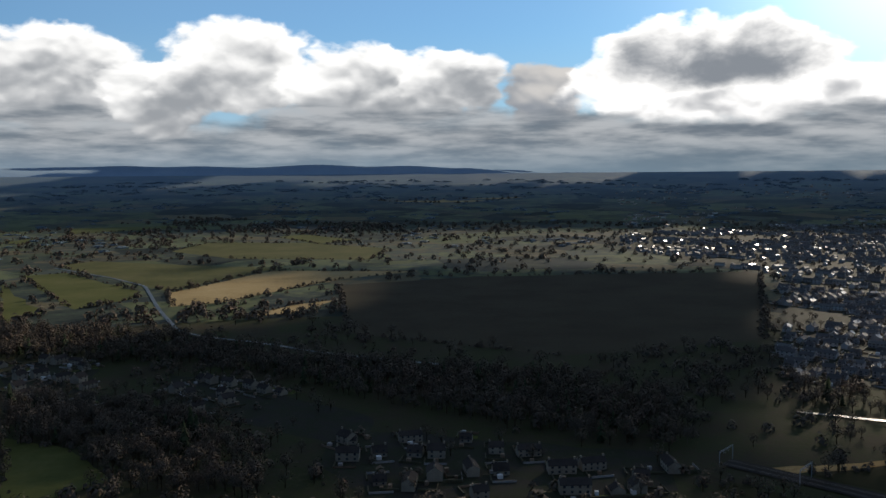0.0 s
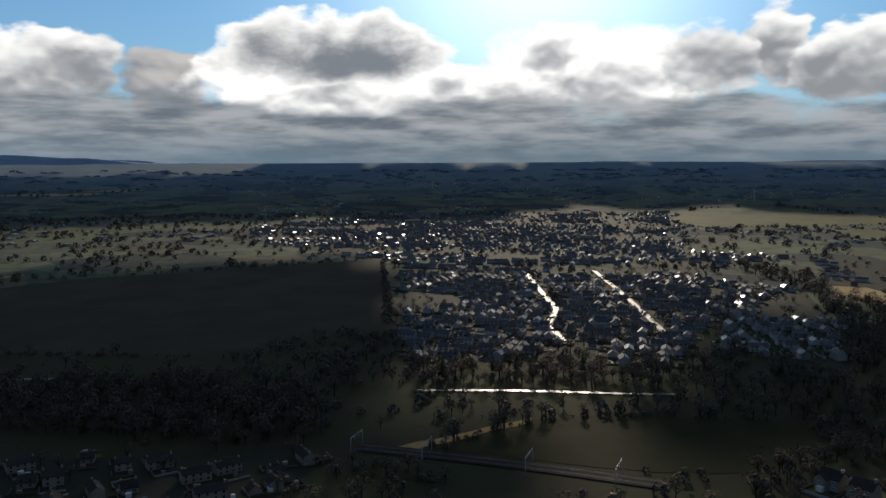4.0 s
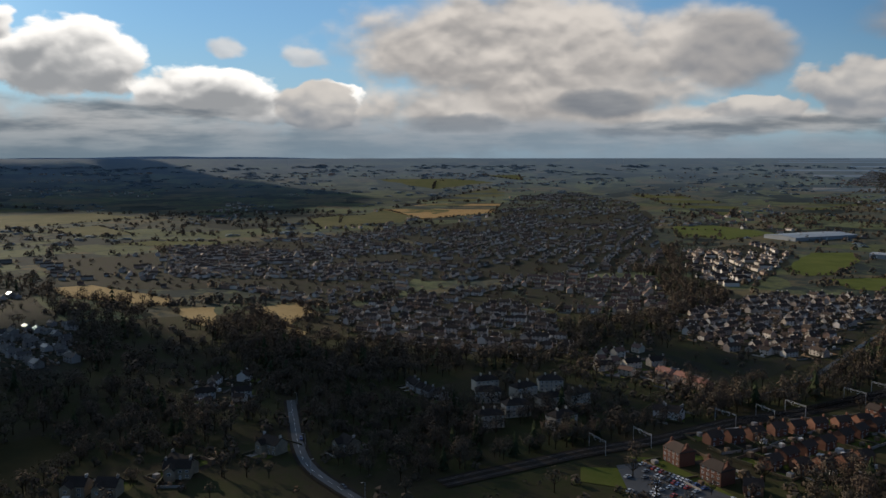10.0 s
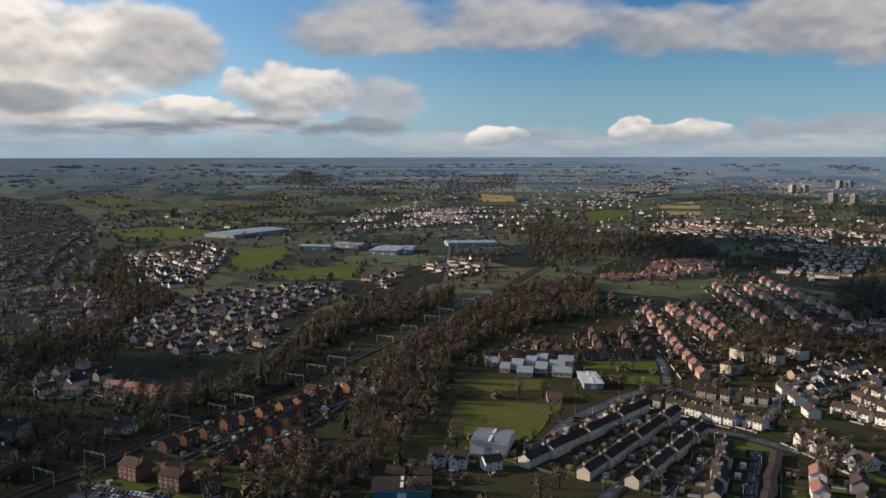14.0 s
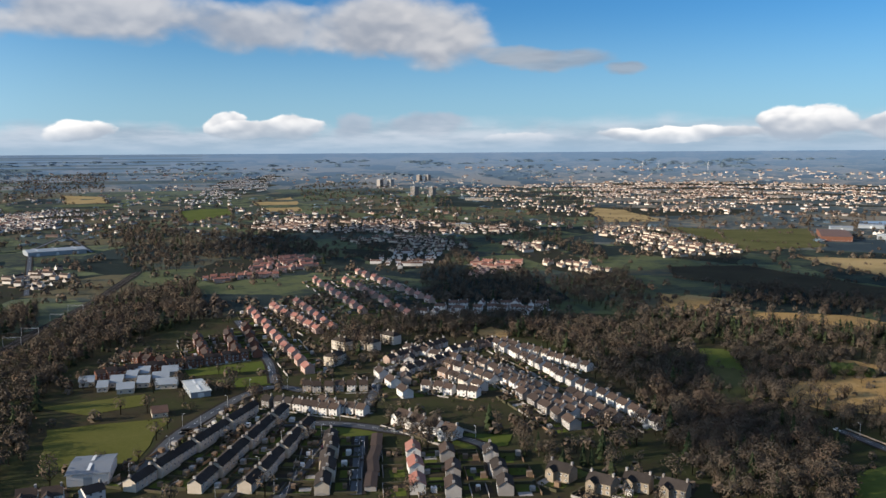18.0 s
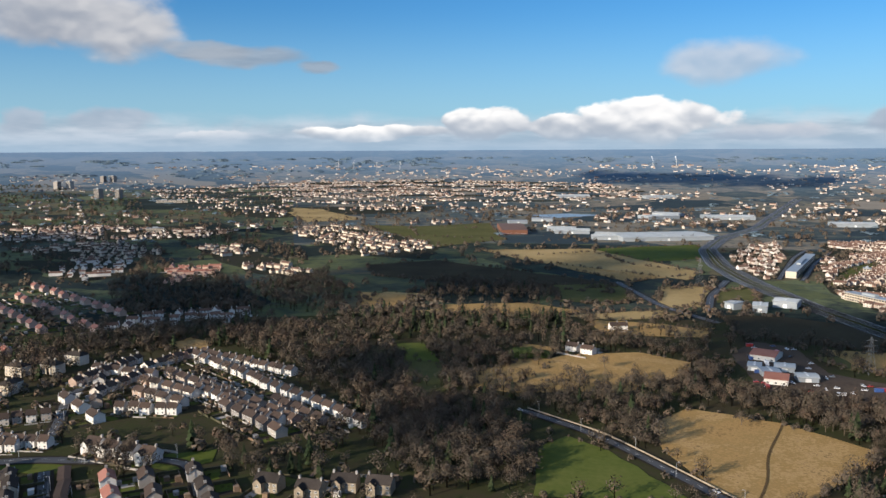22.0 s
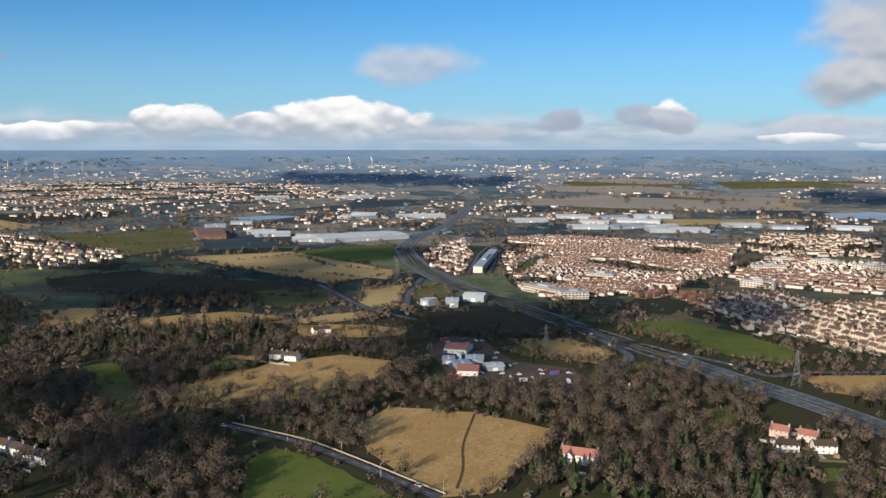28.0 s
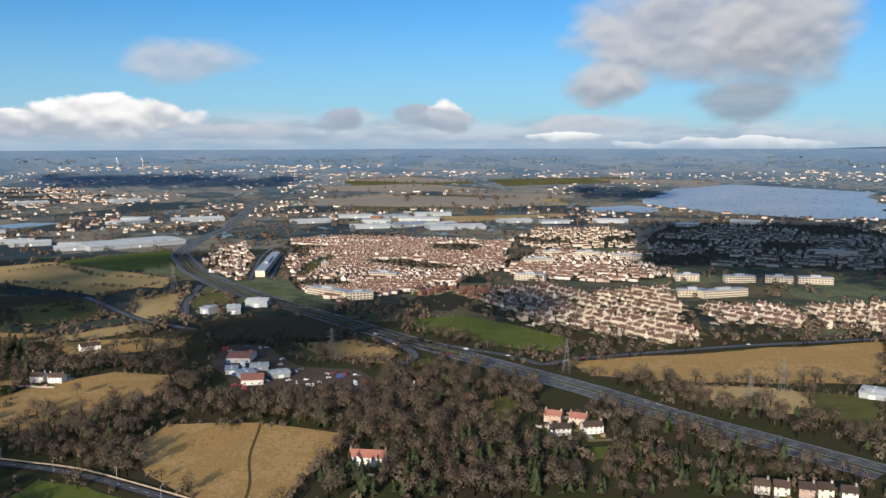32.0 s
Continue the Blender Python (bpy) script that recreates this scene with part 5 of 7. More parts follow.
WOODS += (
    ("bare", .5, [(2760, 150), (2430, -180), (4650, -900), (7100, -3500), (3700, -1800), (2610, -660), (2210, -230)]),
    ("bare", 1, [(495, -620), (510, -715), (435, -705), (370, -700), (282, -571), (213, -455), (220, -435), (261, -498), (343, -560), (445, -615)]),
    ("bare", .8, [(320, -630), (295, -705), (231, -659), (204, -565), (200, -506), (179, -426), (192, -404), (250, -525)]),
    ("conifer", .7, [(390, -710), (305, -835), (245, -840), (215, -865), (205, -810), (270, -740), (355, -675)]),
    ("bare", .7, [(630, -915), (620, -1070), (470, -885), (435, -785), (525, -790)]),
)
WOODS += (
    ("bare", .6, [(1990, -990), (1570, -1150), (1070, -950), (1140, -790), (1360, -700)]),
    ("conifer", .5, [(3400, -2650), (3750, -3400), (2100, -2350), (1440, -1670), (1520, -1380), (2030, -1620)]),
    ("bare", .5, [(1240, -1520), (950, -1420), (700, -1170), (710, -1060), (1040, -1340)]),
    ("bare", .7, [(450, -855), (395, -1120), (270, -1060), (240, -950), (385, -910)]),
    ("bare", 1, [(319, -605), (265, -554), (223, -517), (200, -542), (160, -520), (132, -477), (118, -402), (169, -390), (221, -446), (265, -501)]),
    ("bare", .8, [(209, -568), (87, -613), (46, -690), (33, -626), (55, -591), (73, -548), (58, -486), (79, -490), (161, -552)]),
)
WOODS += (
    ("conifer", .8, [(445, -780), (345, -835), (200, -855), (190, -800), (305, -735), (400, -735)]),
    ("bare", .7, [(305, -735), (185, -750), (205, -670), (225, -637), (260, -680)]),
    ("bare", .8, [(33, -626), (-64, -635), (-175, -677), (-146, -556), (-59, -545), (-8, -580)]),
    ("bare", .5, [(30, -945), (-80, -940), (-90, -830), (-20, -800), (35, -825)]),
    ("conifer", .9, [(-37, -474), (-58, -487), (-126, -511), (-199, -483), (-170, -409), (-34, -440)]),
    ("bare", .9, [(55, -600), (-59, -567), (-54, -517), (-128, -521), (-146, -529), (-144, -553), (-102, -589), (-15, -638)]),
)
WOODS += (
    ("bare", .8, [(-68, -571), (-118, -681), (-182, -666), (-226, -621), (-179, -521), (-170, -603), (-134, -582)]),
    ("conifer", .6, [(-185, -448), (-291, -452), (-267, -386), (-170, -409)]),
    ("bare", .7, [(-259, -597), (-295, -531), (-348, -449), (-382, -431), (-343, -386), (-278, -409), (-267, -458), (-247, -494), (-236, -532)]),
    ("bare", .6, [(-276, -626), (-326, -598), (-373, -500), (-389, -439), (-344, -471), (-299, -537)]),
    ("bare", .6, [(-95, -930), (-160, -855), (-230, -725), (-260, -665), (-210, -700), (-160, -800)]),
    ("bare", .5, [(195, -790), (70, -765), (48, -669), (93, -608), (141, -595), (160, -588)]),
)
WOODS += (
    ("bare", .3, [(-950, -1920), (-1530, -1780), (-940, -1090), (-750, -1420)]),
    ("bare", .5, [(-175, -1020), (-520, -1480), (-510, -1410), (-180, -960)]),
    ("bare", .5, [(1800, -870), (1460, -1070), (1010, -900), (980, -760), (1110, -730), (1110, -570)]),
    ("bare", .5, [(805, -835), (940, -1060), (660, -925), (505, -765), (520, -635), (580, -620)]),
    ("bare", .6, [(605, -490), (625, -615), (525, -645), (470, -610), (550, -540), (516, -455)]),
    ("bare", .4, [(1580, 110), (1640, -80), (1280, -150), (1135, 5)]),
    ("bare", .5, [(585, -27), (657, -75), (672, -95), (579, -58), (546, -25)]),
)
WOODS += (
    ("bare", .5, [(491, -125), (559, -159), (455, -150), (403, -145), (401, -114), (453, -109)]),
    ("bare", .5, [(625, 390), (675, 320), (648, 219), (554, 188), (559, 264), (512, 313)]),
    ("bare", .5, [(545, 266), (528, 179), (470, 105), (400, 113), (392, 178)]),
    ("bare", .4, [(505, 480), (481, 307), (467, 247), (394, 252), (346, 331)]),
    ("bare", .5, [(615, -685), (535, -705), (465, -605), (520, -575)]),
    ("conifer", .4, [(327, -401), (226, -400), (220, -377), (322, -352)]),
    ("bare", .5, [(658, 22), (685, -32), (579, -58), (558, -25), (593, 12)]),
)
count = [0, 0]
LINES = [(line, 20 if kind == "motorway" else 10 if kind == "rail" else 7) for kind, line in ROADS] + [(line, 9) for line in CANALS] + [((a, b), 9) for _, _, _, a, b in HOUSE_ROWS]
SPOTS = np.array([along(line, 8.0)[0][i].tolist() + [r] for line, r in LINES for i in range(len(along(line, 8.0)[0]))])


def clear(x, y, fields=True, towns=True):
    """Which places lie off the fields, roads, rows of houses and water."""
    x, y = np.asarray(x, float), np.asarray(y, float)
    ok = np.ones(len(x), bool)
    if fields:
        for _, poly in FIELDS:
            ok &= ~inside(x, y, poly)
    for poly in WATERS:
        ok &= ~inside(x, y, poly)
    if towns:
        for _, _, _, _, poly in TOWNS:
            ok &= ~inside(x, y, poly)
    cells = {}
    for a, b, r in SPOTS:
        cells.setdefault((int(a // 30), int(b // 30)), []).append((a, b, r))
    for i in np.nonzero(ok)[0]:
        cx, cy = int(x[i] // 30), int(y[i] // 30)
        for gx in (cx - 1, cx, cx + 1):
            for gy in (cy - 1, cy, cy + 1):
                for a, b, r in cells.get((gx, gy), ()):
                    if (x[i] - a) ** 2 + (y[i] - b) ** 2 < r * r:
                        ok[i] = False
    return ok


for style, rowgap, gap, (d0, d1), poly in TOWNS:
    tagged(part("built_up_ground", patch(poly, 0.03 + 0.012 * (count[0] % 7 + len(poly)), 0.08), M["town"]), "dark ground of yards, lanes and gardens between houses", "ground", kind="structure")
    th = math.atan2(d1[1] - d0[1], d1[0] - d0[0])
    c, s = math.cos(th), math.sin(th)
    P = np.array(poly, float)
    U, V = P[:, 0] * c + P[:, 1] * s, -P[:, 0] * s + P[:, 1] * c
    far = np.hypot(P[:, 0], P[:, 1]).mean()
    if far > 2500:
        rowgap, gap = rowgap * 1.3, gap * 1.3
    u, v = np.meshgrid(np.arange(U.min(), U.max(), gap), np.arange(V.min(), V.max(), rowgap))
    u, v = u.ravel(), v.ravel()
    block = np.floor(u / 150) + 7 * np.floor(v / (rowgap * 4))
    v = v + rng.normal(0, rowgap * (0.16 if gap >= 12 else 0.03), len(v)) + 5 * np.sin(u / 70)
    u = u + rng.normal(0, gap * 0.18, len(u))
    x, y = u * c - v * s, u * s + v * c
    keep = inside(x, y, poly) & (rng.random(len(x)) < 0.9)
    keep &= np.array([noise.noise((a / 150, b / 150, 3.0)) > -0.22 + 0.22 * (r > 2000) for a, b, r in zip(x, y, np.hypot(x, y))], bool)
    keep[keep] &= clear(x[keep], y[keep], towns=False)
    x, y, block = x[keep], y[keep], block[keep]
    turn = th + np.where(rng.random(len(x)) < (0.22 if gap >= 12 else 0.05), math.pi / 2, 0) + np.where((np.sin(block * 12.9898) * 43758.5) % 1 < 0.25, math.pi / 2, 0) + rng.normal(0, 0.12, len(x))
    kits = UNIT if gap < 12 else SEMI if far < 1100 else SEMI_FAR
    pile = Pile()
    pick = rng.integers(0, len(kits), len(x))
    for i, kit in enumerate(kits):
        k = pick == i
        pile.add(kit, x[k], y[k], turn[k], rng.uniform(0.72, 0.95, k.sum()))
    if style == "grey" and far > 600 and math.degrees(math.atan2(P[:, 0].mean(), P[:, 1].mean())) > 52:
        style = "mixed"
    roof = "roof_umber" if style == "mixed" and P[:, 1].mean() > -500 else "roof_dark" if style == "grey" and math.degrees(math.atan2(P[:, 0].mean(), P[:, 1].mean())) > 52 else ROOFS[style]
    pile.build("housing_estate", [M[WALLS[style]], M[roof], M["glass"]], "rows of small " + style + "-walled houses with tiled roofs", "houses")
    count[0] += len(x)
    # garden trees and hedges
    n = int(len(x) * (1.0 if far < 1500 else 1.1))
    gx, gy = rng.uniform(P[:, 0].min(), P[:, 0].max(), n * 3), rng.uniform(P[:, 1].min(), P[:, 1].max(), n * 3)
    k = inside(gx, gy, poly)
    gx, gy = gx[k][:n], gy[k][:n]
    trees = Pile()
    kits = BARE_FAR + CLUMP if far < 1000 else CLUMP
    for i, kit in enumerate(kits):
        m = len(gx[i::len(kits)])
        trees.add(kit, gx[i::len(kits)], gy[i::len(kits)], rng.uniform(0, 6.28, m), rng.uniform(0.4, 0.95, m) * (1.0 if far < 1500 else 1.25))
    trees.build("garden_trees", [M["bark"], M["twig"]], "bare garden trees and hedges among the houses", "trees")
    if far < 1300:
        plots = Pile()
        for q, kit in enumerate(PLOT):
            g = np.arange(len(x)) % len(PLOT) == q
            plots.add(kit, x[g], y[g], turn[g], 1.0)
        plots.build("garden_plots", [M["lawn"], M["earth_shade"], M["ballast"], M["grass"], M["hedge"], M["paving"], M["timber"], M["white"]], "small fenced gardens, drives and lawns round the houses", "gardens")

single = []  # trees that stand near the camera, built later as things of their own
for kind, dens, poly in WOODS:
    P = np.array(poly, float)
    far = np.hypot(P[:, 0], P[:, 1]).mean()
    step = (7.6 if far < 800 else 8.6 if far < 1200 else 13.0 if far < 1700 else 17.0 if far < 3000 else 24.0) / math.sqrt(dens)
    x, y = np.meshgrid(np.arange(P[:, 0].min(), P[:, 0].max(), step), np.arange(P[:, 1].min(), P[:, 1].max(), step))
    x, y = x.ravel() + rng.normal(0, step * 0.35, x.size), y.ravel() + rng.normal(0, step * 0.35, y.size)
    k = inside(x, y, poly) & clear(x, y)
    if far > 1700:
        # open glades and a ragged edge
        k &= np.array([noise.noise((a / 230, b / 230, 4.0)) > -0.08 for a, b in zip(x, y)], bool)
    x, y = x[k], y[k]
    near = far < 640
    pile = Pile()
    close = np.hypot(x, y) < 600
    close &= rng.random(len(x)) < 0.16
    single += [(kind, a, b) for a, b in zip(x[close], y[close])]
    x, y = x[~close], y[~close]
    mixed = rng.random(len(x)) < (np.clip(0.07 + 0.5 * np.array([max(0.0, noise.noise((a / 45, b / 45, 9.0)) - 0.15) for a, b in zip(x, y)]), 0, 1) if kind == "bare" else 0.42)
    big = 1.0 if far < 1700 else 1.25
    for sets, q, flag in (((BARE if near else BARE_FAR if far < 1700 else CLUMP), ~mixed, 0), ((PINE if near else PINE_FAR if far < 1700 else CLUMP), mixed, 1)):
        pick = rng.integers(0, len(sets), len(x))
        for i, kit in enumerate(sets):
            g = q & (pick == i)
            sz = np.where(rng.random(g.sum()) < 0.2, rng.uniform(1.05, 1.45, g.sum()), rng.uniform(0.55, 1.05, g.sum())) * big
            v, f, m = kit
            pile.add((v, f, np.where(m == 1, 1 + flag, 0)), x[g], y[g], rng.uniform(0, 6.28, g.sum()), sz, sz * rng.uniform(0.85, 1.2, g.sum()))
    count[1] += len(x)
    pile.build("wood", [M["bark"], M["twig"], M["needle"]], "leafless brown winter woodland with a few evergreens" if kind == "bare" else "dark green conifers mixed with bare trees", "woodland")

# hedges and trees along the field edges
pile, ever = Pile(), Pile()
for look_of, poly in FIELDS:
    if look_of in ("pitch", "lawn", "yard"):
        continue
    for (x0, y0), (x1, y1) in zip(poly, poly[1:] + poly[:1]):
        d = math.hypot(x1 - x0, y1 - y0)
        r = math.hypot(x0 + x1, y0 + y1) / 2
        n = int(d / (4.5 if r < 1200 else 9 if r < 2500 else 45))
        if rng.random() < 0.2 or n == 0:
            continue
        a = rng.random(n)
        hx, hy = x0 + (x1 - x0) * a + rng.normal(0, 2, n), y0 + (y1 - y0) * a + rng.normal(0, 2, n)
        k = clear(hx, hy, fields=False)
        hx, hy = hx[k], hy[k]
        big = 1.0 if r < 2500 else 2.5
        tall = rng.random(len(hx)) < 0.3
        for q, sets, lo, hi in ((tall, BARE_FAR if r < 900 else CLUMP, 0.5, 1.1), (~tall, CLUMP, 0.25, 0.7)):
            pick = rng.integers(0, len(sets), len(hx))
            for i, kit in enumerate(sets):
                g = q & (pick == i)
                pile.add(kit, hx[g], hy[g], rng.uniform(0, 6.28, g.sum()), rng.uniform(lo, hi, g.sum()) * big)
pile.build("hedgerow", [M["bark"], M["twig"]], "bare brown hedgerows with scattered trees between the fields", "hedge")

# scrub and single trees over the open ground
n = 34000
rr, aa = np.concatenate([np.sqrt(rng.uniform(200 ** 2, 1000 ** 2, n // 2)), np.sqrt(rng.uniform(1000 ** 2, 2600 ** 2, n // 2))]), rng.uniform(-0.6, 4.1, n)
x, y = rr * np.sin(aa), rr * np.cos(aa)
lump = np.array([noise.noise((a / 110, b / 110, 0)) for a, b in zip(x, y)])
k = rng.random(n) < np.clip(0.55 + lump * 1.3, 0.06, 1)
x, y = x[k], y[k]
k = clear(x, y)
x, y = x[k], y[k]
for lo, hi, label in ((0, 900, "scrub bushes and bare trees on open ground"), (900, 2700, "distant scrub and scattered trees")):
    q = (np.hypot(x, y) >= lo) & (np.hypot(x, y) < hi)
    pile = Pile()
    kits = CLUMP + BUSH[:2] + BARE_FAR * (1 if lo == 0 else 0)
    pick = rng.integers(0, len(kits), len(x))
    for i, kit in enumerate(kits):
        g = q & (pick == i)
        pile.add(kit, x[g], y[g], rng.uniform(0, 6.28, g.sum()), rng.uniform(0.55, 1.25, g.sum()) * (1.0 if lo == 0 else 1.5))
    pile.build("scrub", [M["bark"], M["twig"]], label, "scrub")
    count[1] += int(q.sum())

# belts of trees and hamlets over the far country
n = 8000
rr, aa = np.exp(rng.uniform(math.log(1700), math.log(16000), n)), rng.uniform(-0.6, 4.1, n)
x, y = rr * np.sin(aa), rr * np.cos(aa)
lump = np.array([noise.noise((a / r * 14, b / r * 14, math.log(r) * 5)) for a, b, r in zip(x, y, rr)])
k = clear(x, y) & (lump > 0.05)
x, y, rr = x[k], y[k], rr[k]
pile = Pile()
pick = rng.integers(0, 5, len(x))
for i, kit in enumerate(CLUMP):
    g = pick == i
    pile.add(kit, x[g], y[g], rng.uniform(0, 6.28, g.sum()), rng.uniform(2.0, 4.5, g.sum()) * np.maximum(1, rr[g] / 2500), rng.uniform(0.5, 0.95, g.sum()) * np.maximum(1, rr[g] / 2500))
pile.build("far_woods", [M["hazed_wood"], M["hazed_wood"]], "belts of far-off woodland, blue with painted haze", "woodland")
n = 8000
rr, aa = np.exp(rng.uniform(math.log(1900), math.log(9000), n)), rng.uniform(0.2, 4.0, n)
x, y = rr * np.sin(aa), rr * np.cos(aa)
lump = np.array([noise.noise((a / r * 9 + 50, b / r * 9, math.log(r) * 4)) for a, b, r in zip(x, y, rr)])
k = clear(x, y) & (lump > np.where(aa < 1.9, 0.12, -0.05))
x, y, rr = x[k], y[k], rr[k]
pile = Pile()
for i, kit in enumerate(SEMI_FAR):
    g = np.arange(len(x)) % 3 == i
    pile.add(kit, x[g], y[g], rng.uniform(0, 3.14, g.sum()), rng.uniform(0.7, 1.3, g.sum()) * np.maximum(1, rr[g] / 4500), rng.uniform(0.7, 1.0, g.sum()) * np.maximum(1, rr[g] / 4500))
pile.build("far_houses", [M["mixed"], M["roof_brown"], M["glass"]], "scattered far-off houses and farm buildings", "houses")
print("houses, trees", count)

M["vapour"] = surface("cloud_vapour", [(0.78, 0.80, 0.82), (0.86, 0.87, 0.88)], 0.002, 0.01, 1.0)

# ---- houses near the camera, each a thing with its parts ----
def box_bm(x0, y0, z0, x1, y1, z1, bm=None):
    bm = bm or bmesh.new()
    v = [bm.verts.new((x, y, z)) for z in (z0, z1) for x, y in ((x0, y0), (x1, y0), (x1, y1), (x0, y1))]
    for q in ((3, 2, 1, 0), (4, 5, 6, 7), (0, 1, 5, 4), (1, 2, 6, 5), (2, 3, 7, 6), (3, 0, 4, 7)):
        bm.faces.new([v[i] for i in q])
    return bm


def shell_bm(x, y, e, ridge):
    """Walls with two gables, open under the roof."""
    bm = bmesh.new()
    low = [bm.verts.new(p) for p in ((-x, -y, -1.5), (x, -y, -1.5), (x, y, -1.5), (-x, y, -1.5))]
    up = [bm.verts.new(p) for p in ((-x, -y, e), (x, -y, e), (x, y, e), (-x, y, e))]
    r0, r1 = bm.verts.new((-x, 0, ridge)), bm.verts.new((x, 0, ridge))
    for f in ((low[0], low[1], up[1], up[0]), (low[2], low[3], up[3], up[2]), (low[1], low[2], up[2], r1, up[1]), (low[3], low[0], up[0], r0, up[3]),
              (up[0], up[1], r1, r0), (up[2], up[3], r0, r1), (low[3], low[2], low[1], low[0])):
        bm.faces.new(f)
    return bm


def roof_bm(x, y, e, ridge, o=0.4, t=0.22, hip=0.0):
    """Two slabs with eaves and verge, as one closed body; hip pulls the ridge ends in."""
    bm = bmesh.new()
    drop = o * (ridge - e) / y
    rings = []
    for dz in (0.04, 0.04 + t):
        rings.append([bm.verts.new(p) for p in ((-x - o, -y - o, e - drop + dz), (x + o, -y - o, e - drop + dz), (x + o - hip, 0, ridge + dz), (x + o, y + o, e - drop + dz), (-x - o, y + o, e - drop + dz), (-x - o + hip, 0, ridge + dz))])
    a, b = rings
    for q in ((0, 1, 2, 5), (5, 2, 3, 4), (1, 3, 2), (4, 0, 5)):
        if len(q) == 4 or hip:
            bm.faces.new([b[i] for i in q])
            bm.faces.new([a[i] for i in reversed(q)])
    ring = (0, 1, 3, 4) if hip else (0, 1, 2, 3, 4, 5)
    for i, j in zip(ring, ring[1:] + ring[:1]):
        bm.faces.new((a[i], a[j], b[j], b[i]))
    return bm


def chimney_bm(cx, ridge, n=2):
    bm = box_bm(cx - 0.45, -0.7, ridge - 0.7, cx + 0.45, 0.7, ridge + 1.2)
    box_bm(cx - 0.53, -0.78, ridge + 1.2, cx + 0.53, 0.78, ridge + 1.34, bm)
    for i in range(n):
        y = (i - (n - 1) / 2) * 0.55
        box_bm(cx - 0.13, y - 0.13, ridge + 1.34, cx + 0.13, y + 0.13, ridge + 1.75, bm)
    return bm


def opening(name, wd, ht, parent, x, y, z, turn, frame_mat, pane_mat):
    """A framed window or door whose pane sits proud of the wall plane by a hand's breadth less than the frame."""
    key = (name, wd, ht, frame_mat.name)
    if key not in OPENINGS:
        k = Kit()
        b = 0.12
        for x0, z0, x1, z1 in ((-wd / 2, 0, wd / 2, b), (-wd / 2, ht - b, wd / 2, ht), (-wd / 2, b, -wd / 2 + b, ht - b), (wd / 2 - b, b, wd / 2, ht - b)):
            k.box(x0, -0.09, z0, x1, 0.02, z1, 0)
        k.box(-0.04, -0.07, b, 0.04, 0.0, ht - b, 0)
        k.poly([(-wd / 2 + b, -0.04, b), (wd / 2 - b, -0.04, b), (wd / 2 - b, -0.04, ht - b), (-wd / 2 + b, -0.04, ht - b)], 1)
        v, f, m = k.arrays()
        OPENINGS[key] = mesh_of(name, v, f, [frame_mat, pane_mat], m)
    ob = new(name, OPENINGS[key])
    ob.parent = parent
    ob.matrix_basis = pose(x, y, z, 0, 0, turn)
    return ob


OPENINGS = {}
STYLES = dict(cream=("cream", "roof_dark", "cream harled"), white=("white", "roof_umber", "white rendered"), mixed=("mixed", "roof_umber", "weathered"), grey=("grey", "roof_dark", "grey harled"),
              brick=("brick", "roof_umber", "red brick"), pink=("pink", "roof_red", "pink harled"), red=("white", "roof_red", "white rendered"), brown=("grey", "roof_umber", "grey harled"),
              stone=("stone", "roof_dark", "sandstone"), peach=("pink", "roof_red", "peach rendered"))
MADE = {}


def house(style, kind, L):
    """A template house; the kinds differ in size, roof and openings."""
    wall, roof, words = STYLES[style]
    D, e, ridge, floors = dict(terrace=(7.6, 5.2, 7.6, 2), semi=(8.0, 5.0, 7.6, 2), villa=(9.0, 5.8, 9.0, 2), block=(10.5, 7.6, 10.6, 3), garage=(6.0, 2.5, 3.0, 1))[kind]
    x, y = L / 2, D / 2
    root = new({"terrace": "terraced_house", "semi": "house", "villa": "villa", "block": "flats", "garage": "garage_row"}[kind])
    tagged(root, words + {"terrace": " terraced house with a tiled gable roof", "semi": " two-storey house with a tiled gable roof", "villa": " detached villa with a front gable and chimneys",
                          "block": " block of flats with a tiled roof", "garage": " row of low garages with a felt roof"}[kind], "house", words + " " + kind + " row")
    part("wall", shell_bm(x, y, e, ridge), M[wall], root)
    part("roof", roof_bm(x, y, e, ridge, hip=3.0 if kind == "block" else 0.0), M[roof], root)
    if kind == "garage":
        for i in range(int(L / 3)):
            opening("garage_door", 2.3, 2.1, root, -x + 1.5 + 3 * i, -y, 0, 0, M["frame"], M["door"])
        return root
    for cx in ([-x + 0.6, x - 0.6] if L > 10 else [x - 0.6]):
        part("chimney", chimney_bm(cx, ridge), M["brick" if wall == "brick" else "grey"], root)
    n = max(1, round(L / 3.6))
    for i in range(n):
        wx = -x + L * (i + 0.5) / n
        for fl in range(floors):
            z = 0.95 + 2.55 * fl
            if fl == 0 and i % 2 == 0:
                opening("door", 1.0, 2.05, root, wx, -y, 0.05, 0, M["frame"], M["door"])
            else:
                opening("window", 1.5, 1.3, root, wx, -y, z, 0, M["frame"], M["glass"])
            if fl == 1 and i % 2 == 0:
                opening("window", 1.3, 1.25, root, wx, y, z, 180, M["frame"], M["glass"])
    if kind == "villa":
        wing = new("front_wing")
        wing.parent = root
        wing.matrix_basis = pose(-x * 0.45, -y - 1.2, 0, 0, 0, 90)
        part("wing_wall", shell_bm(2.2, 2.4, e, ridge - 1.0), M[wall], wing)
        part("wing_roof", roof_bm(2.2, 2.4, e, ridge - 1.0), M[roof], wing)
        opening("wing_window", 1.6, 1.4, wing, -2.2, 0, 3.4, -90, M["frame"], M["glass"])
    return root


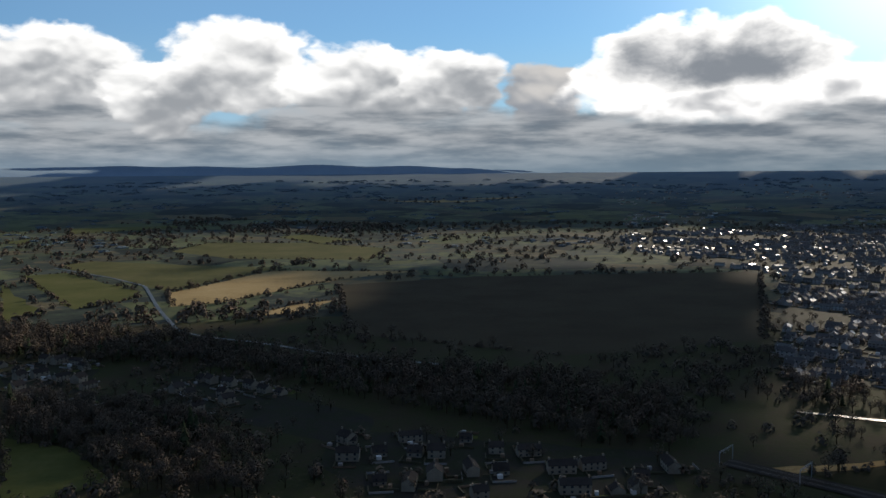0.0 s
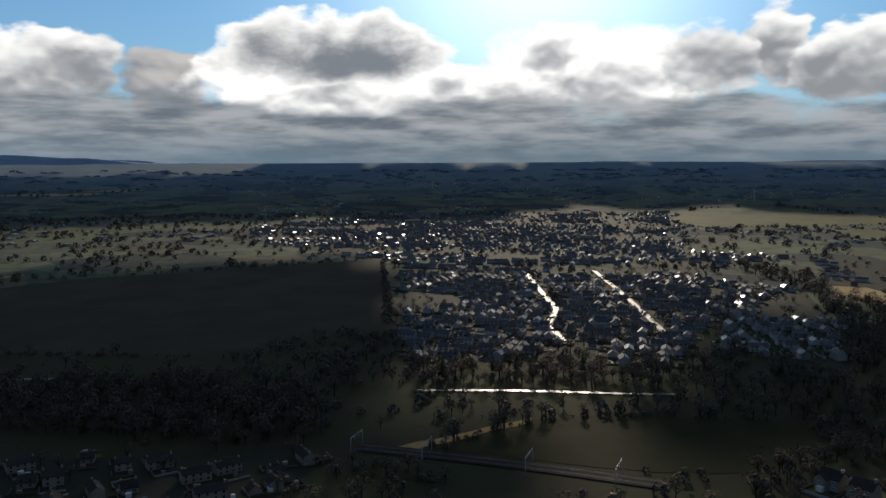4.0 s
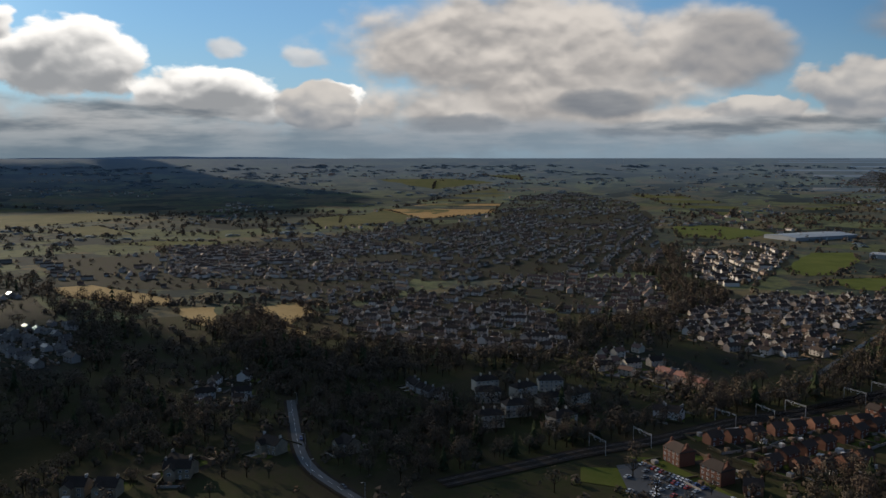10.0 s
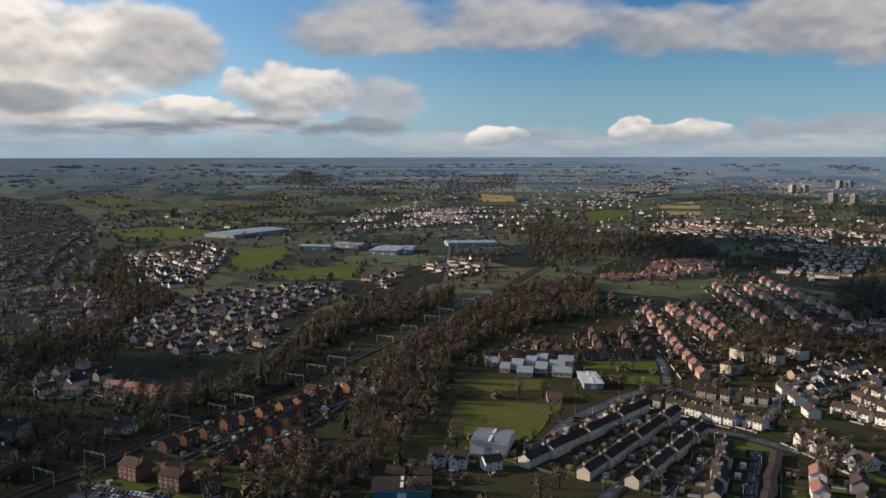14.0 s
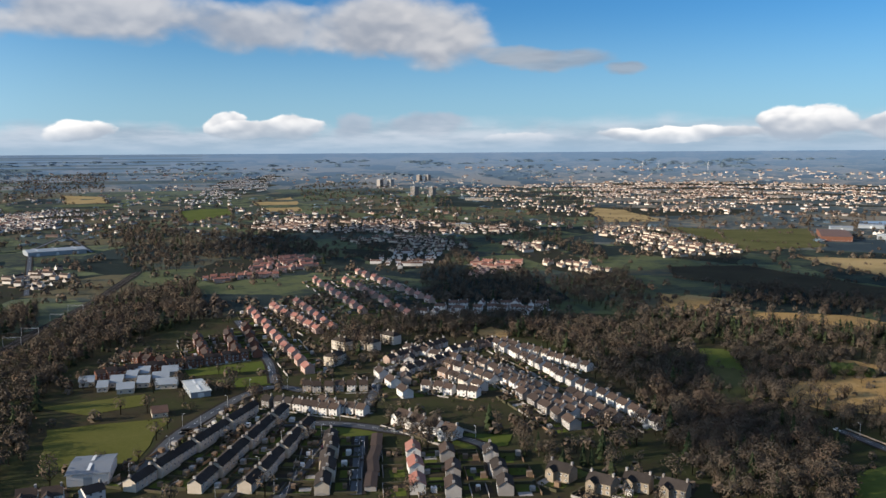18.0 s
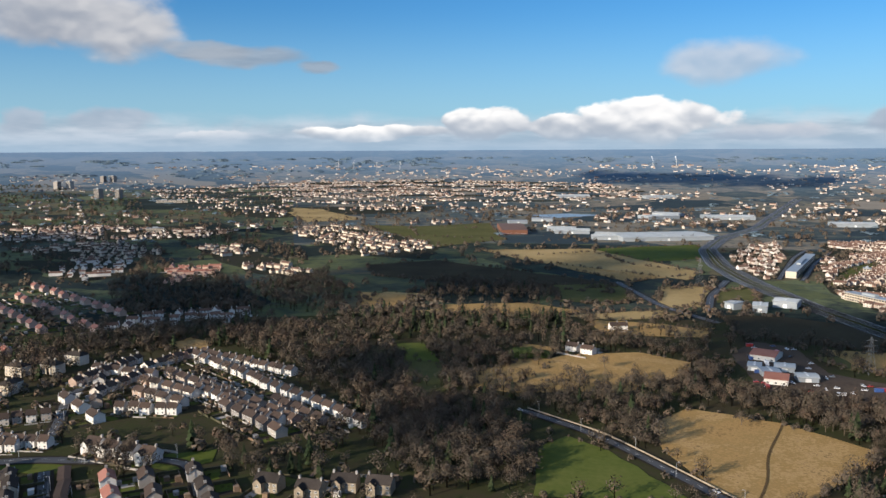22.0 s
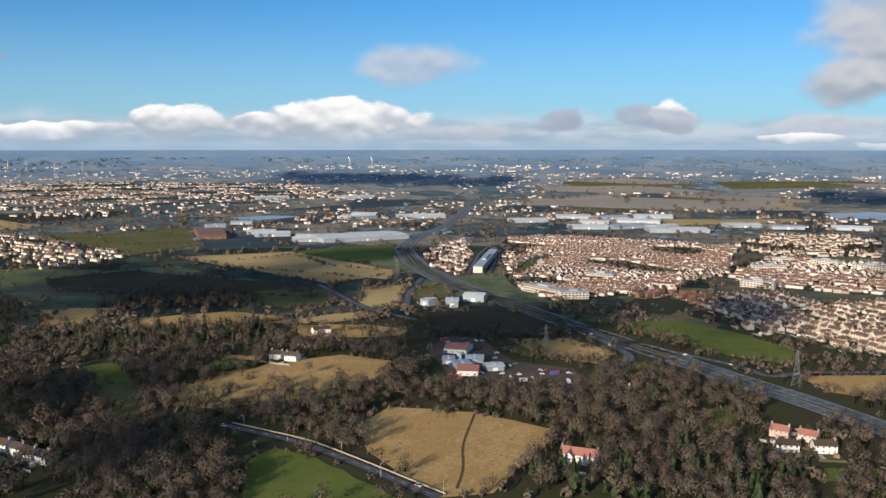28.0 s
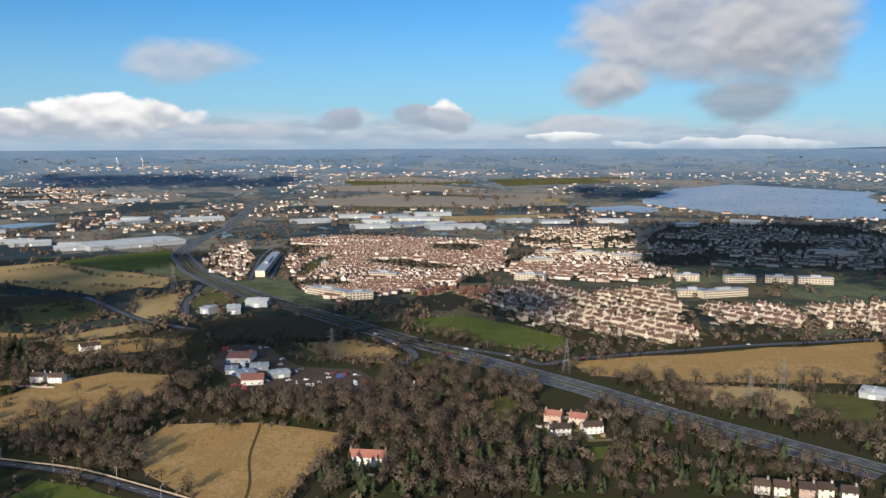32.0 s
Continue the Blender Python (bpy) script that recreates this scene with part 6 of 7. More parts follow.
def set_house(style, kind, x, y, turn, length, z=0.0):
    L = min((7.0, 9.0, 13.0, 18.0, 25.0), key=lambda v: abs(v - length))
    m = pose(x, y, z, 0, 0, turn) @ Matrix.Diagonal((min(1.3, max(0.75, length / L)), 1, 1, 1))
    if (style, kind, L) not in MADE:
        MADE[style, kind, L] = house(style, kind, L)
        MADE[style, kind, L].matrix_basis = m
    else:
        base = MADE[style, kind, L]
        keep = base.matrix_basis.copy()
        ob = copy_thing(base, Matrix.Identity(4))
        ob.matrix_basis = m
        base.matrix_basis = keep


rnd = random.Random(5)
gardens = Pile()
plots = Pile()
for style, kind, n, a, b in HOUSE_ROWS:
    d = math.hypot(b[0] - a[0], b[1] - a[1])
    turn = math.degrees(math.atan2(b[1] - a[1], b[0] - a[0]))
    gap = d / max(1, n - (0 if n == 1 else 1)) if kind not in ("terrace", "garage") else d / n
    for i in range(n):
        f = (i + 0.5) / n if kind in ("terrace", "garage") or n == 1 else i / (n - 1)
        x, y = a[0] + (b[0] - a[0]) * f, a[1] + (b[1] - a[1]) * f
        length = gap * 0.97 if kind in ("terrace", "garage") else min(gap * (0.74 if style != "brick" else 0.6), 13.5)
        if n == 1:
            length = min(22.0, max(9.0, d))
        if kind == "terrace":
            s = (0.9, -0.9)[i % 2]
            x, y = x - math.sin(radians(turn)) * s, y + math.cos(radians(turn)) * s
        if kind not in ("terrace", "garage"):
            x, y = x + rnd.gauss(0, 0.8), y + rnd.gauss(0, 0.8)
        # fronts look into the valley
        set_house(style, kind, x, y, turn + (180 if math.sin(radians(turn)) * x - math.cos(radians(turn)) * y > 0 else 0) + (rnd.gauss(0, 2.5) if kind != "terrace" else 0), max(6.0, length), (0.0, 1.35)[i % 2] if kind == "terrace" else 0.0)
        if kind != "garage":
            plots.add(PLOT[rnd.randrange(6)], [x], [y], [radians(turn)], [max(0.6, min(1.3, gap / 12.0))])
        for _ in range(3):
            s = rnd.choice((-1, 1)) * rnd.uniform(8, 16)
            px, py = x - math.sin(radians(turn)) * s + rnd.uniform(-5, 5), y + math.cos(radians(turn)) * s + rnd.uniform(-5, 5)
            gardens.add(BUSH[rnd.randrange(4)], [px], [py], [rnd.uniform(0, 6.28)], [rnd.uniform(0.4, 0.9)])
plots.build("garden_plots", [M["lawn"], M["earth_shade"], M["ballast"], M["grass"], M["hedge"], M["paving"], M["timber"], M["white"]], "small hedged gardens, drives and lawns", "gardens")
gardens.build("garden_shrubs", [M["bark"], M["shrub"]], "low evergreen shrubs in small gardens", "shrubs")

# ---- blocks of flats ----
FLATS = (
    [(570, 129), (577, 119)],
    [(543, 121), (546, 111)],
    [(560, 100), (569, 92)],
    [(583, 85), (587, 74)],
    [(553, 63), (562, 56)],
    [(518, 97), (524, 87)],
    [(540, 79), (547, 71)],
    [(502, 66), (511, 58)],
    [(492, 109), (496, 101)],
    [(555, -480), (545, -480)],
    [(540, -525), (530, -525)],
    [(519, -441), (521, -451)],
    [(535, -495), (525, -495)],
)


def flats():
    root = new("flats")
    tagged(root, "cream rendered three-storey flats with a hipped grey roof", "flats", "flats on the slope")
    part("wall", box_bm(-8.5, -5, -2, 8.5, 5, 8.0), M["cream"], root)
    part("roof", roof_bm(8.5, 5, 8.0, 10.8, hip=4.5), M["roof_dark"], root)
    for cx in (-3.5, 3.5):
        part("chimney", chimney_bm(cx, 10.8, 3), M["cream"], root)
    for fl in range(3):
        for i in range(5):
            for s in (-1, 1):
                opening("window", 1.4, 1.3, root, -6.6 + 3.3 * i, 5 * s, 0.9 + 2.6 * fl, 0 if s < 0 else 180, M["frame"], M["glass"])
    return root


first = None
for a, b in FLATS:
    m = pose(a[0], a[1], 0, 0, 0, math.degrees(math.atan2(b[1] - a[1], b[0] - a[0])))
    if first is None:
        first = flats()
        first.matrix_basis = m
    else:
        copy_thing(first, m)

# ---- large buildings ----
SHEDS = (
    ("hall", [(428, -181), (416, -198), (451, -195)]),
    ("school", [(608, -270), (603, -279), (621, -278)]),
    ("school", [(586, -273), (582, -279), (599, -281)]),
    ("school", [(591, -285), (586, -292), (610, -296)]),
    ("school", [(570, -280), (564, -290), (583, -288)]),
    ("school", [(595, -299), (590, -305), (615, -310)]),
    ("school", [(602, -311), (596, -319), (620, -320)]),
    ("school", [(575, -298), (570, -305), (593, -309)]),
    ("school", [(579, -313), (573, -323), (591, -321)]),
    ("school", [(561, -305), (552, -317), (572, -314)]),
    ("school", [(590, -327), (584, -337), (602, -335)]),
    ("hut", [(500, -269), (496, -278), (511, -276)]),
    ("works", [(383, -110), (373, -137), (397, -120)]),
    ("pale", [(521, -310), (516, -323), (549, -330)]),
)
SHEDS += (
    ("grey", [(1500, -300), (1470, -350), (1650, -350)]),
    ("grey", [(1520, -370), (1480, -410), (1630, -400)]),
    ("grey", [(1390, -400), (1360, -440), (1470, -430)]),
    ("grey", [(1380, -450), (1370, -470), (1560, -520)]),
    ("grey", [(1760, -220), (1870, -350), (1840, -230)]),
    ("grey", [(1450, -570), (1430, -660), (1500, -600)]),
    ("tower", [(3050, -2900), (3050, -2950), (3100, -2950)]),
    ("tower", [(3050, -2950), (3000, -2950), (3100, -3000)]),
    ("tower", [(3450, -3600), (3450, -3650), (3550, -3700)]),
    ("tower", [(3450, -3650), (3400, -3650), (3500, -3700)]),
    ("tower", [(2350, -2400), (2300, -2400), (2350, -2450)]),
    ("tower", [(2250, -2400), (2230, -2400), (2250, -2420)]),
    ("slab", [(1920, -2230), (1880, -2260), (1950, -2300)]),
    ("slab", [(1880, -2260), (1840, -2290), (1900, -2300)]),
)
SHEDS += (
    ("slab", [(1260, -1430), (1230, -1450), (1270, -1450)]),
    ("pale", [(180, -2200), (60, -2230), (190, -2380)]),
    ("teal", [(280, -1620), (120, -1710), (290, -1810)]),
    ("pale", [(340, -1630), (280, -1650), (350, -1770)]),
    ("grey", [(600, -1910), (560, -1930), (640, -2040)]),
    ("brick", [(540, -1670), (490, -1690), (590, -1820)]),
    ("pale", [(440, -1720), (370, -1740), (450, -1790)]),
    ("grey", [(570, -2000), (520, -2010), (580, -2070)]),
    ("pale", [(310, -2150), (240, -2210), (330, -2300)]),
    ("pale", [(-110, -2090), (-200, -2110), (-120, -2310)]),
    ("pale", [(-230, -2230), (-320, -2220), (-250, -2380)]),
    ("grey", [(-330, -2190), (-420, -2210), (-360, -2350)]),
    ("pale", [(-440, -2250), (-540, -2240), (-480, -2400)]),
    ("pale", [(-230, -1930), (-320, -1930), (-250, -2050)]),
)
SHEDS += (
    ("grey", [(-330, -1930), (-430, -1980), (-360, -2070)]),
    ("teal", [(-430, -1930), (-490, -1970), (-460, -2070)]),
    ("pale", [(750, -3000), (650, -3050), (800, -3100)]),
    ("pale", [(450, -3050), (350, -3100), (450, -3200)]),
    ("red", [(-320, -2090), (-330, -2100), (-320, -2120)]),
    ("pale", [(470, -1770), (410, -1780), (490, -1880)]),
    ("pale", [(350, -1690), (300, -1690), (370, -1790)]),
    ("pale", [(320, -2280), (250, -2260), (330, -2380)]),
    ("pale", [(-270, -2070), (-340, -2050), (-290, -2200)]),
    ("pale", [(-370, -2110), (-470, -2080), (-400, -2250)]),
    ("teal", [(-400, -1860), (-530, -1860), (-430, -1970)]),
    ("pale", [(-610, -1990), (-690, -2000), (-650, -2110)]),
    ("grey", [(-700, -1960), (-770, -1950), (-740, -2050)]),
    ("pale", [(-830, -1950), (-910, -1920), (-880, -2040)]),
)
SHEDS += (
    ("pale", [(-980, -1810), (-1030, -1790), (-1030, -1890)]),
    ("pale", [(-1150, -1860), (-1200, -1810), (-1210, -1940)]),
    ("slab", [(-430, -1260), (-480, -1260), (-450, -1300)]),
    ("slab", [(-490, -1360), (-520, -1350), (-500, -1400)]),
    ("slab", [(-520, -940), (-555, -930), (-545, -975)]),
    ("slab", [(-550, -910), (-615, -915), (-585, -965)]),
    ("slab", [(-580, -1060), (-610, -1050), (-600, -1090)]),
    ("slab", [(-640, -1030), (-680, -1020), (-660, -1060)]),
    ("slab", [(-690, -1020), (-720, -1000), (-710, -1050)]),
    ("slab", [(-730, -1000), (-770, -980), (-750, -1030)]),
    ("slab", [(-540, -1350), (-570, -1320), (-550, -1390)]),
    ("slab", [(-580, -1290), (-620, -1260), (-600, -1330)]),
    ("slab", [(-360, -1125), (-395, -1100), (-370, -1160)]),
    ("slab", [(-940, -1250), (-990, -1210), (-980, -1300)]),
)
SHEDS += (
    ("slab", [(-165, -1185), (-200, -1165), (-170, -1210)]),
    ("slab", [(-110, -1310), (-120, -1310), (-120, -1320)]),
    ("slab", [(-30, -1240), (-60, -1460), (-30, -1270)]),
    ("slab", [(-70, -1085), (-110, -1035), (-70, -1105)]),
    ("slab", [(-115, -1020), (-150, -1025), (-120, -1040)]),
    ("pale", [(-444, -532), (-456, -519), (-460, -550)]),
    ("redroof", [(20, -745), (0, -740), (20, -770)]),
    ("pale", [(0, -710), (-15, -710), (0, -725)]),
    ("grey", [(20, -705), (10, -705), (20, -720)]),
    ("pale", [(-17, -683), (-32, -686), (-18, -697)]),
    ("redroof", [(7, -669), (-10, -668), (5, -688)]),
    ("grey", [(8, -689), (-5, -693), (5, -705)]),
    ("pale", [(5, -1005), (-20, -1000), (5, -1030)]),
    ("grey", [(55, -980), (45, -970), (55, -1000)]),
)
SHEDS += (
    ("pale", [(25, -965), (10, -965), (25, -990)]),
)
SHED_LOOKS = dict(works=(6.0, "teal", "roof_dark", "works_building", "dark-roofed works building with teal cladding"), hall=(6.5, "white", "roof_sheet", "sports_hall", "grey-roofed sports hall beside the playing field"), hut=(3.2, "cream", "roof_brown", "pavilion", "small tan-roofed pavilion at the pitch"),
                  teal=(7.5, "roof_grey", "roof_white", "warehouse", "pale teal sheet-metal warehouse with rooflights"), pale=(7.5, "roof_grey", "roof_white", "warehouse", "white sheet-metal warehouse with a low roof"),
                  school=(3.6, "cream", "roof_grey", "school_block", "grey-roofed pavilion of a school"), grey=(7.0, "roof_grey", "roof_grey", "warehouse", "grey sheet-metal shed with a shallow roof"),
                  tower=(34.0, "grey", "roof_grey", "tower_block", "pale high-rise tower block among woods"), slab=(9.0, "cream", "roof_grey", "apartment_block", "white slab of flats with rows of windows"),
                  brick=(9.0, "brick", "roof_brown", "office_building", "red brick office building on the flat ground"), red=(14.0, "brick", "roof_red", "office_building", "red clad tower beside the warehouses"),
                  redroof=(4.5, "white", "roof_red", "workshop", "white workshop with a red roof in the yard"))


def shed(kind, corners):
    height, wall, roof, name, label = SHED_LOOKS[kind]
    a, b, c = (np.array(p, float) for p in corners)
    u, v = b - a, c - a
    L = np.hypot(*u)
    u /= L
    v = np.array([-u[1], u[0]]) * (np.sign(u[0] * v[1] - u[1] * v[0]) * max(8.0, min(np.hypot(*v), 3.0 * L)))
    D = np.hypot(*v)
    if kind in ("pale", "teal", "grey") and np.hypot(*a) > 1500:
        v, D = v * min(1.0, 0.55 * L / D), min(D, 0.55 * L)
    v /= D
    if kind == "tower":
        D = L = max(16.0, min(L, 24.0))
    mid = a + u * L / 2 + v * D / 2
    if kind in ("pale", "grey") and np.hypot(*mid) < 800:
        height = 4.2
    if kind == "slab":
        D = min(D, 14.0)
    turn = math.atan2(u[1], u[0])
    r = max(1.0, float(np.hypot(*mid)))
    place = lay([[mid[0], mid[1], 0.0]])[0]
    s = math.hypot(place[0], place[1]) / r
    root = new(name)
    root.matrix_basis = Matrix.Translation(place) @ pose(0, 0, 0, 0, 0, math.degrees(turn)) @ Matrix.Diagonal((s, s, s, 1))
    tagged(root, label, "building", name + "s")
    x, y = L / 2, D / 2
    rise = 0.3 if kind in ("tower", "slab") else min(2.5, 0.12 * min(x, y))
    if kind in ("tower", "slab"):
        part("wall", box_bm(-x, -y, -30, x, y, height), M[wall], root)
        part("roof", box_bm(-x - 0.3, -y - 0.3, height, x + 0.3, y + 0.3, height + 0.5), M[roof], root)
        part("plant_room", box_bm(-x * 0.3, -y * 0.4, height + 0.5, x * 0.3, y * 0.4, height + 3.0), M["roof_grey"], root)
        for fl in range(int(height / 3)):
            z = 1.0 + 3 * fl
            for q in (-1, 1):
                bm = bmesh.new()
                n = max(3, int(L / 4))
                for i in range(n):
                    wx = -x + L * (i + 0.5) / n
                    box_bm(wx - L / n * 0.33, q * (y + 0.05) - 0.06, z, wx + L / n * 0.33, q * (y + 0.05) + 0.06, z + 1.5, bm)
                part("window_band", bm, M["glass"], root)
    elif kind in ("hut", "redroof", "school", "brick"):
        part("wall", shell_bm(x, y, height, height + min(3.0, y * 0.5)), M[wall], root)
        part("roof", roof_bm(x, y, height, height + min(3.0, y * 0.5), 0.5), M[roof], root)
        n = max(2, int(L / 5))
        for i in range(n):
            for q in (-1, 1):
                opening("window", 1.8, 1.5, root, -x + L * (i + 0.5) / n, q * y, 1.0, 0 if q < 0 else 180, M["frame"], M["glass"])
    else:
        part("wall", shell_bm(x, y, height, height + rise), M[wall], root)
        part("roof", roof_bm(x, y, height, height + rise, 0.6), M[roof], root)
        n = max(1, min(3, int(L / 16))) if r < 1600 else 1
        for i in range(n):
            wx = -x + L * (i + 0.5) / n
            for q in (-1, 1):
                part("rooflight", box_bm(wx - 0.8, q * y * 0.85 if q < 0 else y * 0.15, 0, wx + 0.8, q * y * 0.15 if q < 0 else y * 0.85, 0.1), M["frame"], root,
                     m=Matrix.Translation((0, 0, height + rise + 0.32)) @ Matrix(((1, 0, 0, 0), (0, 1, 0, 0), (0, -q * rise / y, 1, 0), (0, 0, 0, 1))))
            part("loading_door", box_bm(wx - 2.2, -y - 0.08, 0, wx + 2.2, -y + 0.02, min(4.5, height - 1)), M["roof_grey" if wall == "white" else "frame"], root)
        part("gutter", box_bm(-x - 0.6, -y - 0.85, height - 0.4, x + 0.6, -y - 0.6, height - 0.15), M["steel"], root)


for kind, corners in SHEDS:
    shed(kind, corners)


# ---- masts, pylons, gantries ----
def bars(pairs, r, sides=4):
    k = Kit()
    for p, q in pairs:
        tube(k, p, q, r, r, 0, sides)
    v, f, m = k.arrays()
    return v, f


def bar_part(name, pairs, r, mat, parent, sides=4):
    v, f = bars(pairs, r, sides)
    ob = new(name, mesh_of(name, v, f, [mat]))
    ob.parent = parent
    return ob


def pylon():
    root = new("pylon")
    tagged(root, "grey lattice steel electricity pylon", "pylon", "pylons")
    H0 = 38.0
    legs, lace = [], []

    def corner(i, z):
        w = 3.4 * (1 - z / H0) ** 1.3 + 0.55
        return ((-w, w)[i in (1, 2)], (-w, w)[i in (2, 3)], z)
    zs = [0, 6, 11.5, 16.5, 21, 25, 29, 33, 37]
    for i in range(4):
        for z0, z1 in zip(zs, zs[1:]):
            legs.append((corner(i, z0), corner(i, z1)))
            lace += [(corner(i, z0), corner((i + 1) % 4, z1)), (corner((i + 1) % 4, z0), corner(i, z1))]
    bar_part("leg_frame", legs, 0.12, M["lattice"], root)
    bar_part("bracing", lace, 0.05, M["lattice"], root, 3)
    for z, w in ((22.0, 6.5), (27.5, 7.5), (33.0, 6.0)):
        bar_part("crossarm", [((-w, 0, z), (0, 0.8, z + 1.4)), ((-w, 0, z), (0, -0.8, z + 1.4)), ((w, 0, z), (0, 0.8, z + 1.4)), ((w, 0, z), (0, -0.8, z + 1.4)), ((-w, 0, z), (w, 0, z))], 0.09, M["lattice"], root)
        bar_part("insulator", [((-w, 0, z), (-w, 0, z - 1.8)), ((w, 0, z), (w, 0, z - 1.8))], 0.14, M["glass"], root)
    return root


def turbine():
    root = new("wind_turbine")
    tagged(root, "white three-bladed wind turbine on a far ridge", "wind turbine", "wind turbines")
    bar_part("mast", [((0, 0, -5), (0, 0, 60))], 1.3, M["white"], root, 8)
    part("nacelle", box_bm(-1.6, -3, 58.5, 1.6, 3, 62), M["white"], root)
    for i in range(3):
        a = radians(20 + 120 * i)
        k = Kit()
        tube(k, (0, -3.4, 60), (math.sin(a) * 30, -3.4, 60 + math.cos(a) * 30), 1.3, 0.25, 0, 4)
        v, f, m = k.arrays()
        ob = new("blade", mesh_of("blade", v, f, [M["white"]]))
        ob.parent = root
    return root


def mast():
    root = new("radio_mast")
    tagged(root, "thin dark radio mast on the skyline", "mast", "masts")
    bar_part("pole", [((0, 0, -5), (0, 0, 100))], 1.2, M["steel"], root, 5)
    for z in (40, 70, 95):
        bar_part("platform", [((-2.5, 0, z), (2.5, 0, z)), ((0, -2.5, z), (0, 2.5, z))], 0.9, M["steel"], root)
    return root


def stack():
    root = new("chimney_stack")
    tagged(root, "tall pale industrial chimney on the far plain", "chimney", "chimney stacks")
    k = Kit()
    tube(k, (0, 0, -5), (0, 0, 46), 2.0, 1.5, 0, 10)
    v, f, m = k.arrays()
    ob = new("shaft", mesh_of("shaft", v, f, [M["white"]]))
    ob.parent = root
    k = Kit()
    for i in range(11):
        bm = bmesh.new()
        bmesh.ops.create_icosphere(bm, subdivisions=1, radius=1.2 + 0.22 * i + 0.5 * math.sin(i * 1.7) ** 2)
        b0 = len(k.v)
        k.v += [tuple(v.co + Vector((0.35 * i * i * 0.3, 1.0 * math.sin(i), 47 + 4.4 * i))) for v in bm.verts]
        k.f += [tuple(b0 + v.index for v in f.verts) for f in bm.faces]
        k.m += [0] * len(bm.faces)
        bm.free()
    v, f, m = k.arrays()
    ob = new("steam_plume", mesh_of("steam_plume", v, f, [M["vapour"]], smooth=True))
    ob.parent = root
    part("base_house", box_bm(-14, -9, -2, 14, 9, 16), M["grey"], root)
    return root


POSTS = (
    ("pylon", 31, (-70, -730)),
    ("pylon", 30, (-257, -649)),
    ("pylon", 30, (-393, -551)),
    ("pylon", 24, (-354, -534)),
    ("pylon", 38, (95, -1125)),
    ("turbine", 60, (2450, 2450)),
    ("turbine", 90, (3650, -6600)),
    ("turbine", 90, (3500, -6600)),
    ("turbine", 90, (3300, -6650)),
    ("turbine", 90, (3100, -6700)),
    ("mast", 150, (19000, 1350)),
    ("mast", 130, (19000, 1200)),
    ("mast", 130, (16300, 7950)),
    ("stack", 110, (1100, -7800)),
    ("stack", 110, (900, -7850)),
)
BUILDERS = dict(pylon=(pylon, 38.0), turbine=(turbine, 90.0), mast=(mast, 100.0), stack=(stack, 100.0), tower=(stack, 100.0))
made = {}
for k, (kind, high, at) in enumerate(POSTS):
    place = lay([[at[0], at[1], 0.0]])[0]
    s = math.hypot(place[0], place[1]) / math.hypot(*at) * high / BUILDERS[kind][1]
    m = Matrix.Translation(place) @ pose(0, 0, 0, 0, 0, 30 + 25 * k) @ Matrix.Diagonal((s, s, s, 1))
    if kind not in made:
        made[kind] = BUILDERS[kind][0]()
        made[kind].matrix_basis = m
    else:
        keep = made[kind].matrix_basis.copy()
        made[kind].matrix_basis = Matrix.Identity(4)
        ob = copy_thing(made[kind], Matrix.Identity(4))
        ob.matrix_basis = m
        made[kind].matrix_basis = keep

GANTRIES = (
    (463, 41),
    (482, 16),
    (531, -37),
    (550, -56),
    (565, -74),
    (610, -119),
    (630, -140),
    (652, -159),
    (720, -215),
    (750, -250),
    (790, -290),
    (820, -320),
    (870, -365),
    (910, -400),
    (133, 440),
    (174, 402),
    (214, 365),
    (245, 331),
)
RAILS = [along(line, 5.0) for kind, line in ROADS if kind == "rail"]


def gantry():
    root = new("railway_gantry")
    tagged(root, "pale steel overhead line gantry across the tracks", "gantry", "railway gantries")
    for s in (-1, 1):
        bar_part("post", [((8.0 * s, 0, -0.5), (8.0 * s, 0, 7.4))], 0.16, M["steel"], root, 6)
        bar_part("dropper", [((3.0 * s, 0, 6.9), (3.0 * s, 0, 5.2)), ((3.0 * s, 0, 5.4), (1.0 * s, 0, 5.2))], 0.08, M["steel"], root)
    bar_part("beam", [((-8, 0, 7.4), (8, 0, 7.4)), ((-8, 0, 6.6), (8, 0, 6.6))] + [((-8 + 2 * i, 0, 7.4 if i % 2 else 6.6), (-6 + 2 * i, 0, 6.6 if i % 2 else 7.4)) for i in range(8)], 0.085, M["steel"], root)
    return root


first = None
for x, y in GANTRIES:
    best = min(((np.hypot(q[:, 0] - x, q[:, 1] - y).min(), q, t) for q, t in RAILS), key=lambda o: o[0])
    i = int(np.hypot(best[1][:, 0] - x, best[1][:, 1] - y).argmin())
    m = pose(best[1][i, 0], best[1][i, 1], 0.5, 0, 0, math.degrees(math.atan2(best[2][i, 1], best[2][i, 0])) + 90)
    if first is None:
        first = gantry()
        first.matrix_basis = m
    else:
        copy_thing(first, m)

# ---- cars ----
PAINTS = [surface("car_paint_" + n, [c, tuple(min(1, v * 1.15) for v in c)], 0.5, 3.0, 0.3, spec=0.6) for n, c in
          (("white", (0.7, 0.7, 0.7)), ("silver", (0.42, 0.44, 0.46)), ("black", (0.02, 0.02, 0.022)), ("red", (0.32, 0.03, 0.025)), ("blue", (0.04, 0.08, 0.22)), ("grey", (0.14, 0.15, 0.16)))]
M["tyre"] = surface("tyre", [(0.015, 0.015, 0.016), (0.03, 0.03, 0.03)], 1.0, 4.0, 0.9)


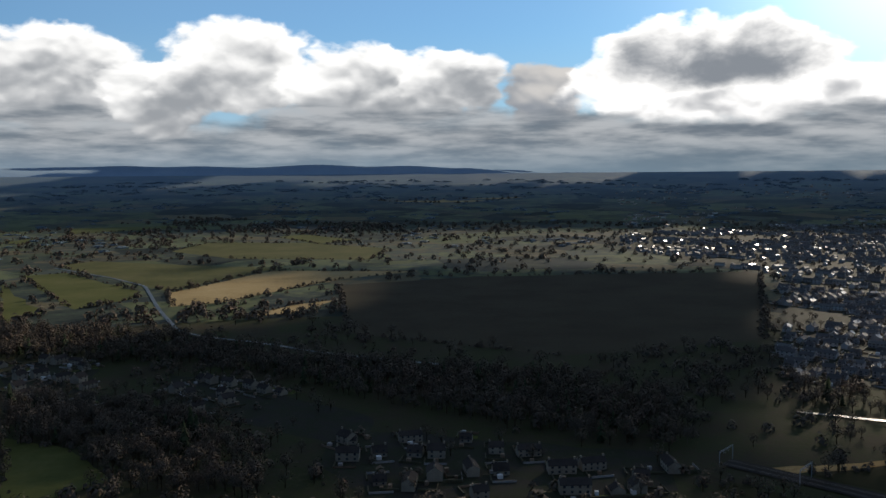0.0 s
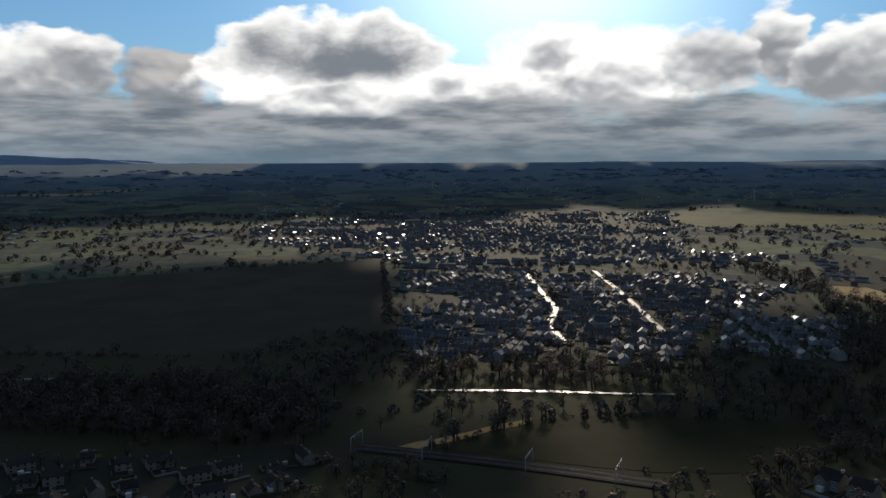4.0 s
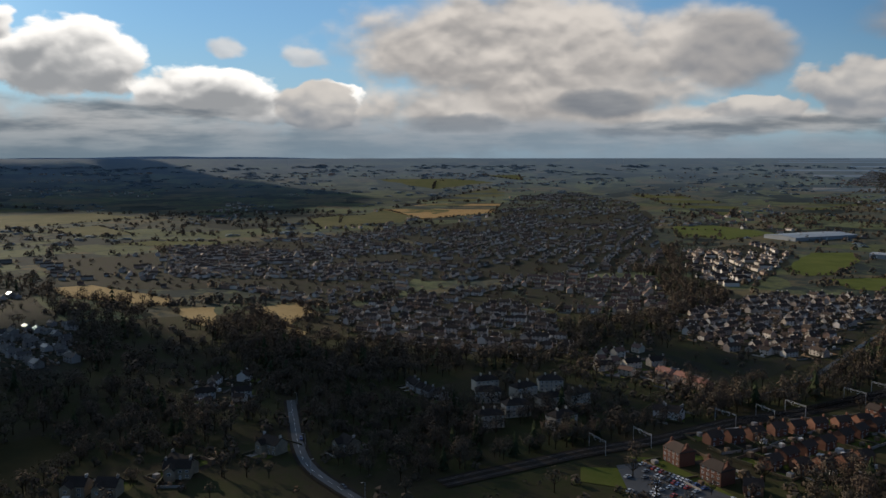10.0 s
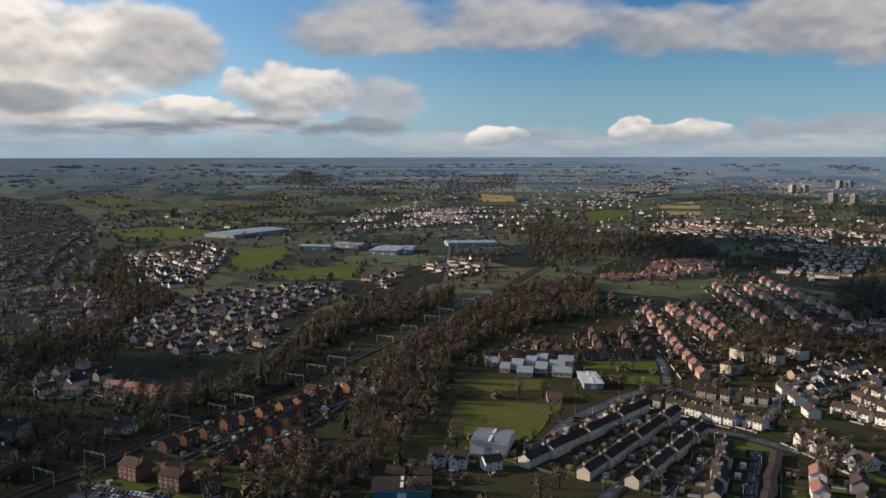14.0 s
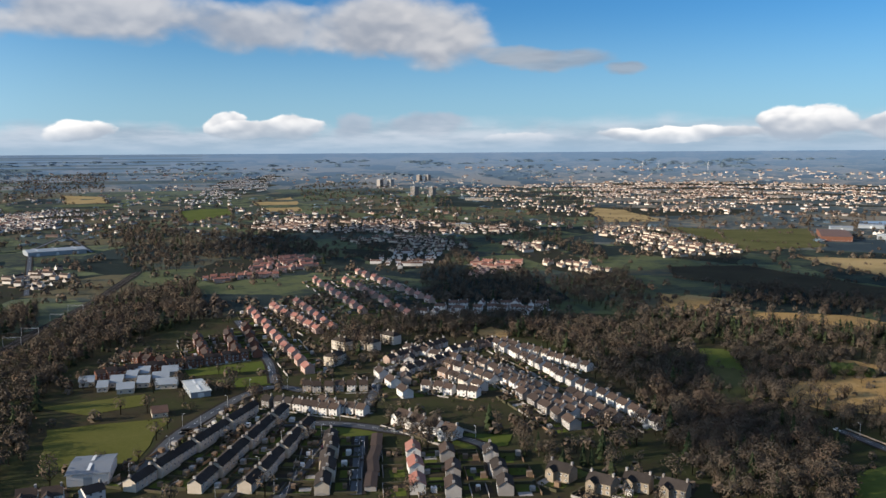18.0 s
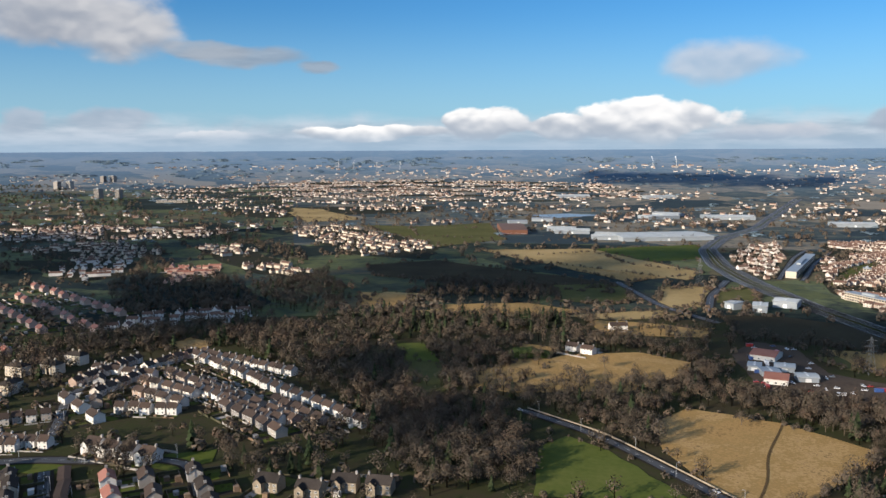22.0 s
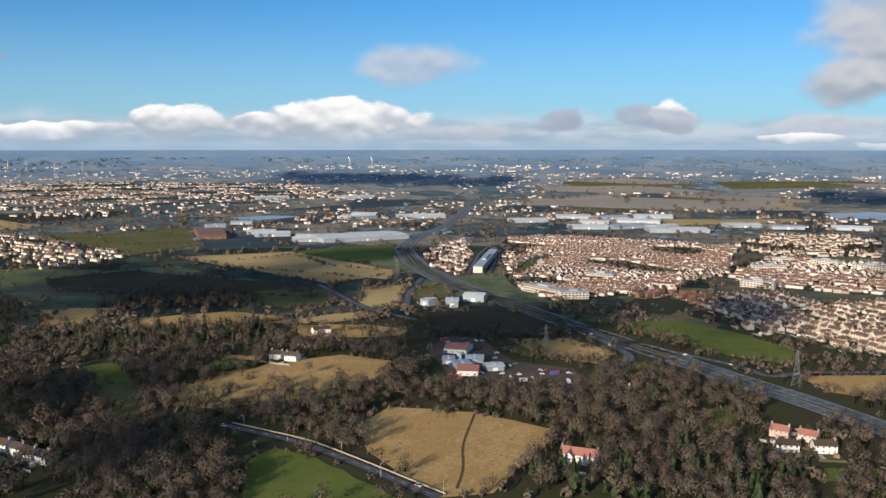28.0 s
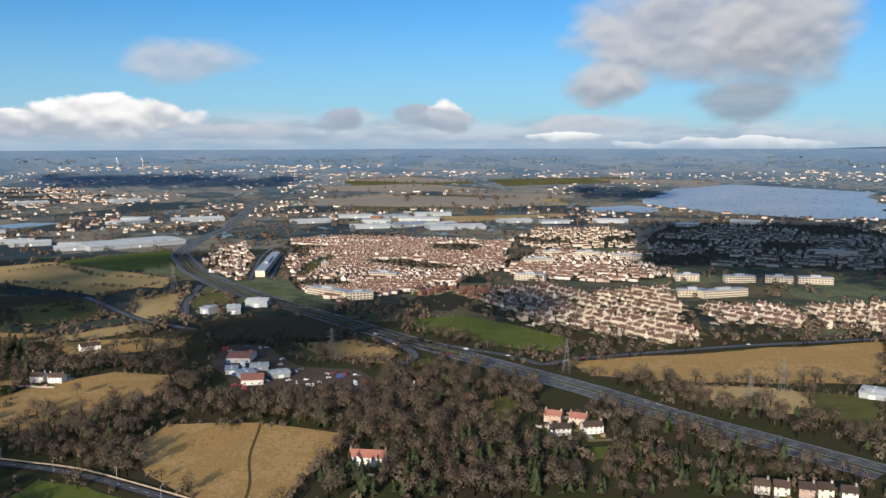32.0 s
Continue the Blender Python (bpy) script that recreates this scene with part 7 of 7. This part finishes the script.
def car(paint, word):
    root = new("car")
    tagged(root, word + " car standing on the asphalt", "car", "cars")
    bm = bmesh.new()
    prof = [(-2.1, 0.3), (-2.15, 0.75), (-1.9, 0.95), (1.0, 0.92), (2.0, 0.75), (2.12, 0.5), (2.1, 0.3)]
    sides = [[bm.verts.new((x, s * 0.88, z)) for x, z in prof] for s in (-1, 1)]
    bm.faces.new(sides[0])
    bm.faces.new(sides[1][::-1])
    for i in range(len(prof)):
        j = (i + 1) % len(prof)
        bm.faces.new((sides[0][j], sides[0][i], sides[1][i], sides[1][j]))
    part("body", bm, paint, root)
    bm = bmesh.new()
    low = [bm.verts.new(p) for p in ((-1.75, -0.82, 0.93), (1.05, -0.82, 0.9), (1.05, 0.82, 0.9), (-1.75, 0.82, 0.93))]
    up = [bm.verts.new(p) for p in ((-1.3, -0.66, 1.42), (0.3, -0.66, 1.45), (0.3, 0.66, 1.45), (-1.3, 0.66, 1.42))]
    for i in range(4):
        j = (i + 1) % 4
        bm.faces.new((low[i], low[j], up[j], up[i]))
    bm.faces.new(up)
    part("glazing", bm, M["glass"], root)
    part("cabin_roof", box_bm(-1.28, -0.64, 1.42, 0.28, 0.64, 1.49), paint, root)
    for x in (-1.3, 1.35):
        for s in (-1, 1):
            k = Kit()
            tube(k, (x, s * 0.72, 0.31), (x, s * 0.92, 0.31), 0.31, 0.31, 0, 10)
            b = len(k.v)
            k.poly([k.v[b - 10 + i] for i in range(10)], 0)
            v, f, m = k.arrays()
            ob = new("wheel", mesh_of("wheel", v, f, [M["tyre"]]))
            ob.parent = root
    return root


CARS = [car(p, w) for p, w in zip(PAINTS, ("white", "silver", "black", "red", "blue", "grey"))]
used = [False] * 6


def set_car(x, y, z, turn):
    i = rnd.choices(range(6), (4, 3, 3, 2, 2, 3))[0]
    if not used[i]:
        used[i] = True
        CARS[i].matrix_basis = pose(x, y, z, 0, 0, turn)
    else:
        copy_thing(CARS[i], pose(x, y, z, 0, 0, turn))


CAR_PARK = [(444, 29), (453, 16), (414, -31), (399, -17), (407, 20)]
tagged(part("car_park", patch(CAR_PARK, 0.5, 0.0), M["asphalt"]), "asphalt car park with parked cars", "car park", kind="structure")
a, b = CAR_PARK[0], CAR_PARK[2]
d = math.degrees(math.atan2(CAR_PARK[2][1] - CAR_PARK[1][1], CAR_PARK[2][0] - CAR_PARK[1][0]))
ux, uy = math.cos(radians(d)), math.sin(radians(d))
px, py = CAR_PARK[1]
for row in range(6):
    for i in range(22):
        u, v = 3 + 2.7 * i, -3 - 6.6 * row
        for s in (1, -1):
            x, y = px + ux * u - uy * v * s, py + uy * u + ux * v * s
            if rnd.random() < 0.42 and inside([x], [y], CAR_PARK)[0]:
                set_car(x, y, 0.5, d + 90 + rnd.gauss(0, 2))
# kerbside and moving traffic
for kind, line in ROADS:
    if kind == "rail":
        continue
    q, t = along(line, 9.0)
    for i in range(len(q)):
        r = math.hypot(*q[i])
        if r < 900 and rnd.random() < {"street": 0.16, "road": 0.08, "motorway": 0.08}[kind]:
            off = {"street": rnd.choice((-2.2, 2.2)), "road": rnd.choice((-2.1, 2.1)), "motorway": rnd.choice((-8, 8, -11.5, 11.5))}[kind]
            set_car(q[i, 0] + t[i, 1] * off, q[i, 1] - t[i, 0] * off, {"street": 0.52, "road": 0.56, "motorway": 0.62}[kind], math.degrees(math.atan2(t[i, 1], t[i, 0])))

# scrap yard: wrecks and heaps
YARD = [p for k, p in FIELDS if k == "yard"][0]
YX, YY = [p[0] for p in YARD], [p[1] for p in YARD]
for i in range(64):
    x, y = rnd.uniform(min(YX), max(YX)), rnd.uniform(min(YY), max(YY))
    if inside([x], [y], YARD)[0]:
        set_car(x, y, 0.5, rnd.choice((20, 110, 200)) + rnd.gauss(0, 12))


def container(word, mat):
    root = new("shipping_container")
    tagged(root, word + " steel shipping container in the yard", "container", "containers in the yard")
    part("body", box_bm(-3, -1.2, 0, 3, 1.2, 2.5), mat, root)
    for s in (-1, 1):
        for i in range(3):
            part("rib", box_bm(-2.6 + 2.1 * i, s * 1.2 - 0.05, 0.1, -2.2 + 2.1 * i, s * 1.2 + 0.05, 2.4), mat, root)
    return root


BINS = [container("rust-red", PAINTS[3]), container("blue", PAINTS[4]), container("white", PAINTS[0])]
at = [(rnd.uniform(min(YX), max(YX)), rnd.uniform(min(YY), max(YY))) for _ in range(40)]
at = [p for p in at if inside([p[0]], [p[1]], YARD)[0]][:14]
for i, (x, y) in enumerate(at):
    m = pose(x, y, 0.5, 0, 0, rnd.choice((15, 105)) + rnd.gauss(0, 6))
    if i < 3:
        BINS[i].matrix_basis = m
    else:
        copy_thing(BINS[i % 3], m)


# ---- street lamps ----
def street_lamp():
    root = new("street_lamp")
    tagged(root, "grey steel street lamp beside the road", "street lamp", "street lamps")
    bar_part("column", [((0, 0, 0), (0, 0, 8))], 0.11, M["steel"], root, 6)
    bar_part("arm", [((0, 0, 8), (1.4, 0, 8.3))], 0.06, M["steel"], root)
    part("lantern", box_bm(1.2, -0.15, 8.2, 1.9, 0.15, 8.36), M["frame"], root)
    return root


first = None
for kind, line in ROADS:
    if kind not in ("street", "road") or math.hypot(*line[0]) > 620:
        continue
    q, t = along(line, 6.0)
    wd = 4.6 if kind == "road" else 3.4
    for i in range(2, len(q), 7):
        s = 1 if (i // 7) % 2 else -1
        x, y = q[i, 0] + t[i, 1] * s * wd, q[i, 1] - t[i, 0] * s * wd
        m = pose(x, y, 0.5, 0, 0, math.degrees(math.atan2(t[i, 1], t[i, 0])) + (90 if s > 0 else -90))
        if first is None:
            first = street_lamp()
            first.matrix_basis = m
        else:
            copy_thing(first, m)


# ---- clipped evergreens, footpath and field dykes ----
def evergreen_block(x, y, turn, wide, deep, high):
    """A dense clipped mass of cypress with a softly uneven top."""
    bm = bmesh.new()
    bmesh.ops.create_grid(bm, x_segments=18, y_segments=10, size=1.0)
    for v in bm.verts:
        u, q = v.co.x, v.co.y
        edge = max(abs(u), abs(q))
        lump = noise.noise((u * 4 + x, q * 4 + y, 1.7))
        v.co = (u * wide / 2 * (1 + 0.06 * lump), q * deep / 2 * (1 + 0.10 * lump), high * (1 - edge ** 7) * (0.92 + 0.16 * lump) - 0.2)
    ob = part("clipped_evergreens", bm, M["cypress"], m=pose(x, y, 0, 0, 0, turn))
    return tagged(ob, "tall clipped block of dark green evergreens beside a meadow", "hedge", "clipped evergreens")


M["cypress"] = surface("clipped_cypress", [(0.018, 0.028, 0.010), (0.040, 0.055, 0.018), (0.065, 0.075, 0.028)], 0.15, 0.9, 0.95, 0.5, spec=0.05)
M["trodden"] = surface("trodden_grass", [(0.075, 0.050, 0.026), (0.12, 0.080, 0.040)], 0.1, 0.8, 0.95, spec=0.03)
evergreen_block(199, -684, 35, 27, 17, 8.5)
evergreen_block(185, -687, 20, 15, 13, 7.0)
strip("footpath", [(-7, -576), (-4, -549), (0, -522), (2, -499), (0, -473), (2, -453), (4, -440)], 0, 1.3, 0.62, M["trodden"], "narrow trodden footpath across a tawny meadow", "path", step=6.0)


def dyke(line, offset, high=1.3, thick=0.6):
    """A low field wall of rough stone with a rounded cope."""
    q, t = along(line, 5.0)
    side = np.stack([t[:, 1], -t[:, 0]], -1)
    prof = ((-0.5, 0.0), (-0.42, 0.85), (-0.2, 1.0), (0.2, 1.0), (0.42, 0.85), (0.5, 0.0))
    v = np.concatenate([np.column_stack([q + side * (offset + a * thick), np.full(len(q), 0.1 + h * high)]) for a, h in prof])
    n, i = len(q), np.arange(len(q) - 1)
    f = np.concatenate([np.stack([k * n + i, k * n + i + 1, (k + 1) * n + i + 1, (k + 1) * n + i], -1) for k in range(len(prof) - 1)])
    tagged(new("stone_dyke", mesh_of("stone_dyke", lay(v), f, [M["stone"]])), "low grey-brown stone wall beside the country road", "wall", "stone dykes")


dyke([(158, -539), (100, -508), (59, -471), (13, -428)], -5.2)
dyke([(-124, -521), (-141, -512), (-155, -504)], 0)


# ---- single trees ----
def tree_thing(kit, name, label, crown):
    v, f, m = kit
    root = new(name)
    tagged(root, label, "tree", name + "s")
    for pn, idx, mat in (("trunk", 0, M["bark"]), ("crown", 1, M[crown])):
        g = f[m == idx]
        ids, inv = np.unique(g, return_inverse=True)
        ob = new(pn, mesh_of(pn, v[ids], inv.reshape(-1, 3), [mat]))
        ob.parent = root
    return root


TREES = [tree_thing(bare_tree(40 + i, 420, 13.0, 4.4 + 0.3 * i, 0.19), "bare_tree", "leafless brown broadleaved tree in winter", "twig") for i in range(5)]
PINES = [tree_thing(conifer(40 + i, 10, 14.0, 3.4), "conifer", "dark green conifer among bare trees", "needle") for i in range(3)]
spare = {id(o): o for o in TREES + PINES}
rnd.shuffle(single)
extra = [("lawn", x, y) for x, y in [(357, -368), (343, -359), (343, -366), (344, -372), (355, -355), (340, -348), (416, -79), (407, -86), (420, -98), (397, -98), (410, -69), (410, -110), (439, -89)] + [(150, -633), (211, -611), (209, -568), (90, -556), (43, -673), (18, -561), (128, -670), (52, -689), (185, -674), (-161, -557), (-173, -543)]]
for kind, x, y in extra + single[:150]:
    o = rnd.choice(PINES if kind == "conifer" and rnd.random() < 0.65 else TREES)
    s = rnd.uniform(0.6, 1.05)
    m = pose(x, y, 0, 0, 0, rnd.uniform(0, 360)) @ Matrix.Diagonal((s, s, s * rnd.uniform(0.9, 1.15), 1))
    if id(o) in spare:
        del spare[id(o)]
        o.matrix_basis = m
    else:
        keep = o.matrix_basis.copy()
        o.matrix_basis = Matrix.Identity(4)
        c = copy_thing(o, Matrix.Identity(4))
        c.matrix_basis = m
        o.matrix_basis = keep
rest = Pile()
for kind, x, y in single[150:]:
    v, f, m = BARE[rnd.randrange(6)] if kind == "bare" else PINE[rnd.randrange(4)]
    rest.add((v, f, np.where((m == 1) & (kind != "bare"), 2, m)), [x], [y], [rnd.uniform(0, 6.28)], [rnd.uniform(0.5, 1.0)])
rest.build("wood", [M["bark"], M["twig"], M["needle"]], "bare trees of the near wood", "woodland")

# ---- clouds between the sun and the valley; share of cover, and the part of the plan in their shade ----
SHADES = (
    (1.0, [(-255, 775), (-135, 895), (80, 1050), (390, 1035), (216, 563), (160, 457), (254, 475), (205, 381), (-211, 389), (-365, 685), (-250, 680)]),
    (1.0, [(-460, 1410), (-200, 1350), (440, 1270), (390, 1035), (80, 1050), (-95, 970), (-65, 1170)]),
    (0.55, [(595, 610), (715, 600), (705, 500), (605, 350), (470, 244), (377, 188), (291, 260), (391, 310), (392, 402), (446, 483)]),
    (0.9, [(7400, 9800), (6550, 4150), (3400, 1400), (2220, 1210), (2290, 1720), (2450, 3250)]),
)
SHADES += (
    (1.0, [(1370, -990), (1500, -1300), (1160, -1240), (1070, -1310), (1100, -1630), (950, -1160), (960, -940), (1100, -830)]),
    (1.0, [(835, -740), (755, -810), (670, -820), (525, -840), (535, -695), (610, -630)]),
    (1.0, [(620, -1210), (540, -1300), (220, -1155), (180, -1000), (295, -955), (515, -1030)]),
    (1.0, [(310, -1440), (140, -1550), (120, -1370), (240, -1330)]),
    (1.0, [(65, -935), (-5, -965), (-120, -925), (-85, -805), (-20, -795), (35, -830)]),
    (1.0, [(-930, -1850), (-1530, -1780), (-900, -1040), (-760, -1130), (-660, -1250)]),
    (1.0, [(330, -1250), (220, -1250), (150, -1040), (190, -950), (265, -980)]),
)
SHADES += (
    (1.0, [(-255, -945), (-335, -1070), (-395, -1010), (-335, -875), (-265, -845)]),
    (1.0, [(3200, 14950), (8750, 10600), (12550, 7600), (3750, 2300), (2100, 2850), (850, 3900)]),
    (1.0, [(-17650, 33800), (3950, 7550), (1300, 2470), (-10, 2550), (-590, 2480), (-1600, 3100)]),
    (1.0, [(286, 448), (422, 378), (393, 308), (319, 286), (267, 362)]),
    (1.0, [(425, -785), (335, -725), (255, -639), (201, -570), (231, -578), (291, -630), (355, -675)]),
    (0.5, [(600, 285), (560, 170), (690, 95), (750, -35), (560, -30), (485, 35), (380, 115), (345, 190), (425, 255)]),
)
SHADES += (
    (0.9, [(1465, -6705), (-335, -5530), (-140, -4095), (920, -4585)]),
    (0.9, [(-1635, -3985), (-1720, -3190), (-1475, -2820), (-1225, -2925)]),
    (0.9, [(935, -1050), (480, -800), (430, -705), (595, -660)]),
    (0.35, [(330, -700), (235, -665), (160, -550), (175, -500), (105, -405), (165, -390), (250, -560)]),
)
for cover, poly in SHADES:
    P = lay([(x, y, 0.0) for x, y in poly])
    flatp = [(a, b) for a, b, _ in P.tolist()]
    size = max(70.0, (np.ptp(P[:, 0]) + np.ptp(P[:, 1])) / 22)
    gx, gy = np.meshgrid(np.arange(P[:, 0].min(), P[:, 0].max(), size), np.arange(P[:, 1].min(), P[:, 1].max(), size))
    gx, gy = gx.ravel() + rng.normal(0, size * 0.15, gx.size), gy.ravel() + rng.normal(0, size * 0.15, gy.size)
    k = inside(gx, gy, flatp) & (rng.random(len(gx)) < cover)
    gx, gy = gx[k], gy[k]
    if not len(gx):
        continue
    bm = bmesh.new()
    bmesh.ops.create_icosphere(bm, subdivisions=1, radius=1.0)
    ball = np.array([v.co for v in bm.verts])
    tri = np.array([[v.index for v in f.verts] for f in bm.faces])
    bm.free()
    shift = np.array(sun_dir) * 5200.0 + np.array([0, 0, float(P[:, 2].mean())])
    r = rng.uniform(0.72, 0.95, len(gx)) * size
    v = (ball[None] * r[:, None, None] * np.array([1, 1, 0.55])) + np.stack([gx, gy, rng.uniform(-0.1, 0.1, len(gx)) * size], -1)[:, None]
    v = v.reshape(-1, 3) + shift
    f = (tri[None] + (np.arange(len(gx)) * len(ball))[:, None, None]).reshape(-1, 3)
    tagged(new("backdrop_cloud", mesh_of("cloud", v, f, [M["vapour"]], smooth=True)), "broad white cumulus cloud that hides the sun", "cloud", kind="structure")
